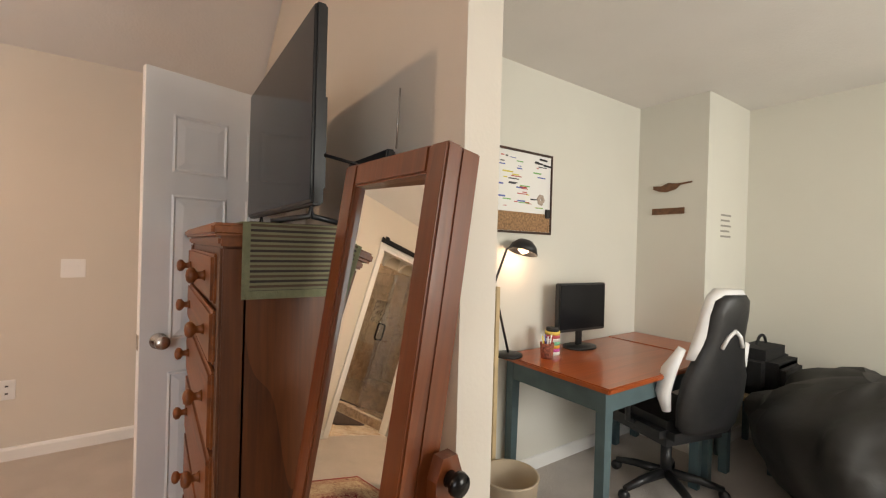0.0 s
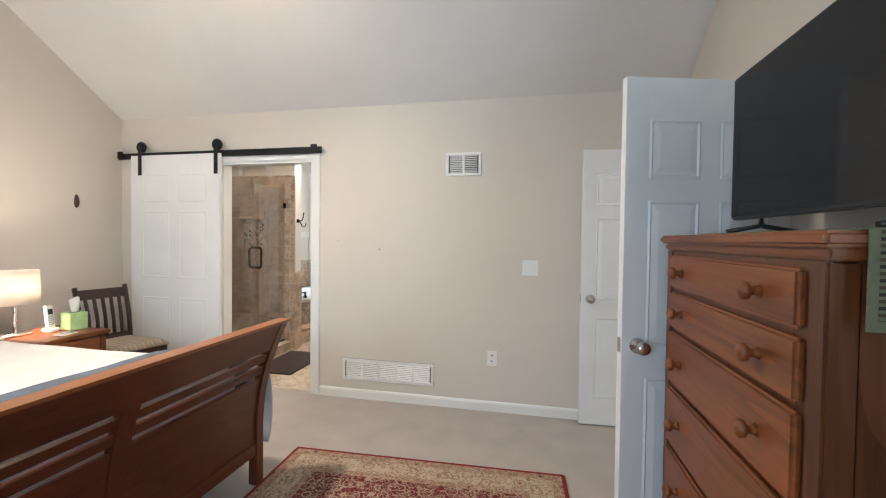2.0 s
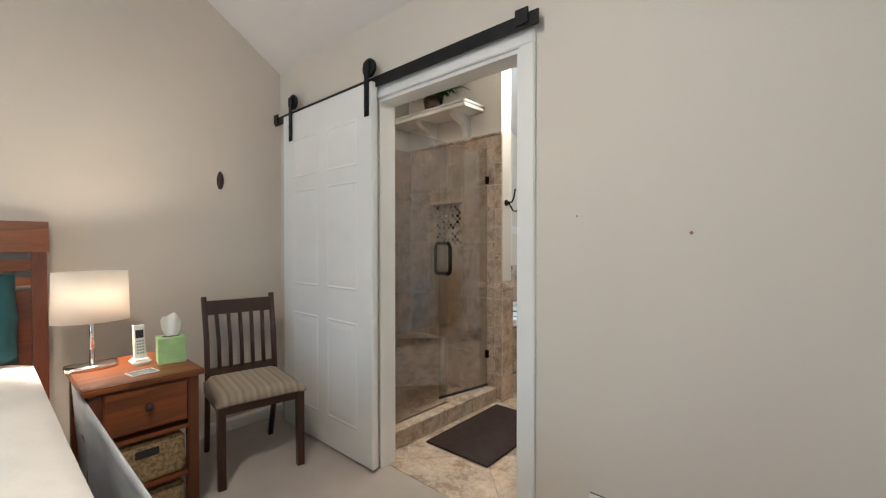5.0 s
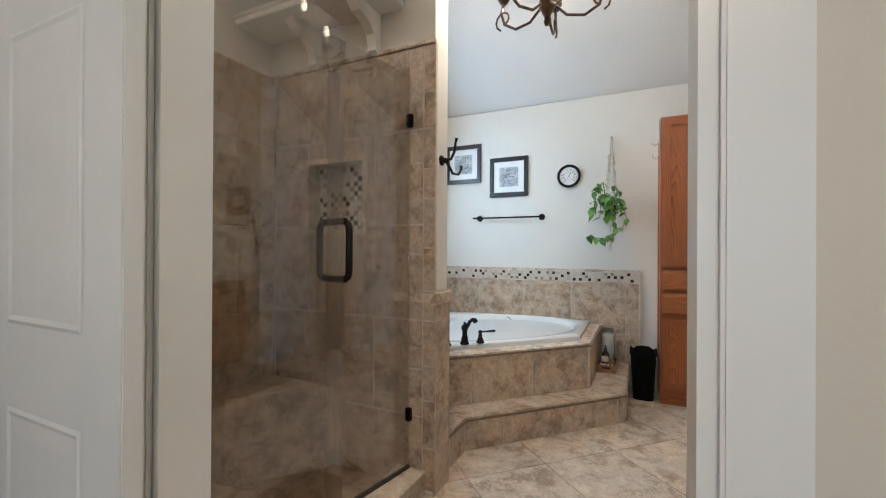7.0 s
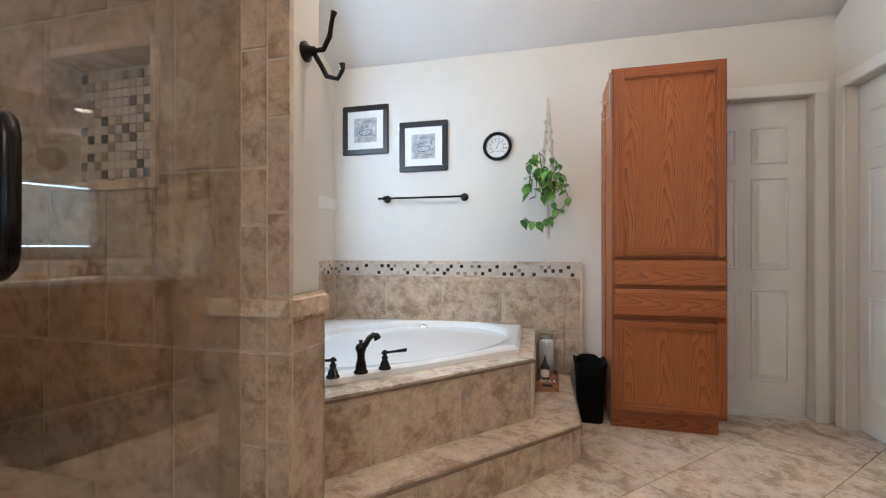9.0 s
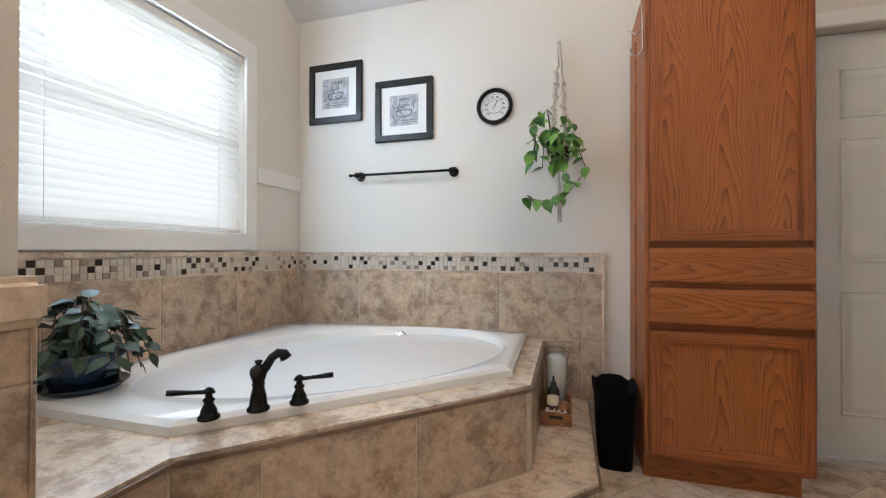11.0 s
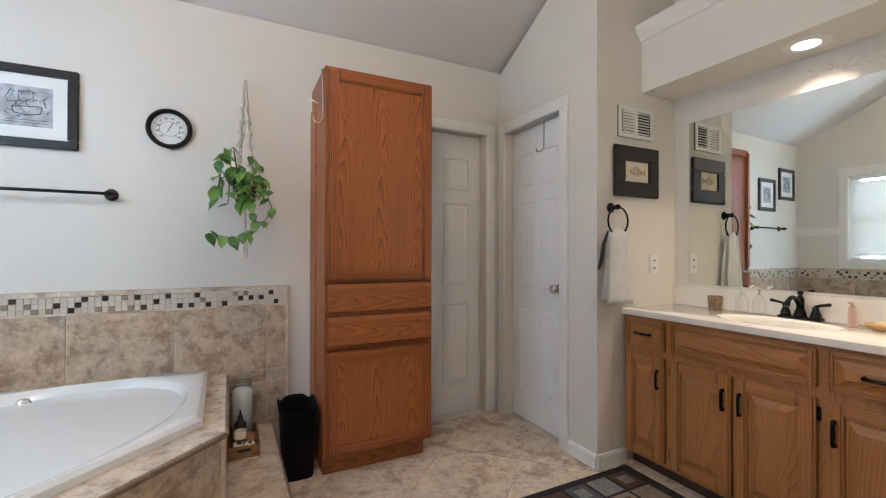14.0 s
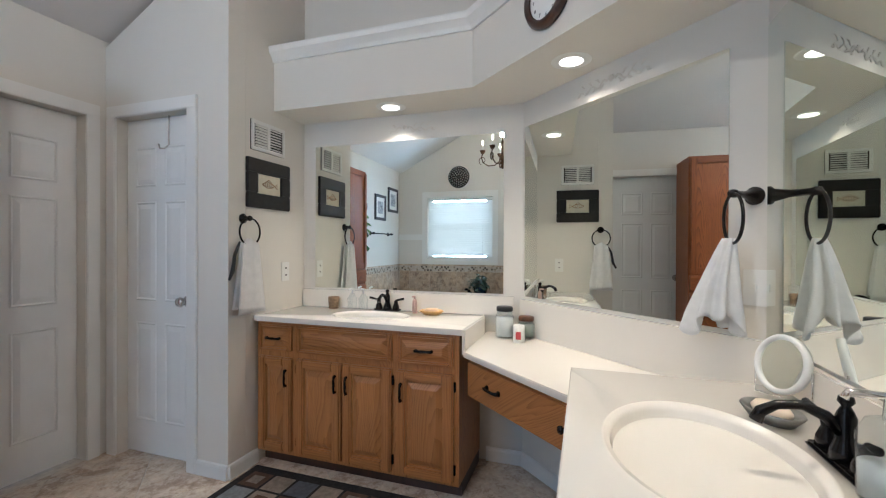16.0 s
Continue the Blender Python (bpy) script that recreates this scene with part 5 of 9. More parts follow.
# east vanity
VF = -0.74
VY0, VY1 = 5.405, 6.632
t = thing("vanity_cabinet", pose(-0.45, 6.0, 0), "honey-oak bathroom vanity cabinet with raised-panel doors and bronze pulls", "cabinet", world_coords=True)
part("body", b1(VF, ALC_X - 0.005, VY0, VY1, 0.075, 0.828, 0.002), M_VOAK, t)
# toe kick set back, in a much darker tone than the oak body
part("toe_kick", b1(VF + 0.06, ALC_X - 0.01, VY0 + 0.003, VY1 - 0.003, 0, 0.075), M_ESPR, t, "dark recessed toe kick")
for u0, u1, hinge in ((6.385, 6.612, 1), (6.065, 6.352, 0), (5.765, 6.052, 1), (5.43, 5.735, 0)):
    d = raised_front(t, "x", VF, -1, u0, u1, 0.098, 0.632, 0.052, M_VOAKS, M_VOAK, M_VOAKR)
    hy = u0 + 0.028 if hinge == 1 and u0 > 6.3 else u0 + 0.028 if u0 > 6.0 else u1 - 0.028
    pull(d, (VF - 0.02, hy, 0.52), Z, -X)
    ky = u1 + 0.004 if hy < (u0 + u1) / 2 else u0 - 0.004
    for kz in (0.16, 0.57):
        part("hinge", b1(VF - 0.012, VF - 0.001, ky - 0.006, ky + 0.006, kz - 0.025, kz + 0.025, 0.002), M_BRONZE, d, "dark bronze hinge")
for u0, u1 in ((6.385, 6.612), (5.43, 5.735)):
    d = raised_front(t, "x", VF, -1, u0, u1, 0.665, 0.812, 0.02, M_VOAKR, M_VOAKY, M_VOAKR, "drawer")
    pull(d, (VF - 0.02, (u0 + u1) / 2, 0.74), Y, -X)
raised_front(t, "x", VF, -1, 5.765, 6.352, 0.665, 0.812, 0.02, M_VOAKR, M_VOAKY, M_VOAKR, "false_front")
t = thing("countertop", pose(-0.45, 6.0, 0.83), "cream cultured marble vanity top with an integral oval sink", "countertop", world_coords=True)
part("slab", basin([(-0.765, 5.385), (alc_x(5.385) - 0.002, 5.385), (ALC_X - 0.002, ALC_Y - 0.003), (-0.765, ALC_Y - 0.003)], 0.83, 0.86, (-0.545, 6.0), 0.145, 0.225, 0, 0.13, 0.004, 64, raised=0.003), M_MARBLE, t)
part("backsplash", prism(B(), [(alc_x(5.21) - 0.001, 5.21), (ALC_X - 0.001, ALC_Y - 0.003), (ALC_X - 0.022, ALC_Y - 0.003), (alc_x(5.21) - 0.022, 5.21)], 0.8605, 0.975, 0.003), M_MARBLE, t)
part("drop_side", b1(-0.762, ALC_X - 0.024, 5.372, 5.386, 0.735, 0.856, 0.003), M_MARBLE, t)
part("drain", lathe(B(), [(0, 0), (0.02, 0), (0.02, 0.004), (0.012, 0.007), (0, 0.007)], pose(-0.545, 6.0, 0.729)), M_BRONZE, t)

# diagonal make-up counter
t = thing("makeup_desk", pose(-0.8, 4.9, 0.55), "low cream-topped make-up desk with a honey-oak drawer", "desk", world_coords=True)
MC = [(-0.79, 5.371), (-1.262, 4.862), (-1.262, TS + 0.004), (DIB[0], TS + 0.004), (DIA[0] - 0.004, DIA[1] + 0.003), (alc_x(5.371) - 0.003, 5.371)]
part("slab", prism(B(), MC, 0.732, 0.76, 0.004), M_MARBLE, t)
bm = B()
q0, q1 = Vector(DIA), Vector(DIB)
prism(bm, [tuple(q0 + dn * 0.001), tuple(q1 + dn * 0.001), tuple(q1 + dn * 0.022), tuple(q0 + dn * 0.022)], 0.761, 0.962)
part("backsplash", bm, M_MARBLE, t)
fd = Vector((-1.262 + 0.79, 4.862 - 5.371)).normalized()
fn = Vector((fd.y, -fd.x))
if fn.x > 0:
    fn = -fn
a0, a1 = Vector((-0.79, 5.371)) - fn * 0.03 + fd * 0.01, Vector((-1.262, 4.862)) - fn * 0.03 - fd * 0.01
part("apron", prism(B(), [tuple(a0), tuple(a1), tuple(a1 - fn * 0.38), tuple(a0 - fn * 0.38)], 0.565, 0.731), M_VOAKY, t)
f0, f1 = a0 + fd * 0.01 + fn * 0.001, a1 - fd * 0.01 + fn * 0.001
part("drawer_front", prism(B(), [tuple(f0), tuple(f1), tuple(f1 + fn * 0.018), tuple(f0 + fn * 0.018)], 0.555, 0.715, 0.004), M_VOAKY, t)
ln = (f1 - f0).length
for k in (0.32, 0.97):
    c = f0 + fd * ln * k + fn * 0.019
    if k < 0.9:
        pull(t, (c.x, c.y, 0.64), (fd.x, fd.y, 0), (fn.x, fn.y, 0))
    else:
        part("side_pull", lathe(B(), [(0, 0), (0.006, 0), (0.006, 0.012), (0.014, 0.018), (0.014, 0.026), (0, 0.03)], Matrix.Translation((c.x, c.y, 0.64)) @ (Vector((fn.x, fn.y, 0)).to_track_quat("Z", "Y").to_matrix().to_4x4())), M_BRONZE, t)

# south vanity
t = thing("vanity_cabinet", pose(-1.75, 4.55, 0), "honey-oak vanity cabinet under the second sink", "cabinet", world_coords=True)
part("body", b1(-2.245, -1.275, TS + 0.003, 4.84, 0.075, 0.828, 0.002), M_VOAK, t)
# set-back kick, darker than the cabinet over it
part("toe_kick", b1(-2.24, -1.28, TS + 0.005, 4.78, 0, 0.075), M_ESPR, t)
for u0, u1 in ((-2.22, -1.92), (-1.90, -1.60), (-1.58, -1.30)):
    d = raised_front(t, "y", 4.84, 1, u0, u1, 0.098, 0.632, 0.052, M_VOAKS, M_VOAK, M_VOAKR)
    pull(d, (u1 - 0.03, 4.862, 0.52), Z, Y)
    raised_front(t, "y", 4.84, 1, u0, u1, 0.665, 0.812, 0.02, M_VOAKR, M_VOAKY, M_VOAKR, "drawer")
t = thing("countertop", pose(-1.75, 4.55, 0.83), "cream cultured marble top with an integral oval sink", "countertop", world_coords=True)
part("slab", basin([(-2.262, TS + 0.003), (-1.253, TS + 0.003), (-1.253, 4.866), (-2.262, 4.866)], 0.83, 0.86, (-1.765, 4.60), 0.245, 0.175, 0, 0.13, 0.004, 72, raised=0.003), M_MARBLE, t)
part("backsplash", b1(-2.262, -1.253, TS + 0.001, TS + 0.022, 0.8605, 0.962, 0.004), M_MARBLE, t)
part("drop_side", b1(-1.262, -1.2545, TS + 0.024, 4.862, 0.735, 0.829, 0.002), M_MARBLE, t)
part("drain", lathe(B(), [(0, 0), (0.02, 0), (0.02, 0.004), (0.012, 0.007), (0, 0.007)], pose(-1.765, 4.60, 0.729)), M_BRONZE, t)


# mirrors
def wall_mirror(name, bm, label):
    return solid(name, bm, M_MIRROR, label, "mirror")


MZ0, MZ1 = 0.980, 1.945
wall_mirror("vanity_mirror", prism(B(), [(alc_x(5.273) - 0.002, 5.273), (alc_x(6.545) - 0.002, 6.545), (alc_x(6.545) - 0.006, 6.545), (alc_x(5.273) - 0.006, 5.273)], 0.987, 1.928), "large frameless mirror over the vanity sink")
mp, mq = q0 + dv * 0.022, q0 + dv * 1.108
wall_mirror("vanity_mirror", prism(B(), [tuple(mp + dn * 0.002), tuple(mq + dn * 0.002), tuple(mq + dn * 0.006), tuple(mp + dn * 0.006)], MZ0, MZ1), "large frameless mirror over the make-up counter")
wall_mirror("vanity_mirror", b1(-2.12, -1.13, TS + 0.002, TS + 0.008, 0.972, MZ1 + 0.02, 0.001, 1), "large frameless mirror over the second sink")


def sink_faucet(m, reach, label="oil-rubbed bronze sink faucet with two cross handles"):
    """Local x points over the bowl."""
    t = thing("sink_faucet", m, label, "faucet", "sink faucets")
    part("deck_plate", box(B(), -0.028, 0.028, -0.085, 0.085, 0, 0.012, 0.005), M_BRONZE, t)
    part("column", lathe(B(), [(0, 0.01), (0.026, 0.01), (0.022, 0.03), (0.015, 0.05), (0.016, 0.09), (0.012, 0.10), (0.007, 0.11), (0.013, 0.118), (0.011, 0.127), (0, 0.13)]), M_BRONZE, t)
    part("spout", tube(B(), [(0, 0, 0.055), (0.03, 0, 0.088), (0.065, 0, 0.104), (reach * 0.8, 0, 0.100), (reach, 0, 0.085), (reach + 0.008, 0, 0.066)], 0.011, 10, radii=[0.012, 0.011, 0.009, 0.009, 0.011, 0.012]), M_BRONZE, t)
    for s_ in (-1, 1):
        h_ = part("tap", lathe(B(), [(0, 0.01), (0.022, 0.01), (0.019, 0.03), (0.011, 0.05), (0.013, 0.06), (0, 0.064)], Matrix.Translation((0, s_ * 0.058, 0))), M_BRONZE, t)
        part("lever", tube(B(), [(-0.008, s_ * 0.052, 0.062), (0.004, s_ * 0.07, 0.068), (0.014, s_ * 0.115, 0.078)], 0.007, 8, radii=[0.006, 0.006, 0.008]), M_BRONZE, h_)
    return t


sink_faucet(pose(-0.355, 5.985, 0.864, 0, 0, 180), 0.11)
sink_faucet(pose(-1.765, 4.375, 0.864, 0, 0, 90), 0.13)


# framed pictures
def framed(m, w, h, fw, m_frame, mat_w, draw, label, depth=0.022):
    """A hung picture in local x, z, facing local -y."""
    t = thing("framed_picture", m, label, "picture")
    for x0, x1, z0, z1 in ((-w / 2, w / 2, h / 2 - fw, h / 2), (-w / 2, w / 2, -h / 2, -h / 2 + fw), (-w / 2, -w / 2 + fw, -h / 2 + fw, h / 2 - fw), (w / 2 - fw, w / 2, -h / 2 + fw, h / 2 - fw)):
        part("frame", b1(x0, x1, -depth, -0.001, z0, z1, 0.005), m_frame, t)
    part("mount", b1(-w / 2 + fw, w / 2 - fw, -0.010, -0.002, -h / 2 + fw, h / 2 - fw), M_PAPER, t, "white mount board")
    iw, ih = w / 2 - fw - mat_w, h / 2 - fw - mat_w
    part("print", b1(-iw, iw, -0.0115, -0.010, -ih, ih), draw[0], t, "pale printed drawing")
    for k, bm in enumerate(draw[1](iw, ih)):
        part("drawing", bm[0], bm[1], t)
    return t


M_PFRAME = mat("black_picture_frame", (0.012, 0.009, 0.008), 0.42, var=0.3, scale=40)
M_PRINT = mat("pale_print", (0.50, 0.51, 0.53), 0.8, var=0.22, scale=22)
M_INK = mat("grey_ink", (0.075, 0.08, 0.09), 0.8, var=0.2, scale=60)
M_INK2 = mat("pale_blue_ink", (0.22, 0.26, 0.32), 0.8, var=0.2, scale=60)
M_CREAMP = mat("cream_paper", (0.74, 0.68, 0.55), 0.8, var=0.04, scale=20)
M_FISH = mat("brown_ink", (0.42, 0.24, 0.12), 0.8, var=0.25, scale=60)


def ink(pts, r=0.0016, d=-0.0122):
    return tube(B(), [(x, d, z) for x, z in pts], r, 5)


def bath_drawing(seed):
    def f(iw, ih):
        rn = random.Random(seed)
        out = [(ink([(-iw * 0.55, -ih * 0.05), (-iw * 0.5, -ih * 0.35), (0, -ih * 0.45), (iw * 0.5, -ih * 0.35), (iw * 0.6, 0), (iw * 0.45, ih * 0.02), (-iw * 0.55, -ih * 0.05)], 0.0022), M_INK),
               (ink([(-iw * 0.3, ih * 0.25), (iw * 0.25, ih * 0.25), (iw * 0.25, ih * 0.75), (-iw * 0.3, ih * 0.75), (-iw * 0.3, ih * 0.25)], 0.002), M_INK2),
               (ink([(-iw * 0.8, -ih * 0.7), (iw * 0.8, -ih * 0.68)], 0.002), M_INK2), (ink([(-iw * 0.9, -ih * 0.82), (iw * 0.85, -ih * 0.82)], 0.0012), M_INK)]
        for k in range(30):
            x, z = rn.uniform(-iw * 0.8, iw * 0.8), rn.uniform(-ih * 0.6, ih * 0.7)
            out.append((ink([(x, z), (x + rn.uniform(-0.02, 0.02), z + rn.uniform(0.005, 0.02)), (x + rn.uniform(-0.03, 0.03), z + rn.uniform(-0.02, 0.02))], 0.0013), M_INK if k % 2 else M_INK2))
        return out
    return f


def fish_drawing(iw, ih):
    out = [(ink([(-iw * 0.6, 0), (-iw * 0.2, ih * 0.35), (iw * 0.25, ih * 0.2), (iw * 0.5, 0), (iw * 0.7, ih * 0.3), (iw * 0.7, -ih * 0.3), (iw * 0.5, 0), (iw * 0.2, -ih * 0.25), (-iw * 0.2, -ih * 0.3), (-iw * 0.6, 0)], 0.0025), M_FISH)]
    out.append((ink([(-iw * 0.25, ih * 0.3), (-iw * 0.05, ih * 0.55), (iw * 0.2, ih * 0.3)], 0.002), M_FISH))
    for k in range(5):
        x = -iw * 0.35 + k * iw * 0.16
        out.append((ink([(x, ih * 0.2), (x + 0.004, 0), (x, -ih * 0.2)], 0.002), M_FISH))
    return out


framed(pose(-4.046, TN, 2.0), 0.385, 0.385, 0.042, M_PFRAME, 0.055, (M_PRINT, bath_drawing(3)), "black-framed drawing of a bath with topiary on the wall")
framed(pose(-3.572, TN, 1.845), 0.380, 0.380, 0.042, M_PFRAME, 0.055, (M_PRINT, bath_drawing(8)), "black-framed drawing of a bathtub on the wall")
framed(pose(-0.655, ALC_Y, 1.626), 0.36, 0.285, 0.085, M_PFRAME, 0.0, (M_CREAMP, fish_drawing), "wide black-framed fish print on the wall")

# round thermometer
t = thing("wall_thermometer", pose(-3.012, TN, 1.812, 90, 0, 0) @ Matrix.Scale(0.86, 4), "round bronze wall thermometer with a white dial", "thermometer")
part("rim", lathe(B(), [(0.105, 0.0), (0.118, 0.0), (0.122, 0.02), (0.114, 0.034), (0.104, 0.036), (0.094, 0.022), (0.092, 0.0)], None, 40), M_BRONZE, t)
part("dial", lathe(B(), [(0, 0.002), (0.096, 0.002), (0.096, 0.012), (0, 0.012)], None, 40, False), M_PAPER, t, "white printed dial")
bm, bm2 = B(), B()
for i in range(41):
    w = radians(-135 + 270 * i / 40)
    r0, r1 = (0.078, 0.088) if i % 5 == 0 else (0.082, 0.088)
    tube(bm, [(math.sin(w) * r0, math.cos(w) * r0, 0.0126), (math.sin(w) * r1, math.cos(w) * r1, 0.0126)], 0.0013, 4)
part("scale", bm, M_DARK, t)
part("ring_line", tube(B(), [(math.sin(k * math.tau / 40) * 0.052, math.cos(k * math.tau / 40) * 0.044, 0.0126) for k in range(40)], 0.0011, 4, True), M_DARK, t)
part("pointer", tube(B(), [(-0.012, -0.022, 0.016), (0.020, 0.040, 0.016)], 0.0022, 5), M_DARK, t)


def digits(parent, body, size, m, material, name="numeral"):
    cu = bpy.data.curves.new(name, "FONT")
    cu.body, cu.size, cu.align_x, cu.align_y, cu.extrude = body, size, "CENTER", "CENTER", 0.0003
    cu.resolution_u = 2
    tmp = bpy.data.objects.new("tmp", cu)
    scene.collection.objects.link(tmp)
    me = bpy.data.meshes.new_from_object(tmp.evaluated_get(bpy.context.evaluated_depsgraph_get()))
    bpy.data.objects.remove(tmp)
    bpy.data.curves.remove(cu)
    me.materials.append(material)
    ob = new(name, me)
    ob.parent = parent
    ob.matrix_basis = m
    return ob


for i, txt in enumerate(("-60", "-40", "-20", "0", "20", "40", "60", "80", "100", "120")):
    w = radians(-135 + 270 * i / 9)
    digits(t, txt, 0.021, Matrix.Translation((math.sin(w) * 0.064, math.cos(w) * 0.064, 0.0126)), M_DARK)

# towel bar over the tub
t = thing("towel_bar", pose(-3.55, TN, 1.43), "empty oil-rubbed bronze towel bar over the tub", "towel bar", world_coords=True)
part("bar", tube(B(), [(-3.90, TN - 0.06, 1.452), (-3.24, TN - 0.06, 1.452)], 0.008, 10), M_BRONZE, t)
for x in (-3.865, -3.255):
    part("post", lathe(B(), [(0, 0), (0.03, 0), (0.03, 0.006), (0.018, 0.012), (0.012, 0.03), (0.015, 0.05), (0.018, 0.06), (0.012, 0.07), (0, 0.072)], Matrix.Translation((x, TN, 1.452)) @ Matrix.Rotation(radians(90), 4, "X"), 16), M_BRONZE, t)
    part("finial", lathe(B(), [(0, 0), (0.008, 0.004), (0.012, 0.012), (0.006, 0.022), (0, 0.03)], pose(x + (-0.03 if x < -3.5 else 0.012), TN - 0.06, 1.452, 0, -90 if x < -3.5 else 90, 0), 10), M_BRONZE, t)


# towel rings and towels
M_TOWEL = mat("white_terry", (0.84, 0.83, 0.82), 1.0, var=0.03, scale=30, bump=1.0, bscale=500, sheen=0.4)


def towel_ring(m, label, width, length, spread, ring_r=0.075):
    """Local -y points out of the wall."""
    t = thing("towel_ring", m, label, "towel ring")
    part("mount", lathe(B(), [(0, 0), (0.028, 0), (0.028, 0.006), (0.016, 0.014), (0.012, 0.04), (0.016, 0.05), (0.012, 0.06), (0, 0.064)], Matrix.Rotation(radians(90), 4, "X"), 18), M_BRONZE, t)
    part("ring", tube(B(), [(math.sin(k * math.tau / 36) * ring_r, -0.052, -ring_r + math.cos(k * math.tau / 36) * ring_r) for k in range(36)], 0.005, 8, True), M_BRONZE, t)
    c = thing("hand_towel", m, "folded white terry hand towel hung through a ring", "towel")
    for side, drop in ((-1, length), (1, length * 0.93)):
        bm = B()
        grid = []
        for i in range(13):
            row = []
            u = -1 + i / 6
            for j in range(12):
                v = j / 11
                wd = width * (0.55 + spread * v) / 2
                fold = 0.004 * math.sin(u * 6 + side) * (1 - 0.3 * v)
                row.append(bm.verts.new((u * wd, -0.052 + side * (0.008 + 0.012 * v) + fold, -2 * ring_r + 0.01 + 0.03 * (1 - abs(u)) * (1 - v) - v * drop - 0.012 * abs(u) * v * (spread > 0.6))))
            grid.append(row)
        for i in range(12):
            for j in range(11):
                bm.faces.new((grid[i][j], grid[i + 1][j], grid[i + 1][j + 1], grid[i][j + 1])).smooth = True
        ob = part("front_fall" if side < 0 else "back_fall", bm, M_TOWEL, c)
        sm = ob.modifiers.new("thick", "SOLIDIFY")
        sm.thickness = 0.006
    return t


towel_ring(pose(-0.85, ALC_Y, 1.415), "oil-rubbed bronze towel ring beside the vanity", 0.20, 0.385, 0.42)
RM = pose(-1.088, 4.2965, 1.43, 0, 0, 226.8)
t = thing("towel_ring", RM, "oil-rubbed bronze towel ring beside the mirrors", "towel ring")
part("mount", lathe(B(), [(0, 0), (0.030, 0), (0.030, 0.006), (0.022, 0.012), (0.012, 0.06), (0.010, 0.115), (0.014, 0.122), (0.012, 0.140), (0, 0.144)], Matrix.Rotation(radians(90), 4, "X"), 18), M_BRONZE, t)
part("ring", tube(B(), [(math.sin(k * math.tau / 36) * 0.078 * 0.72, -0.130 - math.sin(k * math.tau / 36) * 0.078 * 0.69, -0.078 + math.cos(k * math.tau / 36) * 0.078) for k in range(36)], 0.005, 8, True), M_BRONZE, t)
c = thing("hand_towel", RM, "white terry hand towel bunched through a ring", "towel")
bm = B()
rings = []
for j in range(15):
    v = j / 14
    ring = []
    for k in range(48):
        w = k * math.tau / 48
        r = 0.022 + 0.068 * v ** 0.8
        r *= 1 + (0.14 + 0.20 * v) * math.sin(7 * w + 1.2 * math.sin(3 * v)) + 0.12 * v * math.sin(2 * w + 1)
        ring.append(bm.verts.new((r * 0.75 * math.cos(w) - 0.012 - 0.05 * v, -0.130 + r * 0.7 * math.sin(w), -0.14 - v * (0.27 + 0.03 * math.sin(2 * w) + 0.02 * math.sin(5 * w)))))
    rings.append(ring)
for a, b in zip(rings, rings[1:]):
    for k in range(48):
        bm.faces.new((a[k], a[(k + 1) % 48], b[(k + 1) % 48], b[k])).smooth = True
bm.faces.new(rings[0])
part("cloth", bm, M_TOWEL, c).modifiers.new("thick", "SOLIDIFY").thickness = 0.005

plate(pose(-1.092, 4.2935, 1.13, 0, 0, 226.8), 0.072, 0.118, ((0, 0, "t"),), "white switch plate between the mirrors", "light switch")
t = thing("black_strap", pose(-0.85, ALC_Y, 1.415), "black fabric strap hung behind the hand towel", "strap")
part("strap", tube(B(), [(-0.05, -0.030, -0.13), (-0.085, -0.030, -0.20), (-0.10, -0.030, -0.29), (-0.125, -0.032, -0.335)], 0.010, 6, radii=[0.006, 0.010, 0.012, 0.007]), M_DARK, t)
# robe hook on the pier
t = thing("robe_hook", pose(PX, 5.50, 1.57), "oil-rubbed bronze double robe hook on the shower pier", "hook", world_coords=True)
part("plate", lathe(B(), [(0, 0), (0.026, 0), (0.026, 0.006), (0.014, 0.014), (0.010, 0.03), (0, 0.034)], pose(PX - 0.012, 5.49, 1.57, 0, 90, 0), 16), M_BRONZE, t)
part("upper_hook", tube(B(), [(PX + 0.01, 5.49, 1.57), (PX + 0.035, 5.50, 1.575), (PX + 0.05, 5.505, 1.61), (PX + 0.055, 5.51, 1.66), (PX + 0.06, 5.51, 1.675)], 0.007, 8, radii=[0.007, 0.007, 0.007, 0.006, 0.009]), M_BRONZE, t)
part("lower_hook", tube(B(), [(PX + 0.01, 5.49, 1.57), (PX + 0.03, 5.495, 1.535), (PX + 0.045, 5.50, 1.505), (PX + 0.07, 5.51, 1.50), (PX + 0.082, 5.515, 1.525), (PX + 0.08, 5.515, 1.54)], 0.007, 8, radii=[0.007, 0.007, 0.007, 0.006, 0.006, 0.009]), M_BRONZE, t)

# recessed lights
M_CANGLOW = glow("can_light_glow", (1.0, 0.88, 0.70), 6.0)
for cx, cy in ((-0.45, 5.92), (-0.76, 4.885), (-1.75, 4.50)):
    t = thing("recessed_light", pose(cx, cy, SOFF), "lit round recessed ceiling light with a white trim ring", "recessed light", "vanity lights")
    part("trim_ring", lathe(B(), [(0.052, -0.004), (0.085, -0.002), (0.088, -0.0005), (0.088, 0.0), (0.052, 0.0)], None, 36), M_WHITEP, t)
    part("lens", lathe(B(), [(0, -0.0035), (0.053, -0.0035), (0.053, -0.001), (0, -0.001)], None, 30), M_CANGLOW, t, "glowing lamp lens")

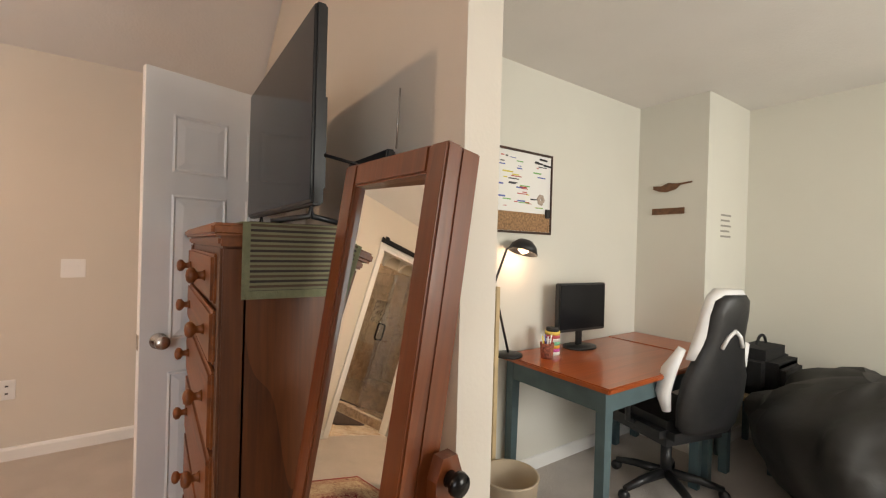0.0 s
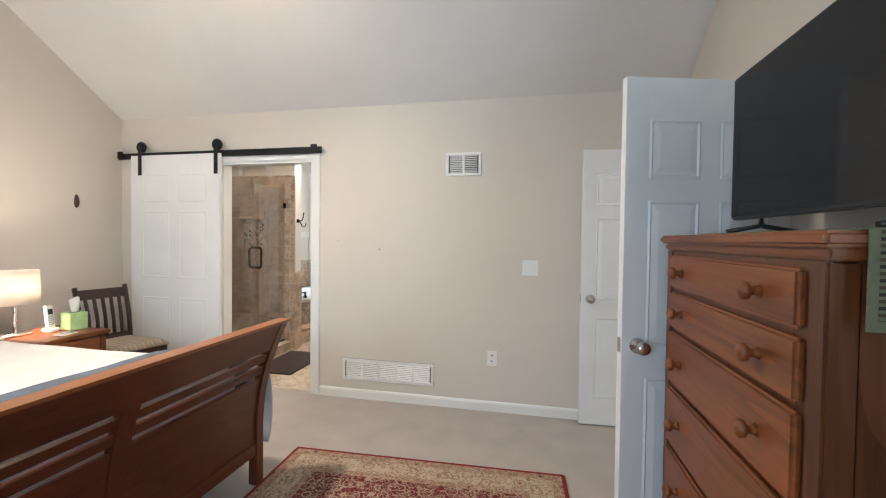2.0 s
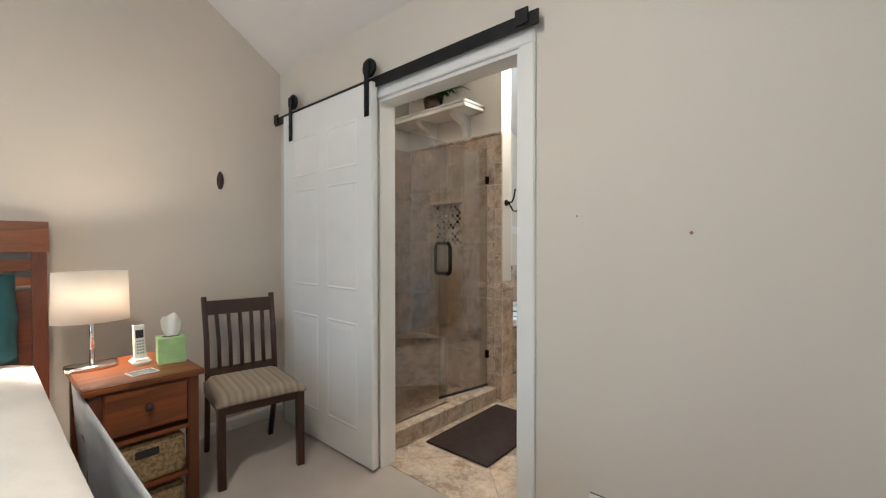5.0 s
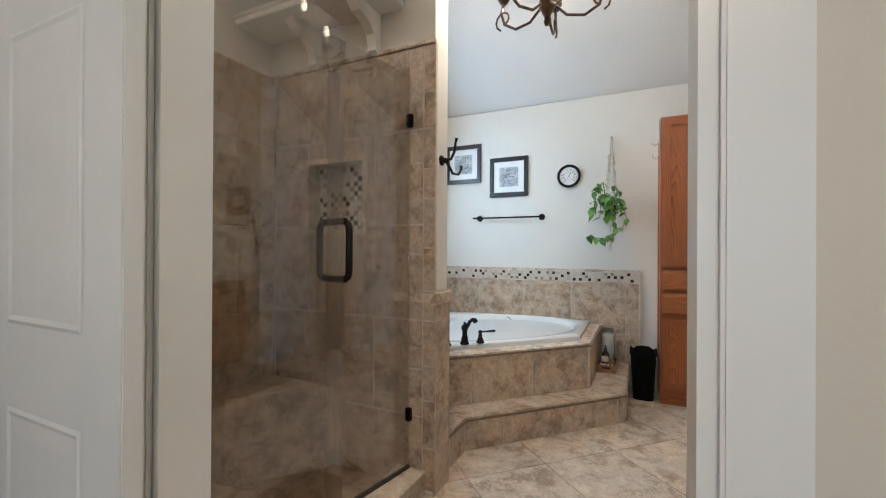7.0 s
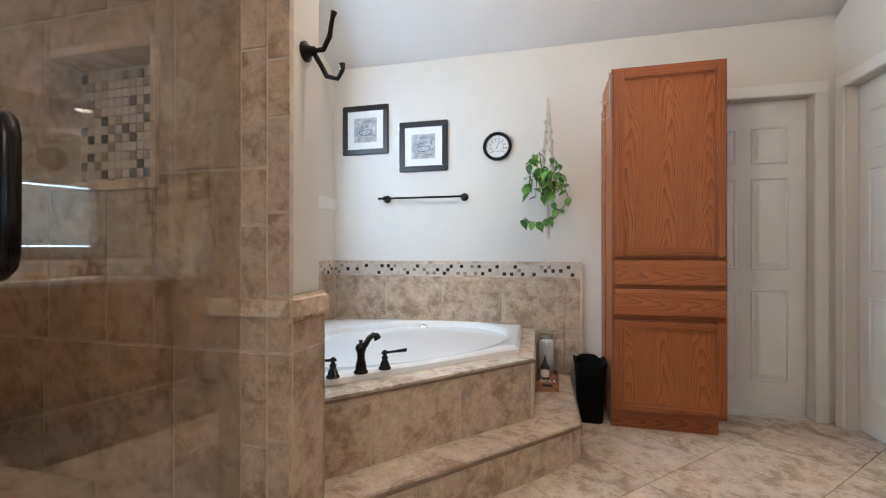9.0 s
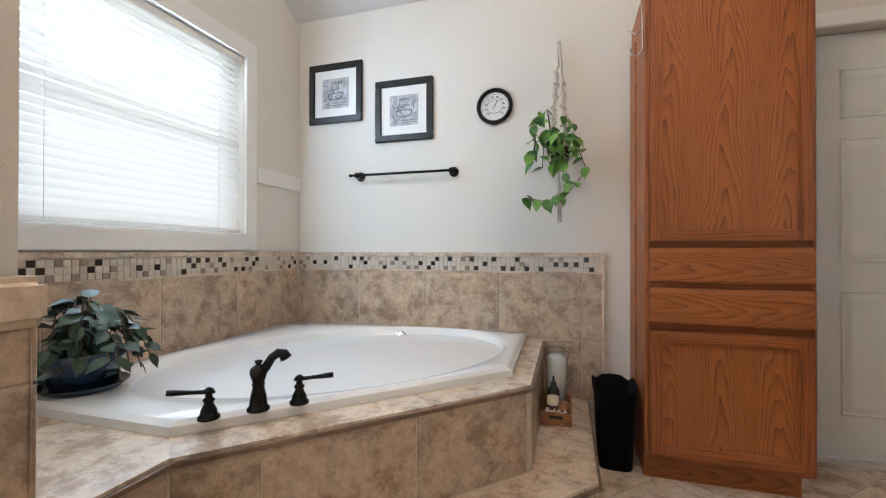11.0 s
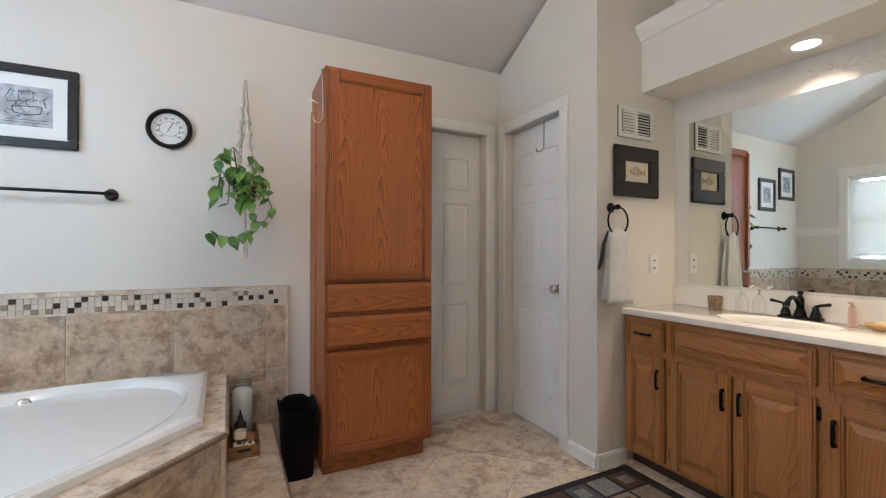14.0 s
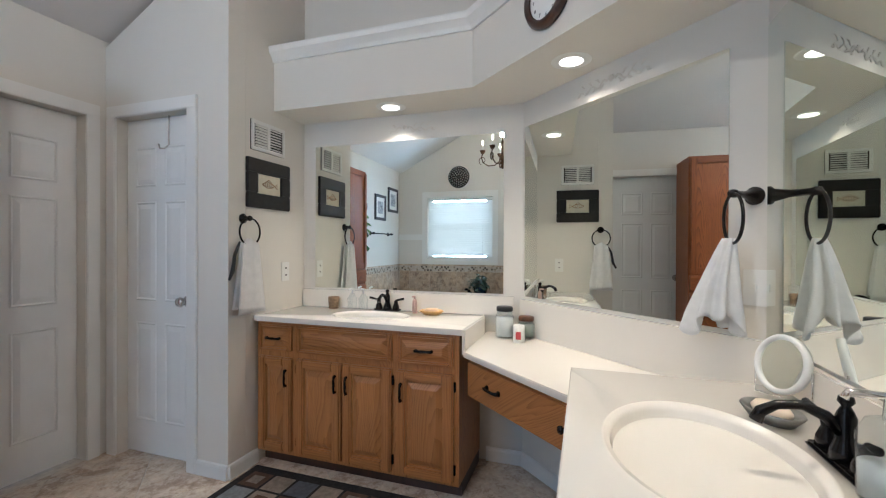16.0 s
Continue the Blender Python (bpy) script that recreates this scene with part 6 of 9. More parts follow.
# chandelier
M_AGED = mat("aged_bronze", (0.115, 0.062, 0.030), 0.42, 0.55, var=0.35, scale=40)
t = thing("chandelier", pose(-2.805, 5.65, 2.186), "dark bronze scrolled chandelier with candle bulbs", "chandelier")
part("stem", lathe(B(), [(0, 0), (0.010, 0.005), (0.016, 0.02), (0.012, 0.04), (0.022, 0.06), (0.042, 0.10), (0.030, 0.14), (0.014, 0.17), (0.010, 0.30), (0.018, 0.32), (0.008, 0.35), (0.006, 0.42), (0, 0.42)]), M_AGED, t)
part("chain", tube(B(), [(0, 0, 0.42), (0, 0, 0.97)], 0.006, 6), M_AGED, t)
part("canopy", lathe(B(), [(0, 0.94), (0.05, 0.95), (0.06, 0.99), (0, 0.99)]), M_AGED, t)
M_BULB = glow("candle_bulb_glow", (1.0, 0.84, 0.62), 12.0)
for k in range(5):
    w = k * math.tau / 5 + 0.35
    c, s_ = math.cos(w), math.sin(w)
    arm_pts = [(0.03, 0.10), (0.09, 0.05), (0.17, 0.045), (0.235, 0.09), (0.255, 0.15), (0.24, 0.20)]
    arm = part("arm", tube(B(), [(r * c, r * s_, z) for r, z in arm_pts], 0.007, 8), M_AGED, t)
    part("scroll", tube(B(), [(r * c, r * s_, z) for r, z in [(0.24 + 0.045 * math.cos(a_) * (1 - a_ / 9), 0.115 + 0.045 * math.sin(a_) * (1 - a_ / 9)) for a_ in [i * 0.55 - 1.2 for i in range(12)]]], 0.005, 6), M_AGED, arm)
    part("cup", lathe(B(), [(0, 0.19), (0.018, 0.195), (0.032, 0.22), (0.034, 0.235), (0.028, 0.235), (0.012, 0.215), (0, 0.215)], Matrix.Translation((0.24 * c, 0.24 * s_, 0))), M_AGED, arm)
    part("candle", lathe(B(), [(0, 0.21), (0.011, 0.21), (0.011, 0.29), (0, 0.29)], Matrix.Translation((0.24 * c, 0.24 * s_, 0)), 12), M_WHITEP, arm)
    part("bulb", lathe(B(), [(0, 0.29), (0.010, 0.30), (0.013, 0.318), (0.008, 0.345), (0, 0.362)], Matrix.Translation((0.24 * c, 0.24 * s_, 0)), 12), M_BULB, arm, "lit candle bulb")

# plant shelf with brackets over the shower
t = thing("plant_shelf", pose(-3.85, PY0, 2.30), "white painted plant shelf on carved brackets over the shower", "shelf", world_coords=True)
part("board", b1(SX - 0.04, -3.44, 5.17, PY0 + 0.010, 2.305, 2.335, 0.004), M_TRIM, t)
part("nosing", b1(SX - 0.04, -3.425, 5.155, PY0 + 0.008, 2.336, 2.352, 0.005), M_TRIM, t)
for bx in (-3.60, -3.98):
    prof = [(0.0, 2.303), (-0.20, 2.303), (-0.205, 2.28), (-0.17, 2.25), (-0.10, 2.23), (-0.055, 2.19), (-0.04, 2.14), (-0.045, 2.115), (-0.02, 2.10), (0.0, 2.105)]
    part("bracket", sheetlike(B(), [(bx - 0.025, PY0 + 0.010 + y, z) for y, z in prof], (0.05, 0, 0)), M_TRIM, t, "carved white bracket")
solid("trim_shower_top", b1(SX - 0.05, PX, PY0 - 0.012, PY0 + 0.012, 2.10, 2.118, 0.004), M_FLOORT, "stone cap along the top of the shower tiles", "trim", "structure")
# mosaic disc above the window
t = thing("wall_medallion", pose(TW, 6.567, 2.375, 0, 90, 0), "round dark pierced wall medallion above the window", "wall decoration")
part("disc", lathe(B(), [(0, 0), (0.17, 0), (0.175, 0.006), (0.17, 0.012), (0.12, 0.009), (0, 0.009)], None, 36), M_BRONZE, t)
for rr_, n_ in ((0.15, 24), (0.115, 18), (0.08, 13), (0.045, 8)):
    for k in range(n_):
        part("bead", lathe(B(), [(0, 0), (0.012, 0), (0.009, 0.007), (0, 0.009)], Matrix.Translation((rr_ * math.cos(k * math.tau / n_), rr_ * math.sin(k * math.tau / n_), 0.009)), 8), M_NICKEL, t)

# wall clock on the diagonal soffit
cpos = fa + (fb - fa) * 0.60
ang = math.degrees(math.atan2(dn.y, dn.x))
t = thing("wall_clock", Matrix.Translation((cpos.x, cpos.y, 2.275)) @ Matrix.Rotation(radians(ang + 90), 4, "Z") @ Matrix.Rotation(radians(90), 4, "X"), "round dark wooden wall clock with a white face", "clock")
part("rim", lathe(B(), [(0.09, 0.0), (0.125, 0.0), (0.13, 0.015), (0.118, 0.032), (0.10, 0.035), (0.092, 0.02)], None, 40), M_ESPR, t)
part("face", lathe(B(), [(0, 0.004), (0.098, 0.004), (0.098, 0.015), (0, 0.015)], None, 40, False), M_PAPER, t, "white clock face")
for i in range(12):
    w = i * math.tau / 12
    digits(t, str(i or 12), 0.022, Matrix.Translation((math.sin(w) * 0.076, math.cos(w) * 0.076, 0.0155)), M_DARK)
for w, ln_, r_ in ((37, 0.05, 0.003), (48, 0.075, 0.002)):
    part("pointer", tube(B(), [(0, 0, 0.018), (math.sin(radians(w)) * ln_, math.cos(radians(w)) * ln_, 0.018)], r_, 5), M_DARK, t)

# plaster scroll ornaments under the soffit
M_PLASTER = mat("plaster_relief", (0.70, 0.65, 0.58), 0.7, var=0.05, scale=10)


def scroll(m, w):
    bm = B()
    for s_ in (-1, 1):
        tube(bm, [(s_ * (0.02 + w * 0.48 * k / 12), -0.004, 0.012 * math.sin(k * 1.3) - 0.018 * k / 12) for k in range(13)], 0.004, 6, radii=[0.006 - 0.0003 * k for k in range(13)])
        for k in range(7):
            x = s_ * (0.04 + k * w * 0.062)
            up = 1 if k % 2 else -1
            tube(bm, [(x, -0.004, 0.006 * up), (x + s_ * 0.012, -0.007, 0.022 * up), (x + s_ * 0.028, -0.004, 0.026 * up)], 0.004, 6, radii=[0.003, 0.006, 0.001])
    lathe(bm, [(0, -0.0), (0.016, 0), (0.012, 0.006), (0, 0.009)], pose(0, 0, 0.008, 90, 0, 0), 10)
    ob = solid("scroll_ornament", bm, M_PLASTER, "small carved plaster scroll ornament over the mirror", "ornament", group="scroll ornaments")
    ob.matrix_basis = m @ Matrix.Diagonal((1, 0.4, 1, 1))
    return ob


scroll(pose(alc_x(5.90), 5.90, 2.005, 0, 0, -91), 0.36)
mm = (q0 + q1) / 2
scroll(Matrix.Translation((mm.x, mm.y, 2.012)) @ Matrix.Rotation(radians(ang + 90), 4, "Z"), 0.36)
scroll(pose(-1.6, TS, 2.018, 0, 0, 180), 0.36)


# ---- bedroom ----
M_WHITEC = mat("white_quilt", (0.80, 0.78, 0.74), 0.95, var=0.03, scale=8, bump=0.8, bscale=40)
M_BLUEC = mat("blue_grey_blanket", (0.135, 0.165, 0.21), 0.95, var=0.12, scale=9, bump=0.8, bscale=60)
M_GREYP = mat("grey_sham", (0.13, 0.13, 0.135), 0.95, var=0.1, scale=8, bump=0.5, bscale=200)
M_GREYD = mat("charcoal_sham", (0.055, 0.06, 0.065), 0.95, var=0.1, scale=8, bump=0.5, bscale=200)
M_REDP = mat("wine_pillowcase", (0.16, 0.02, 0.035), 0.95, var=0.1, scale=8)
M_TEALP = mat("teal_pillowcase", (0.012, 0.07, 0.085), 0.95, var=0.1, scale=8)
M_SHEET = mat("pale_sheet", (0.55, 0.58, 0.62), 0.95, var=0.06, scale=12, bump=0.6, bscale=30)
YB0, YB1 = 1.20, 2.905
M_CAP = wood("orange_cap_wood", (0.34, 0.125, 0.038), (0.24, 0.080, 0.024), "y", 0.4, 3, 0.4)


def foot_x(z):
    return -1.965 + (0.155 * ((z - 0.30) / 0.61) ** 2 if z > 0.30 else 0.0)


def head_x(z):
    return -4.235 - (0.085 * ((z - 0.55) / 0.8) ** 1.6 if z > 0.55 else 0.0)


def curved_board(fx, z0, z1, y0, y1, thick, n=7, cap=0.0):
    """A board that follows the sleigh curve between two heights."""
    bm, rows = B(), []
    for i in range(n + 1):
        z = z0 + (z1 - z0) * i / n
        x = fx(z)
        rows.append([bm.verts.new((x + dx, y, z)) for dx, y in ((0, y0), (thick, y0), (thick, y1), (0, y1))])
    for a, b in zip(rows, rows[1:]):
        for k in range(4):
            bm.faces.new((a[k], a[(k + 1) % 4], b[(k + 1) % 4], b[k])).smooth = False
    bm.faces.new(rows[0][::-1])
    bm.faces.new(rows[-1])
    return bm


bed = thing("sleigh_bed", pose(-3.1, 2.05, 0), "dark cherry wooden sleigh bed with slatted head and foot", "bed", world_coords=True)
for y0, y1 in ((YB0, YB0 + 0.055), (YB1 - 0.055, YB1)):
    part("foot_post", curved_board(foot_x, 0.0, 0.90, y0, y1, 0.05, 12), M_CHERRYZ, bed)
    part("head_post", curved_board(head_x, 0.0, 1.35, y0, y1, 0.05, 12), M_CHERRYZ, bed)
    part("side_rail", b1(-4.2, -1.96, y0 + 0.01, y1 - 0.01, 0.22, 0.40, 0.005), M_CHERRY, bed)
ym = (YB0 + YB1) / 2
part("foot_stile", curved_board(lambda z: foot_x(z) + 0.006, 0.20, 0.755, ym - 0.035, ym + 0.035, 0.036, 8), M_CHERRYZ, bed)
part("foot_top_rail", curved_board(foot_x, 0.755, 0.905, YB0 + 0.056, YB1 - 0.056, 0.045, 8), M_CHERRY, bed)
part("foot_cap", curved_board(lambda z: foot_x(z) - 0.012, 0.906, 0.922, YB0 - 0.01, YB1 + 0.01, 0.07, 2), M_CAP, bed, "lighter orange cap rail")
for z0, z1 in ((0.690, 0.728), (0.625, 0.663)):
    for y0, y1 in ((YB0 + 0.056, ym - 0.036), (ym + 0.036, YB1 - 0.056)):
        part("foot_slat", curved_board(lambda z: foot_x(z) + 0.008, z0, z1, y0, y1, 0.028, 3), M_CHERRY, bed)
for y0, y1 in ((YB0 + 0.056, ym - 0.036), (ym + 0.036, YB1 - 0.056)):
    part("foot_panel", curved_board(lambda z: foot_x(z) + 0.012, 0.19, 0.595, y0, y1, 0.026, 6), M_CHERRY, bed)
    part("foot_rail", curved_board(lambda z: foot_x(z) + 0.006, 0.17, 0.235, y0, y1, 0.04, 2), M_CHERRY, bed)
# warm lamplight on the upper headboard is put in as a lighter orange wood
part("head_top_rail", curved_board(head_x, 1.205, 1.355, YB0 - 0.01, YB1 + 0.01, 0.05, 6), M_PINEY, bed)
for z0, z1 in ((1.115, 1.17), (1.045, 1.085)):
    part("head_slat", curved_board(lambda z: head_x(z) + 0.012, z0, z1, YB0 + 0.056, YB1 - 0.056, 0.028, 3), M_PINEY, bed)
part("head_panel", curved_board(lambda z: head_x(z) + 0.012, 0.25, 1.02, YB0 + 0.056, YB1 - 0.056, 0.026, 6), M_CHERRY, bed)


def soft(nx, ny, f, material, name, parent, thick=0.02):
    """A cloth sheet from a function of two parameters 0..1."""
    bm = B()
    g = [[bm.verts.new(f(i / nx, j / ny)) for j in range(ny + 1)] for i in range(nx + 1)]
    for i in range(nx):
        for j in range(ny):
            bm.faces.new((g[i][j], g[i + 1][j], g[i + 1][j + 1], g[i][j + 1])).smooth = True
    ob = part(name, bm, material, parent)
    m_ = ob.modifiers.new("thick", "SOLIDIFY")
    m_.thickness = thick
    return ob


mt = thing("mattress", pose(-3.1, 2.05, 0.40), "thick mattress on the bed, hidden under covers", "mattress", world_coords=True)
part("block", b1(-4.17, -2.01, YB0 + 0.07, YB1 - 0.07, 0.405, 0.665, 0.04, 3), M_SHEET, mt)


def drape(x0, x1, top, low, wave, seed, out=0.0):
    def f(a, b):
        x = x0 + (x1 - x0) * a
        s_ = -1.3 + 2.6 * b
        half = (YB1 - YB0) / 2 - 0.06 + out
        if abs(s_) <= 1:
            y, z = ym + s_ * half, top + 0.014 * (noise.noise((x * 2.2, s_ * 3.1, seed))) - 0.03 * abs(s_) ** 8
        else:
            k = (abs(s_) - 1) / 0.3
            y = ym + math.copysign(half + 0.03 * k ** 0.5 + wave * math.sin(x * 19 + seed) * k, s_)
            z = top - 0.03 - (top - low) * k
        return (x, y, z)
    return f


q = thing("quilt", pose(-3.3, 2.05, 0.67), "white quilted bedspread on the bed", "bedspread", world_coords=True)
soft(30, 52, drape(-4.10, -2.36, 0.715, 0.42, 0.012, 1.0), M_WHITEC, "cloth", q)
q = thing("blanket", pose(-2.3, 2.05, 0.67), "blue-grey blanket folded across the foot of the bed", "blanket", world_coords=True)
soft(24, 52, drape(-2.44, -1.985, 0.742, 0.24, 0.02, 4.0, 0.015), M_BLUEC, "cloth", q)
q = thing("bed_sheet", pose(-2.6, 2.9, 0.3), "pale sheet hanging down the side of the bed", "sheet", world_coords=True)
soft(26, 10, lambda a, b: (-3.9 + 1.97 * a, YB1 + 0.055 + 0.022 * math.sin(a * 23) * b + 0.03 * b + 0.05 * a ** 3 * math.sin(math.pi * b) ** 0.5, 0.62 - 0.44 * b), M_SHEET, "cloth", q, 0.008)


def pillow(m, w, h, d, material, label):
    t = thing("pillow", m, label, "pillow", "bed pillows")
    bm = B()
    n = 16
    for s_ in (-1, 1):
        g = []
        for i in range(n + 1):
            row = []
            for j in range(n + 1):
                u, v = -1 + 2 * i / n, -1 + 2 * j / n
                th = d / 2 * (1 - u ** 4) ** 0.5 * (1 - v ** 4) ** 0.5
                k = 1 - 0.05 * (abs(u) * abs(v)) ** 0.5 + 0.03 * (abs(u * v)) ** 3
                row.append(bm.verts.new((s_ * (th + 0.002), u * w / 2 * k, h / 2 + v * h / 2 * k)))
            g.append(row)
        for i in range(n):
            for j in range(n):
                bm.faces.new((g[i][j], g[i + 1][j], g[i + 1][j + 1], g[i][j + 1])).smooth = True
    bmesh.ops.remove_doubles(bm, verts=bm.verts, dist=0.006)
    part("cover", bm, material, t)
    return t


pillow(pose(-4.03, 2.47, 0.72, 0, -16, 0), 0.66, 0.41, 0.16, M_TEALP, "dark teal pillow against the headboard")
pillow(pose(-3.96, 2.40, 0.72, 0, -20, 0), 0.66, 0.41, 0.15, M_REDP, "wine-red pillow behind the grey shams")
pillow(pose(-3.86, 2.20, 0.715, 0, -26, 2), 0.90, 0.41, 0.17, M_GREYP, "large grey sham leaning on the pillows")
pillow(pose(-3.86, 1.55, 0.715, 0, -26, -2), 0.80, 0.41, 0.17, M_GREYP, "large grey sham leaning on the pillows")
pillow(pose(-3.62, 1.93, 0.715, 0, -32, 4), 0.42, 0.30, 0.13, M_GREYD, "small charcoal cushion at the front")


# nightstands with lamps
M_BASKET = mat("woven_seagrass", (0.34, 0.24, 0.12), 0.9, var=0.3, scale=60, bump=1.0, bscale=150)
M_SHADE = sheer("lamp_shade_linen", (0.86, 0.82, 0.76), 0.55)


def nightstand(yc, label, rich):
    t = thing("nightstand", pose(-3.83, yc, 0), label, "nightstand", world_coords=True)
    x0, x1, y0, y1 = -4.08, -3.565, yc - 0.20, yc + 0.20
    part("top", b1(x0 - 0.01, x1 + 0.02, y0 - 0.022, y1 + 0.022, 0.638, 0.664, 0.006), M_PINEY, t)
    for px_ in (x0, x1 - 0.045):
        for py_ in (y0, y1 - 0.045):
            part("leg", b1(px_, px_ + 0.045, py_, py_ + 0.045, 0, 0.637, 0.004), M_PINE_DIM, t)
    part("drawer_box", b1(x0 + 0.01, x1 - 0.012, y0 + 0.046, y1 - 0.046, 0.44, 0.636), M_PINEY, t)
    d = part("drawer_front", b1(x1 - 0.011, x1 + 0.004, y0 + 0.05, y1 - 0.05, 0.45, 0.628, 0.005), M_PINEY, t)
    part("knob", lathe(B(), [(0, 0), (0.012, 0), (0.009, 0.01), (0.018, 0.02), (0.016, 0.03), (0, 0.033)], pose(x1 + 0.004, yc, 0.545, 0, 90, 0), 16), M_ESPR, d)
    for z in (0.20, 0.43 - 0.012):
        part("shelf", b1(x0 + 0.01, x1 - 0.01, y0 + 0.01, y1 - 0.01, z - 0.018, z, 0.002), M_PINEY, t)
    for px_ in (y0 + 0.012, y1 - 0.026):
        part("side_rail", b1(x0 + 0.046, x1 - 0.046, px_, px_ + 0.014, 0.44, 0.637), M_PINE_DIM, t)
    if rich:
        k = thing("basket", pose(-3.82, yc, 0.20), "woven seagrass storage basket on the nightstand shelf", "basket")
        part("weave", box(B(), -0.2, 0.235, -0.15, 0.15, 0.001, 0.175, 0.015), M_BASKET, k)
        # no hole is cut: a dark patch paints the shade inside the handle
        part("handle_hole", b1(0.233, 0.238, -0.045, 0.045, 0.115, 0.15, 0.004), M_DARK, k)
        k = thing("basket", pose(-3.82, yc, 0.0), "woven seagrass storage basket under the nightstand shelf", "basket")
        part("weave", box(B(), -0.2, 0.225, -0.15, 0.15, 0.001, 0.15, 0.015), M_BASKET, k)
    return t


def oval(bm, prof, m, sx, sy, sides=36):
    lathe(bm, prof, m @ Matrix.Diagonal((sx, sy, 1, 1)), sides)
    return bm


def bedside_lamp(x, y):
    t = thing("table_lamp", pose(x, y, 0.664), "lit table lamp with an oval white shade on a chrome base", "table lamp", "bedside lamps")
    part("base", oval(B(), [(0, 0), (1.0, 0), (1.0, 0.016), (0.96, 0.021), (0, 0.021)], Matrix(), 0.062, 0.10), M_CHROME, t)
    part("pole", tube(B(), [(0, 0, 0.02), (0, 0, 0.30)], 0.010, 12), M_CHROME, t)
    part("bulb", lathe(B(), [(0, 0.27), (0.014, 0.28), (0.026, 0.31), (0.028, 0.335), (0.018, 0.36), (0, 0.368)], None, 16), glow("warm_bulb_glow", (1.0, 0.75, 0.5), 4.0) if "warm_bulb_glow" not in bpy.data.materials else bpy.data.materials["warm_bulb_glow"], t, "glowing bulb")
    bm = oval(B(), [(1.0, 0.222), (0.96, 0.452)], Matrix(), 0.095, 0.145, 48)
    sh = part("shade", bm, M_SHADE, t, "glowing white fabric shade")
    sh.modifiers.new("thick", "SOLIDIFY").thickness = 0.002
    return t


nightstand(3.165, "stained pine nightstand with a drawer and woven baskets", True)
nightstand(0.95, "stained pine nightstand on the far side of the bed", False)
bedside_lamp(-3.93, 3.03)
bedside_lamp(-3.93, 0.98)
t = thing("tissue_box", pose(-3.80, 3.315, 0.664, 0, 0, -8), "pale green tissue box with a white tissue pulled up", "tissue box")
part("carton", box(B(), -0.058, 0.058, -0.058, 0.058, 0, 0.125, 0.003), mat("pale_green_card", (0.42, 0.62, 0.28), 0.6, var=0.08, scale=25), t)
# dark oval paints the shaded inside of the carton, which stays closed
part("opening", oval(B(), [(0, 0.1252), (1, 0.1252), (1, 0.1258), (0, 0.1258)], Matrix(), 0.02, 0.04), M_DARK, t)
bm = B()
g = []
for i in range(13):
    row = []
    for j in range(8):
        u, v = -1 + i / 6, j / 7
        row.append(bm.verts.new((0.02 * math.sin(u * 4) * (0.3 + v), u * (0.022 + 0.05 * v * (1 - v * 0.55)), 0.12 + 0.115 * v * (1 - 0.28 * u * u) + 0.01 * math.sin(u * 5))))
    g.append(row)
for i in range(12):
    for j in range(7):
        bm.faces.new((g[i][j], g[i + 1][j], g[i + 1][j + 1], g[i][j + 1])).smooth = True
part("tissue", bm, M_PAPER, t, "white tissue")
t = thing("cordless_phone", pose(-3.86, 3.20, 0.664, 0, 0, 4), "white cordless phone standing in its charging cradle", "phone")
part("cradle", box(B(), -0.045, 0.045, -0.038, 0.038, 0, 0.028, 0.01), M_WHITEP, t)
hs = part("handset", sheetlike(B(), [(-0.012, -0.024, 0.02), (-0.012, 0.024, 0.02), (-0.035, 0.022, 0.185), (-0.035, -0.022, 0.185)], (0.024, 0, 0)), M_WHITEP, t)
part("screen", sheetlike(B(), [(-0.0025, -0.016, 0.125), (-0.0025, 0.016, 0.125), (-0.0076, 0.016, 0.163), (-0.0076, -0.016, 0.163)], (0.002, 0, 0)), M_DARK, hs)
for r in range(5):
    for c in range(3):
        z = 0.05 + r * 0.014
        part("key", b1(0.0105 - (z - 0.02) * 0.14, 0.0135 - (z - 0.02) * 0.14, -0.014 + c * 0.011, -0.006 + c * 0.011, z, z + 0.008), mat("grey_key", (0.35, 0.37, 0.4), 0.5) if "grey_key" not in bpy.data.materials else bpy.data.materials["grey_key"], hs)
t = thing("coaster", pose(-3.68, 3.17, 0.664, 0, 0, 10), "small patterned card lying on the nightstand", "card")
part("board", box(B(), -0.04, 0.04, -0.055, 0.055, 0, 0.004, 0.001), M_PAPER, t)
part("print", b1(-0.032, 0.032, -0.047, 0.047, 0.004, 0.0045), M_INK2, t)

# ceiling fan over the foot of the bed
t = thing("ceiling_fan", pose(-2.2, 2.5, 2.505), "white ceiling fan on a long rod with a lit glass bowl", "ceiling fan")
part("light_bowl", lathe(B(), [(0, 0), (0.05, 0.004), (0.085, 0.025), (0.105, 0.07), (0.11, 0.12), (0.107, 0.12), (0.102, 0.072), (0.083, 0.029), (0.05, 0.008), (0, 0.004)], None, 28), sheer("frosted_bowl_glass", (0.90, 0.88, 0.84), 0.6), t, "lit frosted glass bowl").visible_shadow = False
part("motor", lathe(B(), [(0, 0.20), (0.06, 0.20), (0.12, 0.23), (0.14, 0.27), (0.14, 0.33), (0.10, 0.38), (0.03, 0.40), (0, 0.40)], None, 28), M_WHITEP, t)
part("bowl_stem", tube(B(), [(0, 0, 0.13), (0, 0, 0.205)], 0.018, 12), M_WHITEP, t)
part("rod", tube(B(), [(0, 0, 0.40), (0, 0, bed_top(2.5) - 2.505)], 0.013, 12), M_WHITEP, t)
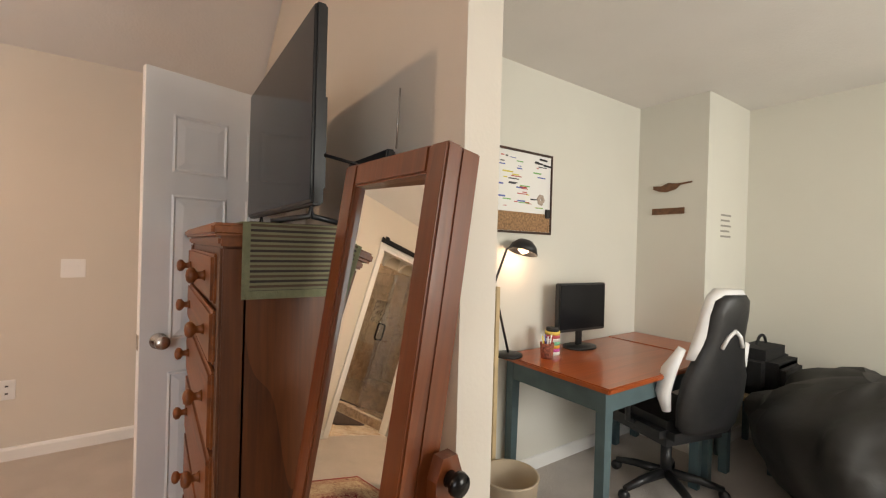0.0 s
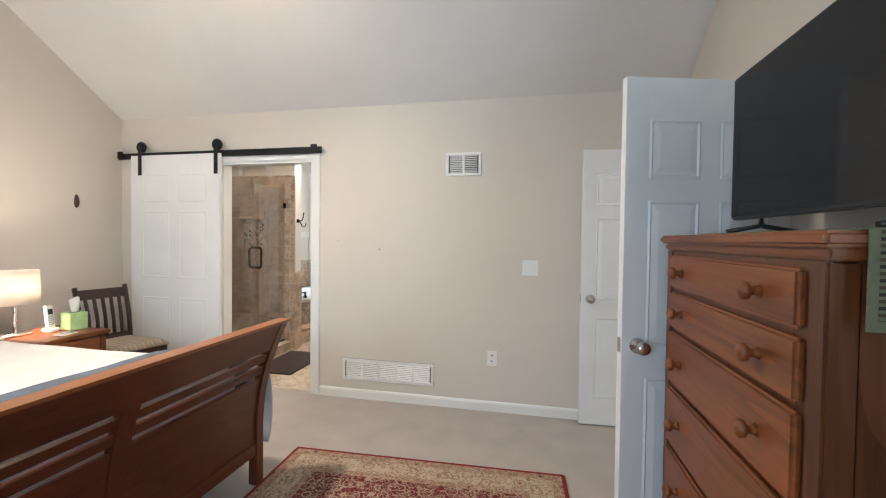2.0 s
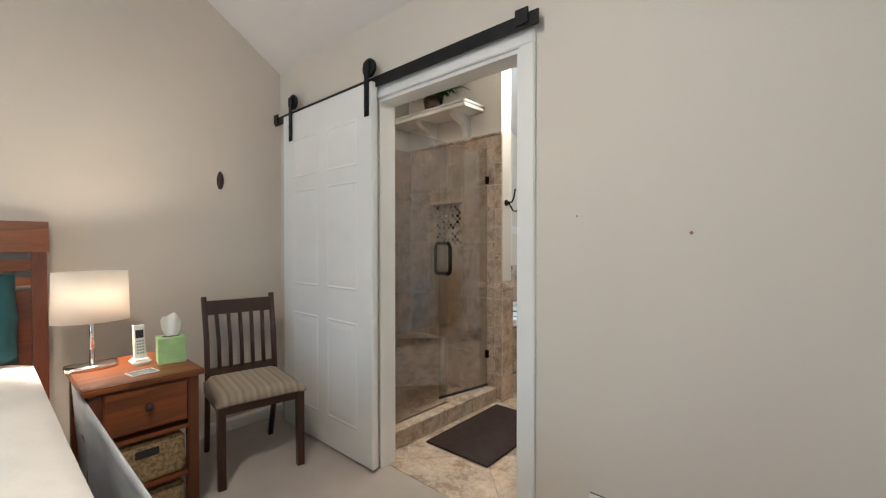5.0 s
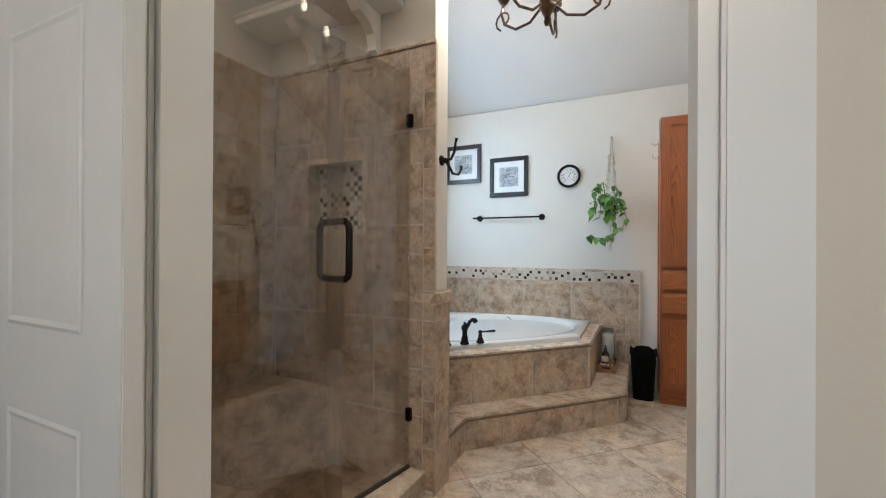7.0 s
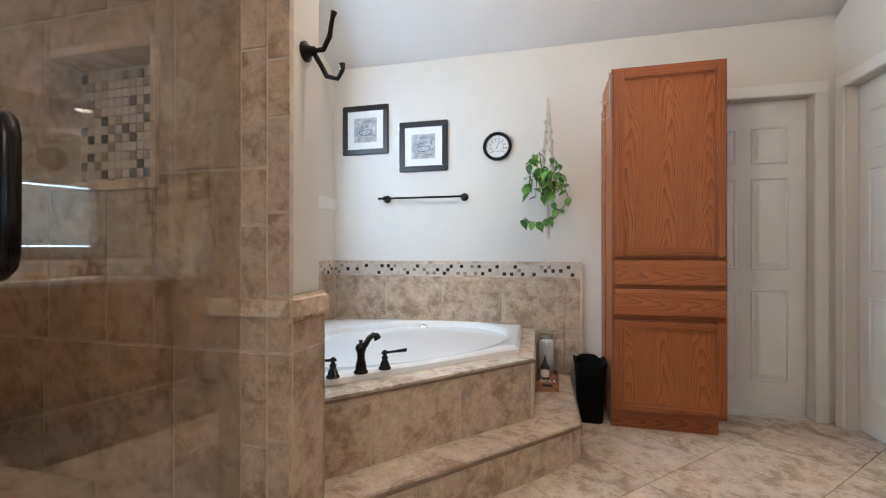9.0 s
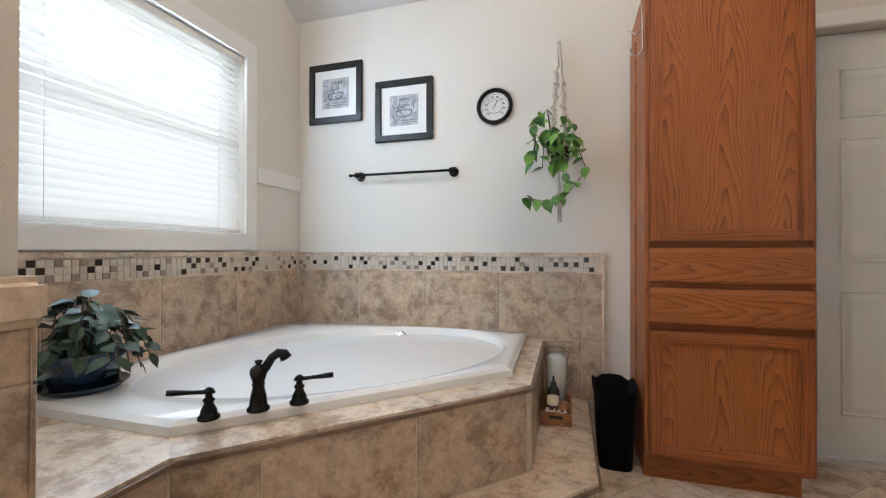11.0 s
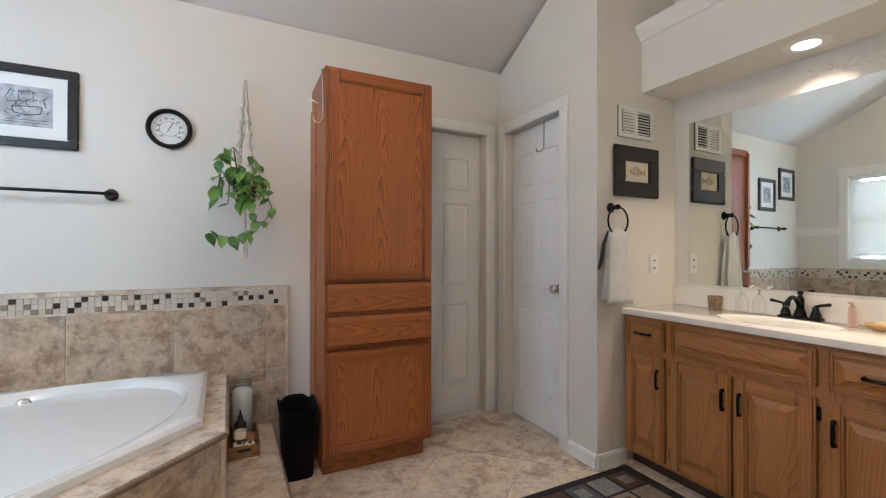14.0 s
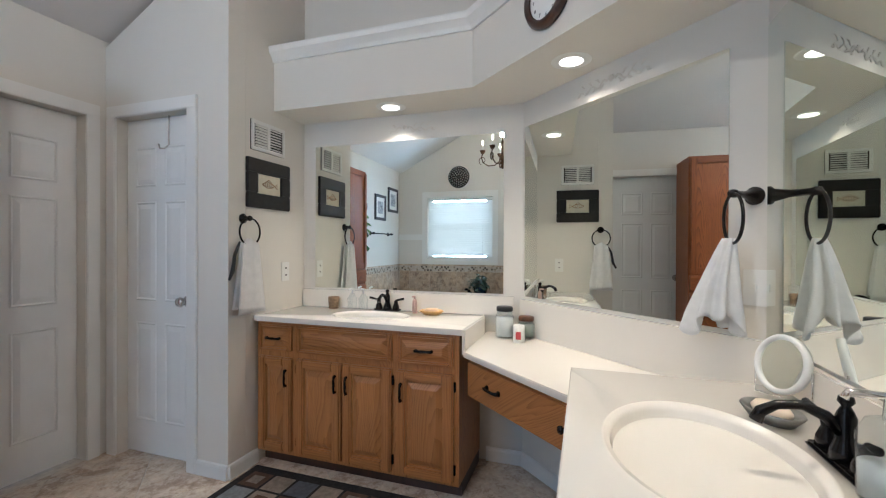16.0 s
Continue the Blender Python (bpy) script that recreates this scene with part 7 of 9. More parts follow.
for k in range(5):
    blade = part("blade", sheetlike(B(), [(0.20, -0.05, 0.385), (0.50, -0.068, 0.38), (0.535, -0.04, 0.382), (0.535, 0.05, 0.405), (0.50, 0.07, 0.408), (0.20, 0.05, 0.40)], (0, 0, 0.008)), M_WHITEP, t)
    blade.matrix_basis = Matrix.Rotation(radians(72 * k + 20), 4, "Z")
    part("blade_iron", b1(0.09, 0.24, -0.018, 0.018, 0.374, 0.3835, 0.002), M_WHITEP, blade)

# slat-back chair in the corner
M_TWEED = stripes("striped_tweed", [(0.30, 0.25, 0.19), (0.37, 0.31, 0.235), (0.27, 0.22, 0.165), (0.34, 0.285, 0.215)], "y", 0.07)
t = thing("side_chair", pose(-3.83, 3.725, 0, 0, 0, -9), "dark mahogany slat-back chair with a striped tweed seat", "chair")
for y in (-0.20, 0.20):
    part("front_leg", sheetlike(B(), [(0.19, y - 0.018, 0), (0.225, y - 0.018, 0), (0.23, y - 0.02, 0.43), (0.185, y - 0.02, 0.43)], (0, 0.037, 0)), M_ESPR, t)
    part("back_leg", tube(B(), [(-0.29, y * 0.92, 0.0), (-0.225, y * 0.95, 0.25), (-0.21, y * 0.95, 0.45), (-0.235, y * 0.95, 0.68), (-0.30, y * 0.97, 0.925)], 0.019, 4), M_ESPR, t)
    part("side_rail", b1(-0.21, 0.19, y - 0.012, y + 0.012, 0.375, 0.43, 0.003), M_ESPR, t)
part("front_rail", b1(0.19, 0.215, -0.18, 0.18, 0.375, 0.43, 0.003), M_ESPR, t)
part("back_rail", b1(-0.225, -0.2, -0.18, 0.18, 0.385, 0.43, 0.003), M_ESPR, t)
part("top_rail", sheetlike(B(), [(-0.265, -0.19, 0.82), (-0.265, 0.19, 0.82), (-0.293, 0.19, 0.90), (-0.293, -0.19, 0.90)], (-0.022, 0, 0)), M_ESPR, t)
part("low_rail", sheetlike(B(), [(-0.205, -0.18, 0.47), (-0.205, 0.18, 0.47), (-0.212, 0.18, 0.51), (-0.212, -0.18, 0.51)], (-0.02, 0, 0)), M_ESPR, t)
for k in range(5):
    y = -0.125 + k * 0.0625
    part("slat", tube(B(), [(-0.218, y, 0.50), (-0.235, y, 0.66), (-0.277, y * 1.05, 0.83)], 0.014, 4), M_ESPR, t)
bm = B()
g = []
for i in range(15):
    row = []
    for j in range(15):
        u, v = -1 + i / 7, -1 + j / 7
        row.append(bm.verts.new((0.005 + 0.235 * u, 0.222 * v * (1.0 + 0.04 * u), 0.432 + 0.05 * ((1 - u ** 6) * (1 - v ** 6)) ** 0.4 + 0.0 * u)))
    g.append(row)
for i in range(14):
    for j in range(14):
        bm.faces.new((g[i][j], g[i + 1][j], g[i + 1][j + 1], g[i][j + 1])).smooth = True
st = part("seat", bm, M_TWEED, t, "striped tweed upholstered seat")
st.modifiers.new("thick", "SOLIDIFY").thickness = 0.02

# dresser
t = thing("dresser", pose(0.33, 2.19, 0), "tall stained-pine dresser with six drawers and turned knobs", "dresser", world_coords=True)
DF, D0, D1 = 0.085, 1.735, 2.655
# dresser sides and posts use the pine with shade put into its colour
part("body", b1(DF, 0.57, D0, D1, 0.08, 1.338, 0.004), M_PINE_DIM, t)
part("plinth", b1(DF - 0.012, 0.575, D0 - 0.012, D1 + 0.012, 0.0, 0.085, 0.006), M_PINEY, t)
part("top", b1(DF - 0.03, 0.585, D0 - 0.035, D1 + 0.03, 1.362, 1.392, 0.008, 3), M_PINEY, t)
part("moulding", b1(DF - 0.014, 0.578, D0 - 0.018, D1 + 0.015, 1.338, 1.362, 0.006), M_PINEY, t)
part("corner_post", b1(DF - 0.008, DF + 0.05, D0 - 0.006, D0 + 0.05, 0.085, 1.338, 0.006), M_PINE_DIM, t)
part("corner_post", b1(DF - 0.008, DF + 0.05, D1 - 0.05, D1 + 0.004, 0.085, 1.338, 0.006), M_PINE_DIM, t)
for z0, z1 in ((1.195, 1.318), (1.045, 1.178), (0.835, 1.028), (0.605, 0.818), (0.36, 0.588), (0.11, 0.343)):
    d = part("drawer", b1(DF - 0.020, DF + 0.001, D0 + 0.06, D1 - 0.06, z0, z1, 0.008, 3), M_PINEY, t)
    for y in (D0 + 0.20, D1 - 0.20):
        part("knob", lathe(B(), [(0, 0), (0.016, 0), (0.011, 0.008), (0.010, 0.018), (0.021, 0.026), (0.022, 0.036), (0.014, 0.043), (0, 0.045)], pose(DF - 0.020, y, (z0 + z1) / 2, 0, -90, 0), 18), M_PINEY, d)
# runner
M_RUN = stripes("striped_runner", [(0.165, 0.165, 0.09), (0.035, 0.025, 0.02), (0.15, 0.15, 0.09), (0.08, 0.05, 0.03)], "z", 0.024)
M_RUNT = stripes("striped_runner_top", [(0.165, 0.165, 0.09), (0.035, 0.025, 0.02), (0.15, 0.15, 0.09), (0.08, 0.05, 0.03)], "y", 0.024)
M_RUNB = mat("green_runner_border", (0.165, 0.17, 0.095), 0.9, var=0.08, scale=60, bump=0.6, bscale=300)
t = thing("table_runner", pose(0.32, 1.72, 1.395), "green and brown striped cotton runner hanging over the dresser end", "table runner", world_coords=True)
part("border", b1(0.118, 0.505, D0 - 0.0395, D0 - 0.0375, 1.215, 1.396), M_RUNB, t)
part("fall", b1(0.135, 0.488, D0 - 0.0415, D0 - 0.0395, 1.235, 1.394), M_RUN, t)
part("top_border", b1(0.118, 0.505, D0 - 0.0375, 2.45, 1.3935, 1.3965), M_RUNB, t)
part("top_weave", b1(0.135, 0.488, D0 - 0.036, 2.43, 1.3965, 1.398), M_RUNT, t)

# television
t = thing("television", pose(0.30, 2.13, 1.398), "flat black television on a low black stand", "television", world_coords=True)
part("cabinet", b1(0.285, 0.318, 1.735, 2.625, 1.452, 1.985, 0.006), M_PLASTB, t)
part("screen", b1(0.2825, 0.2852, 1.742, 2.618, 1.466, 1.975), M_SCREEN, t, "dark glossy screen")
part("back", b1(0.325, 0.365, 1.85, 2.40, 1.50, 1.80, 0.015), M_PLASTB, t)
for y in (1.80, 2.45):
    part("foot", tube(B(), [(0.20, y - 0.0, 1.405), (0.30, y, 1.425), (0.305, y, 1.46), (0.31, y, 1.425), (0.42, y, 1.405)], 0.008, 6), M_PLASTB, t)
part("cable", tube(B(), [(0.33, 1.80, 1.60), (0.40, 1.72, 1.57), (0.46, 1.68, 1.47), (0.47, 1.70, 1.41)], 0.005, 6), M_PLASTB, t)
t = thing("set_top_box", pose(0.51, 1.90, 1.393), "black upright router box with a thin aerial on the dresser", "router", world_coords=True)
part("case", b1(0.505, 0.535, 1.745, 2.04, 1.3985, 1.635, 0.006), M_PLASTB, t)
part("aerial", tube(B(), [(0.54, 1.755, 1.64), (0.545, 1.75, 1.82)], 0.003, 6), M_NICKEL, t)

# standing jewellery mirror, leaning
M_MIRW = wood("red_cherry", (0.17, 0.040, 0.009), (0.082, 0.018, 0.005), "z", 0.32, 4, 0.6, 0.3)
MM = Matrix.Translation((0.332, 1.390, 1.53)) @ Matrix.Rotation(radians(6), 4, "Z") @ Matrix.Rotation(radians(8.5), 4, "Y")
t = thing("standing_mirror", MM, "dark cherry standing mirror cabinet tilted on its frame", "standing mirror")
W2, H2, TH = 0.18, 1.25, 0.08
part("box_back", b1(0.035, TH, -W2 + 0.002, W2 - 0.002, -H2 + 0.002, -0.002, 0.003), M_MIRW, t)
fw = 0.052
for y0, y1, z0, z1, mm_ in ((-W2, -W2 + fw, -H2, 0, M_MIRW), (W2 - fw, W2, -H2, 0, M_MIRW), (-W2 + fw, W2 - fw, -fw, 0, M_MIRW), (-W2 + fw, W2 - fw, -H2, -H2 + fw, M_MIRW)):
    part("frame", b1(0.0, 0.0345, y0, y1, z0, z1, 0.004), mm_, t)
gl_ = part("glass", b1(0.017, 0.019, -W2 + fw - 0.002, W2 - fw + 0.002, -H2 + fw, -fw), M_MIRROR, t, "mirror glass")
gl_.matrix_basis = Matrix.Translation((0.018, 0, -H2 / 2)) @ Matrix.Rotation(radians(3.2), 4, "Z") @ Matrix.Rotation(radians(0.7), 4, "Y") @ Matrix.Translation((-0.018, 0, H2 / 2))
t2 = thing("mirror_stand", pose(0.325, 1.390, 0, 0, 0, 6), "dark cherry stand with pivot knobs holding the mirror", "mirror stand")
for s_ in (-1, 1):
    y = s_ * (W2 + 0.022)
    part("post", sheetlike(B(), [(-0.035, y - 0.012, 0.05), (0.035, y - 0.012, 0.05), (0.028, y - 0.012, 0.98), (0.015, y - 0.012, 1.015), (-0.015, y - 0.012, 1.015), (-0.028, y - 0.012, 0.98)], (0, 0.024, 0)), M_MIRW, t2)
    part("knob", lathe(B(), [(0, 0), (0.014, 0), (0.010, 0.01), (0.02, 0.018), (0.018, 0.028), (0, 0.032)], Matrix.Translation((0, y + s_ * 0.012, 0.98)) @ Matrix.Rotation(radians(-90 * s_), 4, "X"), 16), M_BRONZE, t2)
    part("foot", sheetlike(B(), [(-0.19, y - 0.014, 0), (0.19, y - 0.014, 0), (0.17, y - 0.014, 0.03), (0.05, y - 0.014, 0.075), (-0.05, y - 0.014, 0.075), (-0.17, y - 0.014, 0.03)], (0, 0.028, 0)), M_MIRW, t2)
part("stretcher", b1(-0.015, 0.015, -W2 - 0.008, W2 + 0.008, 0.10, 0.15, 0.003), M_MIRW, t2)


# wall pictures over the bed
def birch_canvas(y0, y1, z0, z1, seed):
    t = thing("canvas_painting", pose(BW, (y0 + y1) / 2, z0), "tall canvas painting of pale trees on dark green", "painting", "canvas pair", world_coords=True)
    part("canvas", b1(BW + 0.001, BW + 0.03, y0, y1, z0, z1, 0.002), mat("painted_canvas", (0.35, 0.37, 0.26), 0.7, var=0.2, scale=9, colour2=(0.20, 0.24, 0.17)) if "painted_canvas" not in bpy.data.materials else bpy.data.materials["painted_canvas"], t)
    zt = z0 + (z1 - z0) * 0.62
    part("dark_ground", b1(BW + 0.030, BW + 0.0308, y0, y1, zt, z1), mat("dark_teal_paint", (0.012, 0.022, 0.026), 0.6, var=0.3, scale=12) if "dark_teal_paint" not in bpy.data.materials else bpy.data.materials["dark_teal_paint"], t)
    part("low_shade", b1(BW + 0.030, BW + 0.0306, y0, y1, z0, z0 + 0.09), bpy.data.materials["dark_teal_paint"], t)
    rn = random.Random(seed)
    white = mat("cream_paint", (0.66, 0.60, 0.47), 0.7, var=0.15, scale=30) if "cream_paint" not in bpy.data.materials else bpy.data.materials["cream_paint"]
    bm = B()
    for k in range(150):
        y, z = rn.uniform(y0 + 0.012, y1 - 0.012), rn.gauss(zt + 0.03, 0.05)
        if z > z1 - 0.12 or z < zt - 0.12:
            continue
        r = rn.uniform(0.008, 0.022)
        n_ = 7
        bm.faces.new([bm.verts.new((BW + 0.0312 + k * 1e-6, min(y1, max(y0, y + r * rn.uniform(0.6, 1.1) * math.cos(i * math.tau / n_))), z + r * rn.uniform(0.6, 1.1) * math.sin(i * math.tau / n_))) for i in range(n_)])
    part("blossom", bm, white, t)
    for k in range(16):
        y = rn.uniform(y0 + 0.01, y1 - 0.01)
        ln_ = rn.uniform(0.25, 0.55)
        part("trunk", b1(BW + 0.0300, BW + 0.0310, y - rn.uniform(0.0015, 0.004), y + 0.002, zt - ln_, zt + 0.02), white if k % 3 else bpy.data.materials["dark_teal_paint"], t)
    return t


birch_canvas(2.175, 2.577, 1.645, 2.588, 2)
birch_canvas(1.683, 2.085, 1.645, 2.595, 6)
t = thing("wall_ornament", pose(BW, 3.75, 1.66) @ Matrix.Scale(0.78, 4), "small dark carved oval wall ornament", "wall decoration")
part("carving", lathe(B(), [(0, -0.075), (0.02, -0.065), (0.034, -0.03), (0.036, 0.01), (0.026, 0.05), (0.012, 0.075), (0, 0.08)], Matrix.Diagonal((0.75, 0.8, 1, 1)), 16), M_ESPR, t)

# oriental rug
def rug_material():
    m = bpy.data.materials.new("oriental_rug")
    m.use_nodes = True
    t_, b = m.node_tree, m.node_tree.nodes["Principled BSDF"]
    b.inputs["Roughness"].default_value = 1.0
    L, N = t_.links, t_.nodes

    def math_(op, a, c=None):
        n = N.new("ShaderNodeMath")
        n.operation = op
        for i, v in enumerate((a, c)):
            if v is None:
                continue
            if isinstance(v, (int, float)):
                n.inputs[i].default_value = v
            else:
                L.new(v, n.inputs[i])
        return n.outputs[0]
    co, sep = N.new("ShaderNodeTexCoord"), N.new("ShaderNodeSeparateXYZ")
    L.new(co.outputs["Object"], sep.inputs[0])
    edge = math_("MINIMUM", math_("SUBTRACT", RUG_W / 2, math_("ABSOLUTE", sep.outputs[0])), math_("SUBTRACT", RUG_L / 2, math_("ABSOLUTE", sep.outputs[1])))

    def zones(cols):
        r = N.new("ShaderNodeValToRGB")
        r.color_ramp.interpolation = "CONSTANT"
        e = r.color_ramp.elements
        e[0].color, e[1].color, e[1].position = (*cols[0][1], 1), (*cols[1][1], 1), cols[1][0]
        for p, c in cols[2:]:
            e.new(p).color = (*c, 1)
        L.new(edge, r.inputs["Fac"])
        return r.outputs[0]
    RED, DRED, CREAM, TAN, OLIVE = (0.27, 0.020, 0.016), (0.085, 0.012, 0.014), (0.52, 0.41, 0.28), (0.30, 0.16, 0.11), (0.19, 0.075, 0.05)
    base = zones([(0, RED), (0.022, TAN), (0.075, CREAM), (0.205, TAN), (0.25, (0.15, 0.014, 0.014))])
    motif = zones([(0, DRED), (0.022, CREAM), (0.075, OLIVE), (0.205, CREAM), (0.25, CREAM)])
    v1 = N.new("ShaderNodeTexVoronoi")
    v1.inputs["Scale"].default_value = 13
    L.new(co.outputs["Object"], v1.inputs["Vector"])
    n1 = N.new("ShaderNodeTexNoise")
    n1.inputs["Scale"].default_value, n1.inputs["Detail"].default_value, n1.inputs["Distortion"].default_value = 22, 2, 2.0
    L.new(co.outputs["Object"], n1.inputs["Vector"])
    ring = math_("ABSOLUTE", math_("SUBTRACT", v1.outputs["Distance"], 0.42))
    m1 = math_("LESS_THAN", ring, 0.035)
    m2 = math_("LESS_THAN", math_("ABSOLUTE", math_("SUBTRACT", n1.outputs["Fac"], 0.5)), 0.035)
    mask = math_("MULTIPLY", math_("MAXIMUM", m1, m2), 0.7)
    mx = N.new("ShaderNodeMixRGB")
    L.new(mask, mx.inputs[0])
    L.new(base, mx.inputs[1])
    L.new(motif, mx.inputs[2])
    v2 = N.new("ShaderNodeTexVoronoi")
    v2.inputs["Scale"].default_value = 13
    L.new(co.outputs["Object"], v2.inputs["Vector"])
    m3 = math_("MULTIPLY", math_("LESS_THAN", v2.outputs["Distance"], 0.14), 0.8)
    mx2 = N.new("ShaderNodeMixRGB")
    L.new(m3, mx2.inputs[0])
    L.new(mx.outputs[0], mx2.inputs[1])
    L.new(zones([(0, RED), (0.022, DRED), (0.075, (0.26, 0.05, 0.03)), (0.205, RED), (0.25, TAN)]), mx2.inputs[2])
    L.new(mx2.outputs[0], b.inputs["Base Color"])
    n2 = N.new("ShaderNodeTexNoise")
    n2.inputs["Scale"].default_value = 400
    L.new(co.outputs["Object"], n2.inputs["Vector"])
    bp = N.new("ShaderNodeBump")
    bp.inputs["Strength"].default_value, bp.inputs["Distance"].default_value = 0.8, 0.003
    L.new(n2.outputs["Fac"], bp.inputs["Height"])
    L.new(bp.outputs["Normal"], b.inputs["Normal"])
    return m


RUG_W, RUG_L = 1.68, 2.35
ob = solid("area_rug", box(B(), -RUG_W / 2, RUG_W / 2, -RUG_L / 2, RUG_L / 2, 0.0, 0.011, 0.004), rug_material(), "red and cream oriental rug on the carpet", "rug")
ob.matrix_basis = pose(-1.045, 2.13, 0.0005, 0, 0, 2.0)


# ---- office ----
M_REDTOP = wood("red_stained_top", (0.44, 0.095, 0.022), (0.30, 0.056, 0.014), "x", 0.3, 3, 0.6, 0.4)
M_TEALLEG = mat("slate_teal_paint", (0.075, 0.125, 0.135), 0.5, var=0.1, scale=10)
M_LEATHB = mat("black_leatherette", (0.016, 0.016, 0.017), 0.42, var=0.15, scale=30, bump=0.2, bscale=300)
M_LEATHW = mat("white_leatherette", (0.74, 0.73, 0.72), 0.42, var=0.03, scale=20, bump=0.2, bscale=300)
M_BEAN = mat("charcoal_vinyl", (0.020, 0.0185, 0.017), 0.55, var=0.2, scale=6, bump=1.0, bscale=14)
t = thing("desk", pose(2.25, 2.07, 0), "red-brown stained desk on slate-teal painted legs", "desk", world_coords=True)
part("top", b1(1.59, 2.60, 1.715, 2.415, 0.725, 0.752, 0.006), M_REDTOP, t)
for x0, x1, y0, y1 in ((1.64, 2.56, 1.765, 1.785), (1.64, 2.56, 2.36, 2.38), (1.63, 1.65, 1.80, 2.36), (2.54, 2.56, 1.80, 2.36)):
    part("apron", b1(x0, x1, y0, y1, 0.62, 0.724, 0.002), M_TEALLEG, t)
for x in (1.625, 2.52):
    for y in (1.755, 2.345):
        part("leg", sheetlike(B(), [(x, y, 0.7245), (x + 0.06, y, 0.7245), (x + 0.05, y + 0.008, 0.0), (x + 0.012, y + 0.008, 0.0)], (0, 0.05, 0)), M_TEALLEG, t)
t = thing("side_table", pose(2.8, 2.1, 0), "red-brown stained table on slate-teal legs pushed against the desk", "table", world_coords=True)
part("top", b1(2.61, 2.955, 1.72, 2.415, 0.728, 0.755, 0.006), M_REDTOP, t)
for x in (2.63, 2.88):
    for y in (1.75, 2.34):
        part("leg", b1(x, x + 0.05, y, y + 0.05, 0, 0.727, 0.004), M_TEALLEG, t)
t = thing("monitor", pose(2.15, 2.30, 0.752, 0, 0, -4), "small black computer monitor on a round foot", "monitor")
part("case", b1(-0.205, 0.205, -0.02, 0.02, 0.105, 0.40, 0.006), M_PLASTB, t)
part("screen", b1(-0.195, 0.195, -0.0215, -0.0195, 0.122, 0.39), M_SCREEN, t, "dark screen")
part("neck", b1(-0.022, 0.022, 0.0, 0.02, 0.01, 0.14, 0.004), M_PLASTB, t)
part("foot", oval(B(), [(0, 0), (1, 0), (0.97, 0.012), (0, 0.016)], Matrix(), 0.12, 0.085), M_PLASTB, t)
# whiteboard
t = thing("whiteboard", pose(1.70, 2.43, 1.69), "magnetic whiteboard and cork strip in a dark frame, covered in notes", "whiteboard", world_coords=True)
X0, X1, Z0, Z1 = 1.38, 1.985, 1.445, 1.935
part("board", b1(X0, X1, 2.416, 2.428, Z0, Z1), M_WHITEP, t)
part("cork", b1(X0 + 0.015, X1 - 0.015, 2.414, 2.4158, Z0 + 0.015, Z0 + 0.125), mat("cork", (0.36, 0.20, 0.10), 0.9, var=0.25, scale=80), t)
for x0, x1, z0, z1 in ((X0, X1, Z1 - 0.014, Z1), (X0, X1, Z0, Z0 + 0.014), (X0, X0 + 0.014, Z0 + 0.014, Z1 - 0.014), (X1 - 0.014, X1, Z0 + 0.014, Z1 - 0.014)):
    part("frame", b1(x0, x1, 2.408, 2.4155, z0, z1, 0.002), M_ESPR, t)
rn = random.Random(11)
inks = [mat("ink_" + n, c, 0.6) for n, c in (("red", (0.5, 0.05, 0.05)), ("blue", (0.08, 0.12, 0.4)), ("green", (0.15, 0.45, 0.12)), ("yellow", (0.65, 0.55, 0.08)), ("dark", (0.04, 0.04, 0.05)))]
for k in range(46):
    x, z = rn.uniform(X0 + 0.03, X1 - 0.12), rn.uniform(Z0 + 0.15, Z1 - 0.05)
    part("note_line", b1(x, x + rn.uniform(0.02, 0.09), 2.4150, 2.4158, z, z + rn.uniform(0.004, 0.009)), inks[rn.randrange(5)], t)
for x, z in ((1.90, 1.90), (1.86, 1.875), (1.935, 1.868)):
    part("marker", tube(B(), [(x - 0.03, 2.411, z), (x + 0.03, 2.411, z - 0.004)], 0.006, 8), inks[4], t)
part("magnet_clip", b1(1.925, 1.965, 2.402, 2.414, 1.545, 1.60, 0.004), M_PLASTB, t)
for k in range(6):
    part("flower_magnet", lathe(B(), [(0, 0), (0.016, 0), (0.012, 0.004), (0, 0.005)], Matrix.Translation((1.89 + 0.02 * math.cos(k), 2.4155, 1.655 + 0.02 * math.sin(k))) @ Matrix.Rotation(radians(90), 4, "X"), 8), mat("beige_felt", (0.42, 0.33, 0.27), 0.9) if "beige_felt" not in bpy.data.materials else bpy.data.materials["beige_felt"], t)
# desk lamp
t = thing("desk_lamp", pose(1.60, 2.36, 0.752), "black desk lamp with a dome shade bent over the desk", "desk lamp")
part("base", lathe(B(), [(0, 0), (0.08, 0), (0.08, 0.012), (0.02, 0.02), (0, 0.02)]), M_PLASTB, t)
part("arm", tube(B(), [(0, 0, 0.02), (-0.12, 0.0, 0.40), (-0.05, -0.02, 0.60), (0.0, -0.03, 0.615)], 0.007, 8), M_PLASTB, t)
sh = part("shade", lathe(B(), [(0.015, 0.045), (0.04, 0.04), (0.072, 0.01), (0.085, -0.03), (0.08, -0.03), (0.066, 0.008), (0.036, 0.034)], pose(0.07, -0.03, 0.61, 0, 18, 0)), M_PLASTB, t)
part("bulb", lathe(B(), [(0, -0.03), (0.03, -0.01), (0.03, 0.01), (0, 0.03)], pose(0.07, -0.03, 0.60, 0, 18, 0), 12), bpy.data.materials["warm_bulb_glow"], t)
t = thing("striped_jar", pose(1.86, 2.27, 0.752), "jar wrapped in rainbow stripes with a dark lid", "jar")
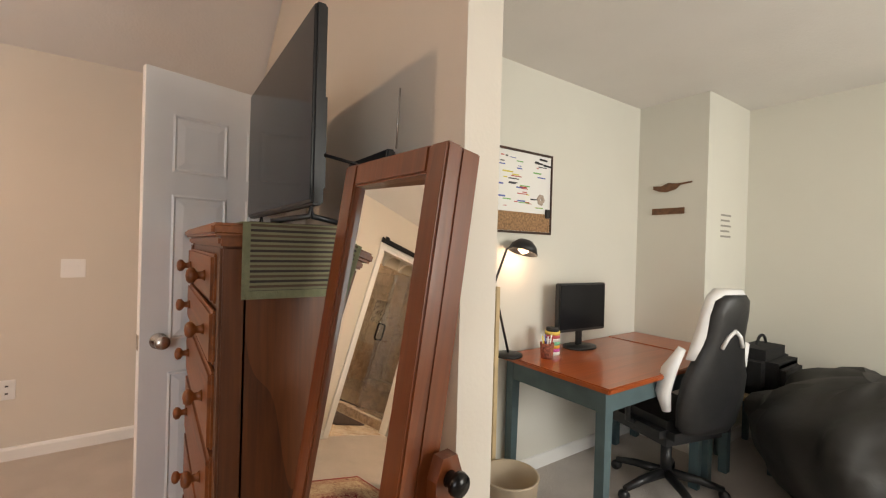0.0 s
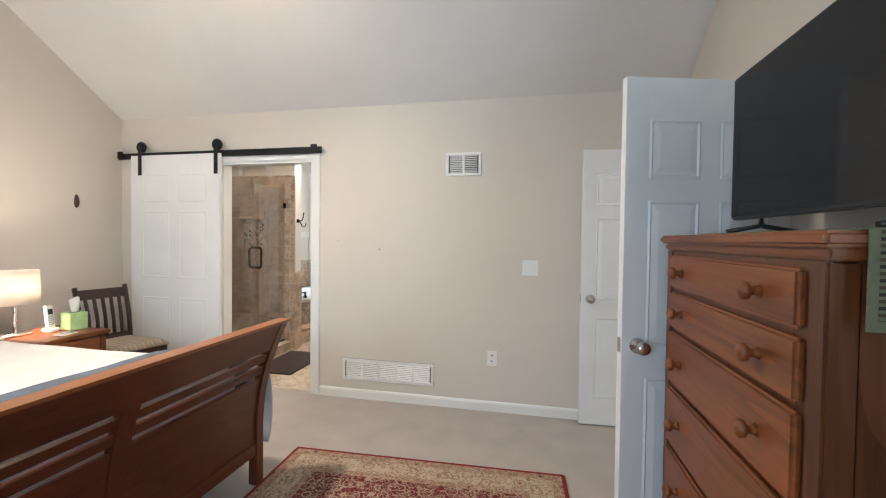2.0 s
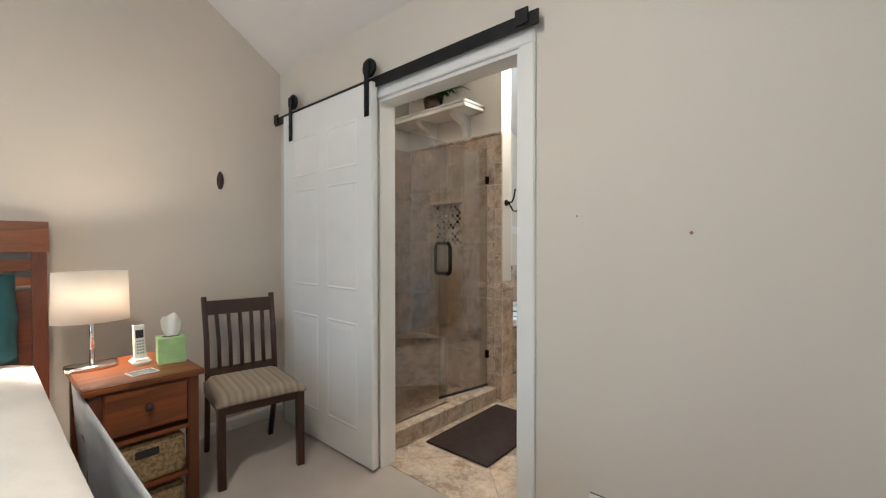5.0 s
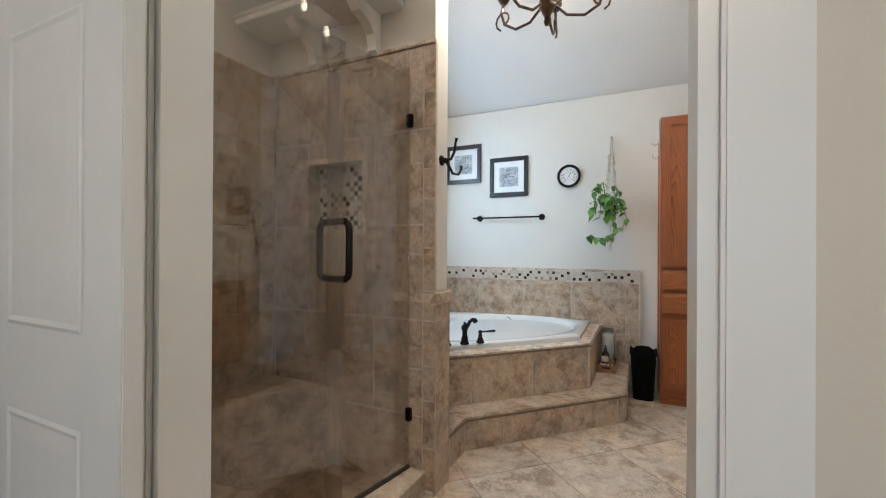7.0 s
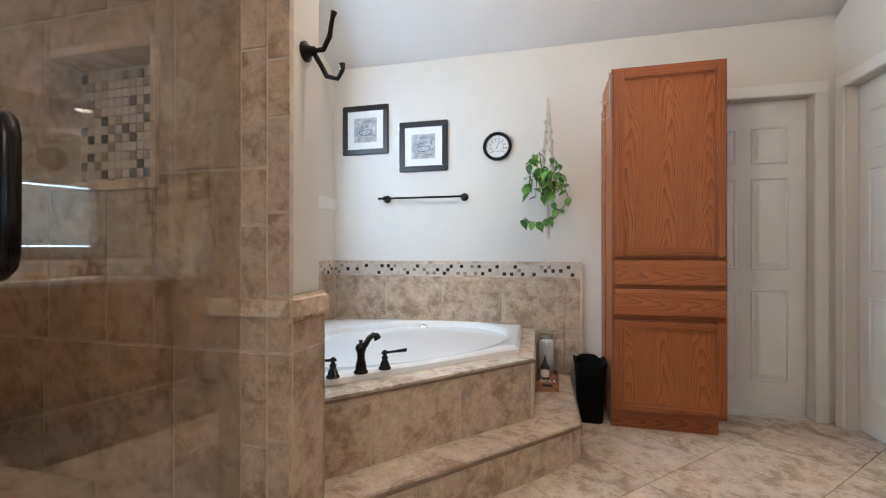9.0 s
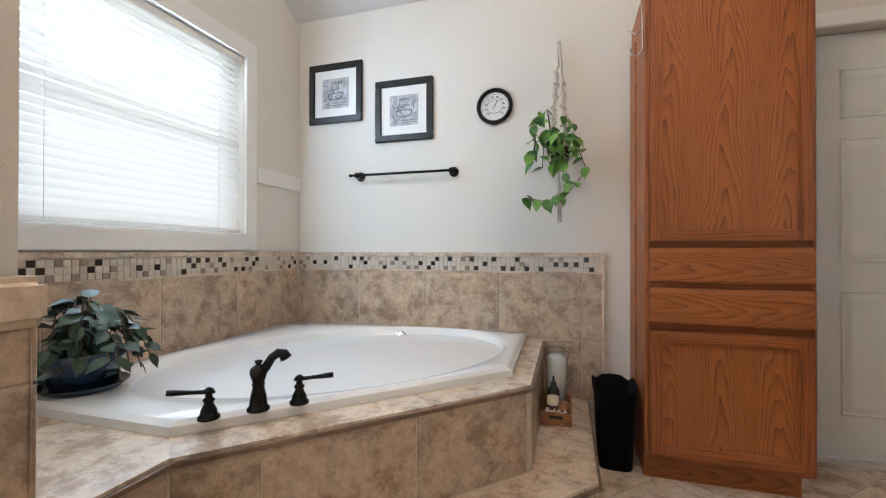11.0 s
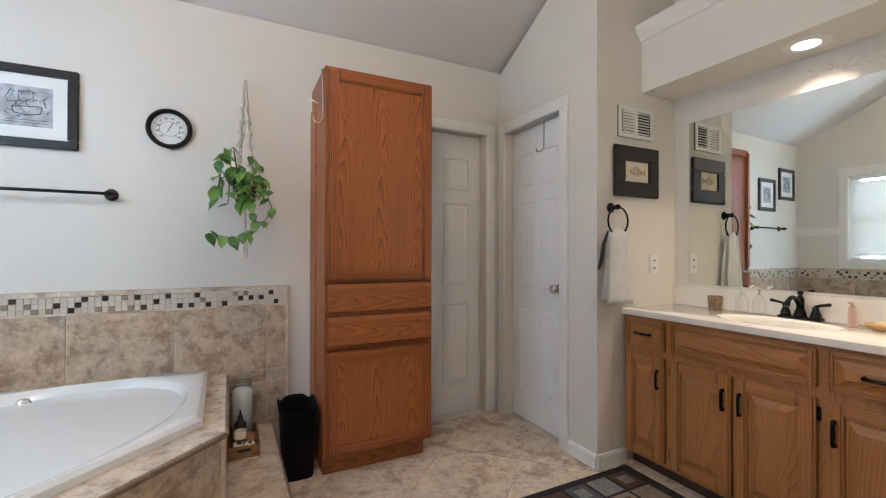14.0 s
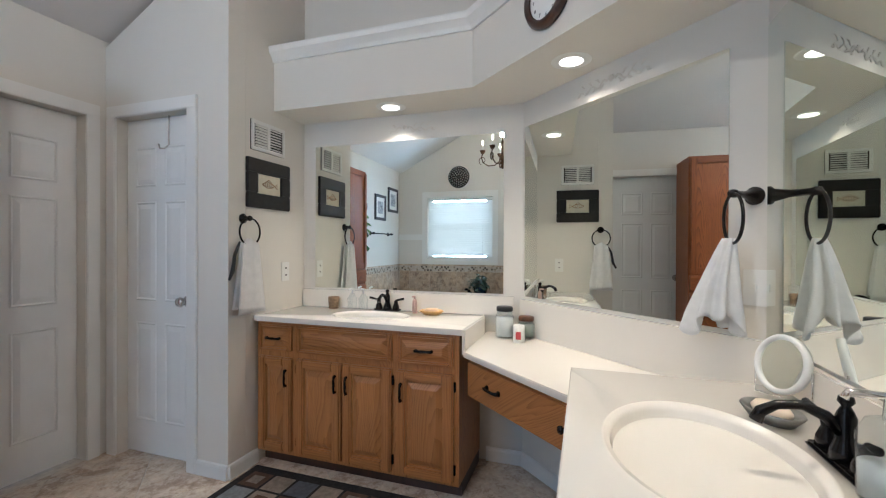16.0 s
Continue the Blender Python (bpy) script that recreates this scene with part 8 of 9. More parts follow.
for k, c in enumerate(((0.75, 0.72, 0.66), (0.6, 0.08, 0.3), (0.75, 0.35, 0.05), (0.15, 0.5, 0.3), (0.75, 0.72, 0.66), (0.6, 0.1, 0.12), (0.7, 0.5, 0.1))):
    part("stripe", lathe(B(), [(0, 0.019 * k), (0.043, 0.019 * k), (0.0435, 0.019 * k + 0.0095), (0.043, 0.019 * k + 0.0188), (0, 0.019 * k + 0.0188)], None, 20), mat("jar_band", c, 0.6), t)
part("lid", lathe(B(), [(0, 0.133), (0.036, 0.133), (0.036, 0.152), (0, 0.153)], None, 20), M_DARK, t)
t = thing("pen_basket", pose(1.76, 2.22, 0.752), "small woven red pot of pens", "pen pot")
part("pot", lathe(B(), [(0, 0), (0.032, 0), (0.04, 0.085), (0.036, 0.085), (0.03, 0.006), (0, 0.006)], None, 20), mat("red_weave", (0.35, 0.10, 0.06), 0.9, var=0.3, scale=90, bump=1, bscale=160), t)
for k in range(6):
    part("pen", tube(B(), [(0.01 * math.cos(k), 0.01 * math.sin(k), 0.01), (0.035 * math.cos(k), 0.035 * math.sin(k), 0.125)], 0.004, 6), inks[k % 5] if k % 2 else M_WHITEP, t)
# gaming chair
t = thing("gaming_chair", pose(2.37, 1.86, -0.0, 0, 0, 76) @ Matrix.Scale(0.965, 4), "black and white gaming chair on a five-star base", "office chair")
for k in range(5):
    w = k * math.tau / 5 + 0.3
    part("base_leg", tube(B(), [(0.03 * math.cos(w), 0.03 * math.sin(w), 0.115), (0.18 * math.cos(w), 0.18 * math.sin(w), 0.095), (0.30 * math.cos(w), 0.30 * math.sin(w), 0.065)], 0.02, 8, radii=[0.028, 0.024, 0.018]), M_PLASTB, t)
    part("castor", lathe(B(), [(0, -0.02), (0.027, -0.02), (0.03, 0), (0.027, 0.02), (0, 0.02)], pose(0.305 * math.cos(w), 0.305 * math.sin(w), 0.03, 90, 0, math.degrees(w)), 14), M_PLASTB, t)
part("column", lathe(B(), [(0, 0.10), (0.03, 0.10), (0.03, 0.28), (0.02, 0.28), (0.02, 0.40), (0, 0.40)]), M_PLASTB, t)
part("seat", box(B(), -0.23, 0.38, -0.26, 0.26, 0.37, 0.51, 0.05, 4), M_LEATHB, t)


def shell(prof, thick, x_of, n=1):
    """A padded back panel: half-widths by height."""
    bm = B()
    rings = []
    for z, hw in prof:
        x = x_of(z)
        pts = []
        for k in range(16):
            a = k * math.tau / 16
            pts.append(bm.verts.new((x + thick / 2 * math.sin(a), hw * math.copysign(abs(math.cos(a)) ** 0.6, math.cos(a)), z)))
        rings.append(pts)
    for a, b in zip(rings, rings[1:]):
        for k in range(16):
            bm.faces.new((a[k], a[(k + 1) % 16], b[(k + 1) % 16], b[k])).smooth = True
    bm.faces.new(rings[0][::-1])
    bm.faces.new(rings[-1])
    return bm


bx = lambda z: -0.235 - 0.16 * (z - 0.45)
part("back", shell([(0.46, 0.16), (0.50, 0.21), (0.62, 0.235), (0.75, 0.225), (0.86, 0.175), (0.98, 0.135), (1.10, 0.13), (1.17, 0.115), (1.20, 0.07)], 0.11, bx), M_LEATHB, t)
part("white_shoulder", shell([(0.86, 0.20), (0.92, 0.185), (1.02, 0.162), (1.12, 0.15), (1.19, 0.13), (1.225, 0.08)], 0.085, lambda z: bx(z) + 0.022), M_LEATHW, t, "white padded headrest edge")
for s_ in (-1, 1):
    part("wing", tube(B(), [(bx(0.58) + 0.05, s_ * 0.245, 0.58), (bx(0.66) + 0.07, s_ * 0.265, 0.68), (bx(0.78) + 0.06, s_ * 0.262, 0.80), (bx(0.90) + 0.03, s_ * 0.235, 0.92)], 0.03, 10, radii=[0.022, 0.038, 0.038, 0.02]), M_LEATHW, t, "white padded side wing")
    part("armrest", box(B(), -0.12, 0.14, s_ * 0.30 - 0.04, s_ * 0.30 + 0.04, 0.66, 0.70, 0.015), M_PLASTB, t)
    part("arm_post", tube(B(), [(0.0, s_ * 0.24, 0.44), (0.0, s_ * 0.30, 0.46), (0.0, s_ * 0.30, 0.67)], 0.016, 8), M_PLASTB, t)
    part("chevron", tube(B(), [(bx(0.93) - 0.058, s_ * 0.075, 0.93), (bx(1.0) - 0.056, s_ * 0.045, 0.985), (bx(1.02) - 0.056, 0.0, 1.02)], 0.010, 6), M_LEATHW, t, "white chevron slot trim")
# bean bag
bm = B()
rings = []
for i in range(15):
    v = i / 14
    ring = []
    for k in range(56):
        w = k * math.tau / 56
        r = 0.60 * (math.sin(math.pi * (0.06 + 0.90 * v)) ** 0.55) * (1.04 - 0.32 * v)
        fold = 0.022 * noise.noise((math.cos(w) * 2.6, math.sin(w) * 2.6, v * 2.0)) + 0.020 * noise.noise((math.cos(w) * 7, math.sin(w) * 7, v * 3))
        fold += 0.010 * math.sin(11 * w + 5 * noise.noise((math.cos(w) * 1.5, math.sin(w) * 1.5, v * 4))) * math.sin(math.pi * v)
        r += fold * 2.2
        ring.append(bm.verts.new((r * math.cos(w), r * math.sin(w), max(0.0, 0.66 * (1 - (1 - v) ** 1.35) + fold * v * 2.0))))
    rings.append(ring)
for a, b in zip(rings, rings[1:]):
    for k in range(56):
        bm.faces.new((a[k], a[(k + 1) % 56], b[(k + 1) % 56], b[k])).smooth = True
bm.faces.new(rings[-1])
bm.faces.new(rings[0][::-1])
ob = solid("bean_bag", bm, M_BEAN, "big charcoal vinyl bean bag slumped on the floor", "bean bag")
ob.matrix_basis = pose(2.98, 1.02, 0) @ Matrix.Scale(1.13, 4)
t = thing("low_bench", pose(3.3, 1.72, 0), "low pine bench in the corner carrying a bag", "bench", world_coords=True)
part("seat", b1(3.08, 3.60, 1.56, 1.93, 0.42, 0.45, 0.004), mat("raw_pine", (0.55, 0.40, 0.22), 0.6, var=0.1, scale=12), t)
for x in (3.10, 3.55):
    for y in (1.58, 1.88):
        part("leg", b1(x, x + 0.035, y, y + 0.035, 0, 0.42, 0.003), M_TEALLEG, t)
t = thing("travel_bag", pose(3.34, 1.74, 0.45), "black nylon travel bag on the bench", "bag")
M_NYLON = mat("black_nylon", (0.006, 0.006, 0.007), 0.8, var=0.2, scale=40, bump=0.4, bscale=400)
part("body", box(B(), -0.24, 0.24, -0.15, 0.15, 0, 0.30, 0.07, 4), M_NYLON, t)
part("pocket", box(B(), -0.19, 0.16, -0.185, -0.13, 0.04, 0.22, 0.03, 3), M_NYLON, t)
part("handle", tube(B(), arc((0, 0, 0.29), 0.08, 15, 165, 8, X, Z), 0.009, 8), M_NYLON, t)
# wooden shelf side and bin by the opening
t = thing("bookcase", pose(1.05, 2.27, 0), "raw pine shelf unit standing by the office wall", "shelf", world_coords=True)
for y in (2.12,):
    part("upright", b1(1.285, 1.31, y, 2.42, 0.0, 1.17, 0.002), bpy.data.materials["raw_pine"], t)
part("upright", b1(0.80, 0.825, 2.12, 2.42, 0.0, 1.17, 0.002), bpy.data.materials["raw_pine"], t)
for z in (0.05, 0.42, 0.78, 1.08):
    part("shelf", b1(0.826, 1.284, 2.13, 2.41, z, z + 0.02, 0.002), bpy.data.materials["raw_pine"], t)
t = thing("waste_bin", pose(1.25, 1.965, 0), "beige plastic waste bin beside the desk", "waste bin")
part("bucket", lathe(B(), [(0, 0), (0.095, 0), (0.125, 0.36), (0.13, 0.365), (0.13, 0.37), (0.12, 0.37), (0.09, 0.006), (0, 0.006)], None, 28), mat("beige_plastic", (0.45, 0.36, 0.26), 0.5, var=0.05), t)
# wall cut-outs
M_CUT = mat("brown_cutout", (0.17, 0.075, 0.035), 0.7, var=0.2, scale=30)
bm = sheetlike(B(), [(2.968, 2.31, 1.815), (2.968, 2.31, 1.840), (2.968, 2.25, 1.835), (2.968, 2.20, 1.855), (2.968, 2.14, 1.845), (2.968, 2.04, 1.852), (2.968, 2.04, 1.842), (2.968, 2.12, 1.832), (2.968, 2.15, 1.805), (2.968, 2.21, 1.790), (2.968, 2.26, 1.795)], (-0.006, 0, 0))
solid("wooden_cutout", bm, M_CUT, "flat brown wooden vehicle cut-out hung on the wall", "wall decoration")
solid("wooden_plaque", b1(2.962, 2.968, 2.085, 2.315, 1.63, 1.675, 0.002), M_CUT, "long flat brown wooden plaque hung on the wall", "wall decoration")
t = thing("wall_lettering", pose(3.25, 1.945, 1.5), "small block of grey lettering on the wall", "lettering", world_coords=True)
for k in range(5):
    part("text_line", b1(3.18, 3.34 - 0.02 * (k % 2), 1.9435, 1.9447, 1.475 + k * 0.037, 1.488 + k * 0.037), mat("grey_letters", (0.30, 0.28, 0.25), 0.8) if "grey_letters" not in bpy.data.materials else bpy.data.materials["grey_letters"], t)


# ---- plants and bathroom clutter ----
def leaf_mesh(name, material, length, width, fold=0.25, point=1.0):
    bm = B()
    n = 6
    mid, lf, rt = [], [], []
    for i in range(n + 1):
        v = i / n
        hw = width / 2 * (math.sin(math.pi * min(1, v * 0.9 + 0.10)) ** 0.8) * (1 - v ** 4 * point)
        x, z = v * length, -0.18 * length * v * v
        mid.append(bm.verts.new((x, 0, z)))
        lf.append(bm.verts.new((x, hw, z + hw * fold)))
        rt.append(bm.verts.new((x, -hw, z + hw * fold)))
    for i in range(n):
        bm.faces.new((mid[i], mid[i + 1], lf[i + 1], lf[i])).smooth = True
        bm.faces.new((mid[i], rt[i], rt[i + 1], mid[i + 1])).smooth = True
    return to_mesh(bm, name, material)


M_POTHOS = mat("pothos_leaf", (0.15, 0.33, 0.055), 0.35, var=0.3, scale=35, colour2=(0.24, 0.42, 0.09))
M_POTHD = mat("pothos_leaf_dark", (0.075, 0.20, 0.04), 0.35, var=0.3, scale=35)
M_DKLEAF = mat("dark_leaf", (0.018, 0.042, 0.020), 0.5, var=0.3, scale=30, colour2=(0.040, 0.070, 0.034))
M_FERN = mat("fern_green", (0.035, 0.12, 0.028), 0.5, var=0.3, scale=30)
M_STEM = mat("brown_stem", (0.10, 0.055, 0.025), 0.7, var=0.2, scale=30)
M_ROPE = mat("cotton_rope", (0.74, 0.68, 0.58), 0.95, var=0.1, scale=60, bump=1, bscale=300)


def put_leaf(parent, me, p, yaw, pitch, roll, k):
    ob = new("leaf", me)
    ob.parent = parent
    ob.matrix_basis = pose(p[0], p[1], p[2], 0, 0, yaw) @ pose(0, 0, 0, roll, pitch, 0) @ Matrix.Scale(k, 4)
    return ob


# hanging pothos in a macrame holder
PX_, PZ_ = -2.655, 2.12
t = thing("hanging_pothos", pose(PX_, TN - 0.11, 1.45), "trailing green pothos in a small dark pot hung on the wall", "plant")
part("pot", lathe(B(), [(0, -0.02), (0.045, -0.02), (0.06, 0.06), (0.064, 0.07), (0.055, 0.07), (0.04, 0.0), (0, 0.0)], None, 20), M_ESPR, t)
part("soil", lathe(B(), [(0, 0.05), (0.054, 0.05), (0.05, 0.056), (0, 0.058)], None, 16), M_DARK, t)
big = leaf_mesh("leaf", M_POTHOS, 0.092, 0.066)
bigd = leaf_mesh("leaf", M_POTHD, 0.088, 0.062)
rn = random.Random(21)
vines = []
for k in range(9):
    w = rn.uniform(math.pi * 0.95, math.tau * 1.02)
    up = rn.uniform(0.05, 0.24) if k < 6 else rn.uniform(-0.02, 0.05)
    r = rn.uniform(0.07, 0.15)
    vines.append([(0.03 * math.cos(w), 0.03 * math.sin(w), 0.06), (0.5 * r * math.cos(w), 0.25 * r * math.sin(w) - 0.02, 0.07 + up), (r * math.cos(w), 0.35 * r * math.sin(w) - 0.03, 0.05 + up * 0.8), (r * 1.1 * math.cos(w), 0.35 * r * math.sin(w) - 0.03, 0.0 + up * 0.4 - rn.uniform(0, 0.05))])
vines.append([(0, -0.05, 0.06), (0.10, -0.07, 0.04), (0.135, -0.07, -0.06), (0.05, -0.07, -0.17), (-0.06, -0.06, -0.21), (-0.17, -0.05, -0.185)])
vines.append([(0, -0.05, 0.06), (0.03, -0.08, -0.02), (0.05, -0.08, -0.13), (0.0, -0.07, -0.2)])
for vn in vines:
    pts = []
    for i in range(len(vn) - 1):
        for s_ in (0, 0.5):
            pts.append(Vector(vn[i]).lerp(Vector(vn[i + 1]), s_))
    pts.append(Vector(vn[-1]))
    part("vine", tube(B(), pts, 0.0022, 5), M_STEM, t)
    for i, p in enumerate(pts[1:]):
        for _ in range(1 if i % 3 else 2):
            put_leaf(t, big if rn.random() < 0.6 else bigd, (p.x + rn.uniform(-0.012, 0.012), p.y - 0.008, p.z + rn.uniform(-0.01, 0.015)), rn.uniform(180, 360), rn.uniform(10, 75), rn.uniform(-40, 40), rn.uniform(0.55, 1.0))
for k in range(5):
    put_leaf(t, big if k % 3 else bigd, (rn.uniform(-0.07, 0.07), rn.uniform(-0.075, -0.03), rn.uniform(-0.04, 0.12)), rn.uniform(190, 350), rn.uniform(10, 80), rn.uniform(-40, 40), rn.uniform(0.6, 1.05))
t = thing("macrame_hanger", pose(PX_, TN - 0.03, PZ_), "knotted cream cotton macrame plant hanger", "plant hanger")
part("hanging_nail", tube(B(), [(0, 0.03, 0), (0, -0.012, 0.004)], 0.003, 6), M_NICKEL, t)
for k in range(4):
    w = k * math.pi / 2 + 0.6
    c, s_ = math.cos(w), math.sin(w)
    pts = [(0.003 * c, 0.003 * s_ - 0.005, 0)] + [((0.010 + 0.045 * (i / 14)) * c + 0.005 * math.sin(i * 2.2), (0.010 + 0.045 * (i / 14)) * s_ - 0.01 - 0.065 * i / 14, -0.10 - 0.48 * i / 14) for i in range(15)] + [(0.05 * c, 0.05 * s_ - 0.08, -0.66), (0.0, -0.08, -0.72)]
    part("cord", tube(B(), pts, 0.0065, 6), M_ROPE, t)
    for i in range(3, 12, 2):
        x, y, z = pts[i]
        part("knot", lathe(B(), [(0, -0.012), (0.013, -0.004), (0.013, 0.005), (0, 0.013)], Matrix.Translation((x, y, z)), 8), M_ROPE, t)
for k in range(7):
    part("tassel", tube(B(), [(0, -0.08, -0.71), (0.006 * math.cos(k), -0.08 + 0.006 * math.sin(k), -0.80), (0.012 * math.cos(k * 2.1), -0.08 + 0.012 * math.sin(k * 2.1), -0.985)], 0.003, 5), M_ROPE, t)
part("loop", tube(B(), [(0, -0.005, 0.0), (0.004, -0.005, -0.05), (0.0, -0.006, -0.10)], 0.008, 6), M_ROPE, t)

# potted plant on the tub deck
t = thing("potted_plant", pose(-4.11, 6.17, 0.535), "dark-leaved trailing plant in a navy glazed pot", "plant")
M_NAVY = mat("navy_glaze", (0.012, 0.030, 0.062), 0.25, var=0.2, scale=10, coat=0.4)
part("pot", lathe(B(), [(0, 0.012), (0.085, 0.012), (0.112, 0.10), (0.118, 0.125), (0.110, 0.125), (0.10, 0.10), (0, 0.10)], None, 32), M_NAVY, t)
part("saucer", lathe(B(), [(0, 0), (0.10, 0), (0.122, 0.022), (0.116, 0.022), (0.095, 0.008), (0, 0.008)], None, 32), M_NAVY, t)
dk = leaf_mesh("leaf", M_DKLEAF, 0.066, 0.042, 0.2)
rn = random.Random(5)
for k in range(26):
    w = rn.uniform(0, math.tau)
    r, up, fall = rn.uniform(0.08, 0.18), rn.uniform(0.04, 0.17), rn.uniform(0.02, 0.14)
    if math.cos(w) < -0.2:
        r *= 0.55
    pts = [Vector((0.03 * math.cos(w), 0.03 * math.sin(w), 0.10)), Vector((0.5 * r * math.cos(w), 0.5 * r * math.sin(w), 0.13 + up)), Vector((0.85 * r * math.cos(w), 0.85 * r * math.sin(w), 0.11 + up * 0.9)), Vector((1.1 * r * math.cos(w), 1.1 * r * math.sin(w), max(0.02, 0.10 + up * 0.6 - fall)))]
    part("stem", tube(B(), pts, 0.002, 5), M_STEM, t)
    for i in range(9):
        p = pts[min(2, i // 3)].lerp(pts[min(2, i // 3) + 1], (i % 3) / 3 + 0.2)
        put_leaf(t, dk, (p.x, p.y, p.z), math.degrees(w) + rn.uniform(-80, 80), rn.uniform(-25, 60), rn.uniform(-40, 40), rn.uniform(0.6, 1.1))
t = thing("small_bowl", pose(-4.0, 5.80, 0.498), "small teal glazed bowl on the tub deck", "bowl")
part("bowl", lathe(B(), [(0, 0.004), (0.035, 0.0), (0.055, 0.03), (0.058, 0.06), (0.052, 0.06), (0.048, 0.03), (0, 0.012)], None, 24), mat("teal_glaze", (0.03, 0.09, 0.10), 0.3, coat=0.3), t)

# fern on the plant shelf
t = thing("shelf_fern", pose(-3.87, 5.28, 2.352) @ Matrix.Scale(1.3, 4), "dark green fern on the plant shelf", "plant")
part("pot", lathe(B(), [(0, 0), (0.05, 0), (0.065, 0.09), (0.055, 0.09), (0, 0.07)], None, 20), M_ESPR, t)
fl = leaf_mesh("leaf", M_FERN, 0.055, 0.016, 0.1)
rn = random.Random(9)
for k in range(26):
    w, ln_ = k * 2.4, rn.uniform(0.16, 0.28)
    up = rn.uniform(0.08, 0.20)
    pts = []
    for i in range(8):
        v = i / 7
        pts.append(Vector((ln_ * v * math.cos(w), min(0.11, ln_ * v * math.sin(w)), 0.09 + up * math.sin(v * 2.4) - 0.02 * v)))
    part("frond_stem", tube(B(), pts, 0.002, 4), M_FERN, t)
    for i, p in enumerate(pts[1:]):
        for s_ in (-1, 1):
            put_leaf(t, fl, tuple(p), math.degrees(w) + s_ * 60, rn.uniform(-10, 30), 0, 1.15 - 0.07 * i)

# trash can, tray with jars
t = thing("waste_basket", pose(-2.40, 7.33, 0) @ Matrix.Scale(0.93, 4), "black plastic waste basket lined with a bag", "waste bin")
M_BAG = mat("black_bag", (0.003, 0.003, 0.003), 0.95, var=0.2, scale=20, bump=0.2, bscale=40)
M_BAG.node_tree.nodes["Principled BSDF"].inputs["Specular IOR Level"].default_value = 0.2
bm = B()
rings = []
for z, a_, b_ in ((0, 0.078, 0.105), (0.36, 0.098, 0.135), (0.385, 0.106, 0.142), (0.39, 0.10, 0.138), (0.36, 0.09, 0.125), (0.2, 0.085, 0.115)):
    rings.append([bm.verts.new((a_ * math.copysign(abs(math.cos(w)) ** 0.45, math.cos(w)), b_ * math.copysign(abs(math.sin(w)) ** 0.45, math.sin(w)), z + (0.012 * math.sin(w * 5) if z > 0.38 else 0))) for w in [k * math.tau / 36 for k in range(36)]])
for a, b in zip(rings, rings[1:]):
    for k in range(36):
        bm.faces.new((a[k], a[(k + 1) % 36], b[(k + 1) % 36], b[k])).smooth = True
bm.faces.new(rings[0][::-1])
bm.faces.new(rings[-1])
part("bucket", bm, M_BAG, t)
t = thing("wooden_tray", pose(-2.655, 7.30, 0.19), "shallow wooden tray on the tub step", "tray", world_coords=True)
M_TRAY = wood("tray_wood", (0.32, 0.15, 0.06), (0.17, 0.07, 0.025), "y", 0.5, 4)
part("base", b1(-2.73, -2.59, 7.18, 7.46, 0.191, 0.20), M_TRAY, t)
for x0, x1, y0, y1 in ((-2.73, -2.722, 7.18, 7.46), (-2.598, -2.59, 7.18, 7.46), (-2.722, -2.598, 7.18, 7.188), (-2.722, -2.598, 7.452, 7.46)):
    part("side", b1(x0, x1, y0, y1, 0.20, 0.25, 0.002), M_TRAY, t)
# grip is a dark patch on the side, shade painted instead of a cut
part("grip_hole", b1(-2.69, -2.63, 7.1785, 7.18, 0.222, 0.236), M_DARK, t)


def glass_jar(m, r, h, fill, fill_h, lid, label, seal=None):
    t = thing("jar", m, label, "jar")
    g_ = part("glass", lathe(B(), [(0, 0.002), (r * 0.94, 0.002), (r, 0.012), (r, h * 0.82), (r * 0.82, h * 0.92), (r * 0.82, h), (r * 0.78, h), (r * 0.78, h * 0.92), (r * 0.95, h * 0.80), (r * 0.95, 0.015), (0, 0.010)], None, 28), M_CLEAR, t)
    g_.visible_shadow = False
    if fill:
        part("contents", lathe(B(), [(0, 0.012), (r * 0.92, 0.014), (r * 0.92, fill_h * 0.95), (r * 0.6, fill_h), (0, fill_h)], None, 20), fill, t)
    if lid:
        part("lid", lathe(B(), [(0, h), (r * 0.88, h), (r * 0.9, h + 0.004), (r * 0.9, h + 0.018), (r * 0.84, h + 0.024), (0, h + 0.025)], None, 28), lid, t)
    if seal:
        part("label_sticker", lathe(B(), [(r * 1.004, h * 0.2), (r * 1.006, h * 0.2), (r * 1.006, h * 0.6), (r * 1.004, h * 0.6)], None, 28), seal, t)
    return t


M_SALT = mat("white_salts", (0.80, 0.79, 0.76), 0.9, var=0.08, scale=120, bump=1, bscale=200)
glass_jar(pose(-2.665, 7.40, 0.20), 0.052, 0.30, M_SALT, 0.262, M_CLEAR, "tall clip-top glass jar of white bath salts")
bm = B()
tube(bm, arc((-2.665, 7.40, 0.492), 0.052, 0, 360, 24, X, Y)[:-1], 0.0022, 6, True)
tube(bm, [(-2.613, 7.40, 0.492), (-2.605, 7.40, 0.47), (-2.612, 7.40, 0.445), (-2.615, 7.40, 0.42)], 0.003, 6)
solid("jar_clip", bm, M_CHROME, "steel wire clip round the neck of the glass jar", "jar clip")
t = thing("soap_bottle", pose(-2.675, 7.315, 0.20), "dark brown pump bottle in the tray", "bottle")
part("bottle", lathe(B(), [(0, 0), (0.028, 0), (0.028, 0.11), (0.012, 0.13), (0.012, 0.15), (0, 0.15)], None, 18), M_PLASTB, t)
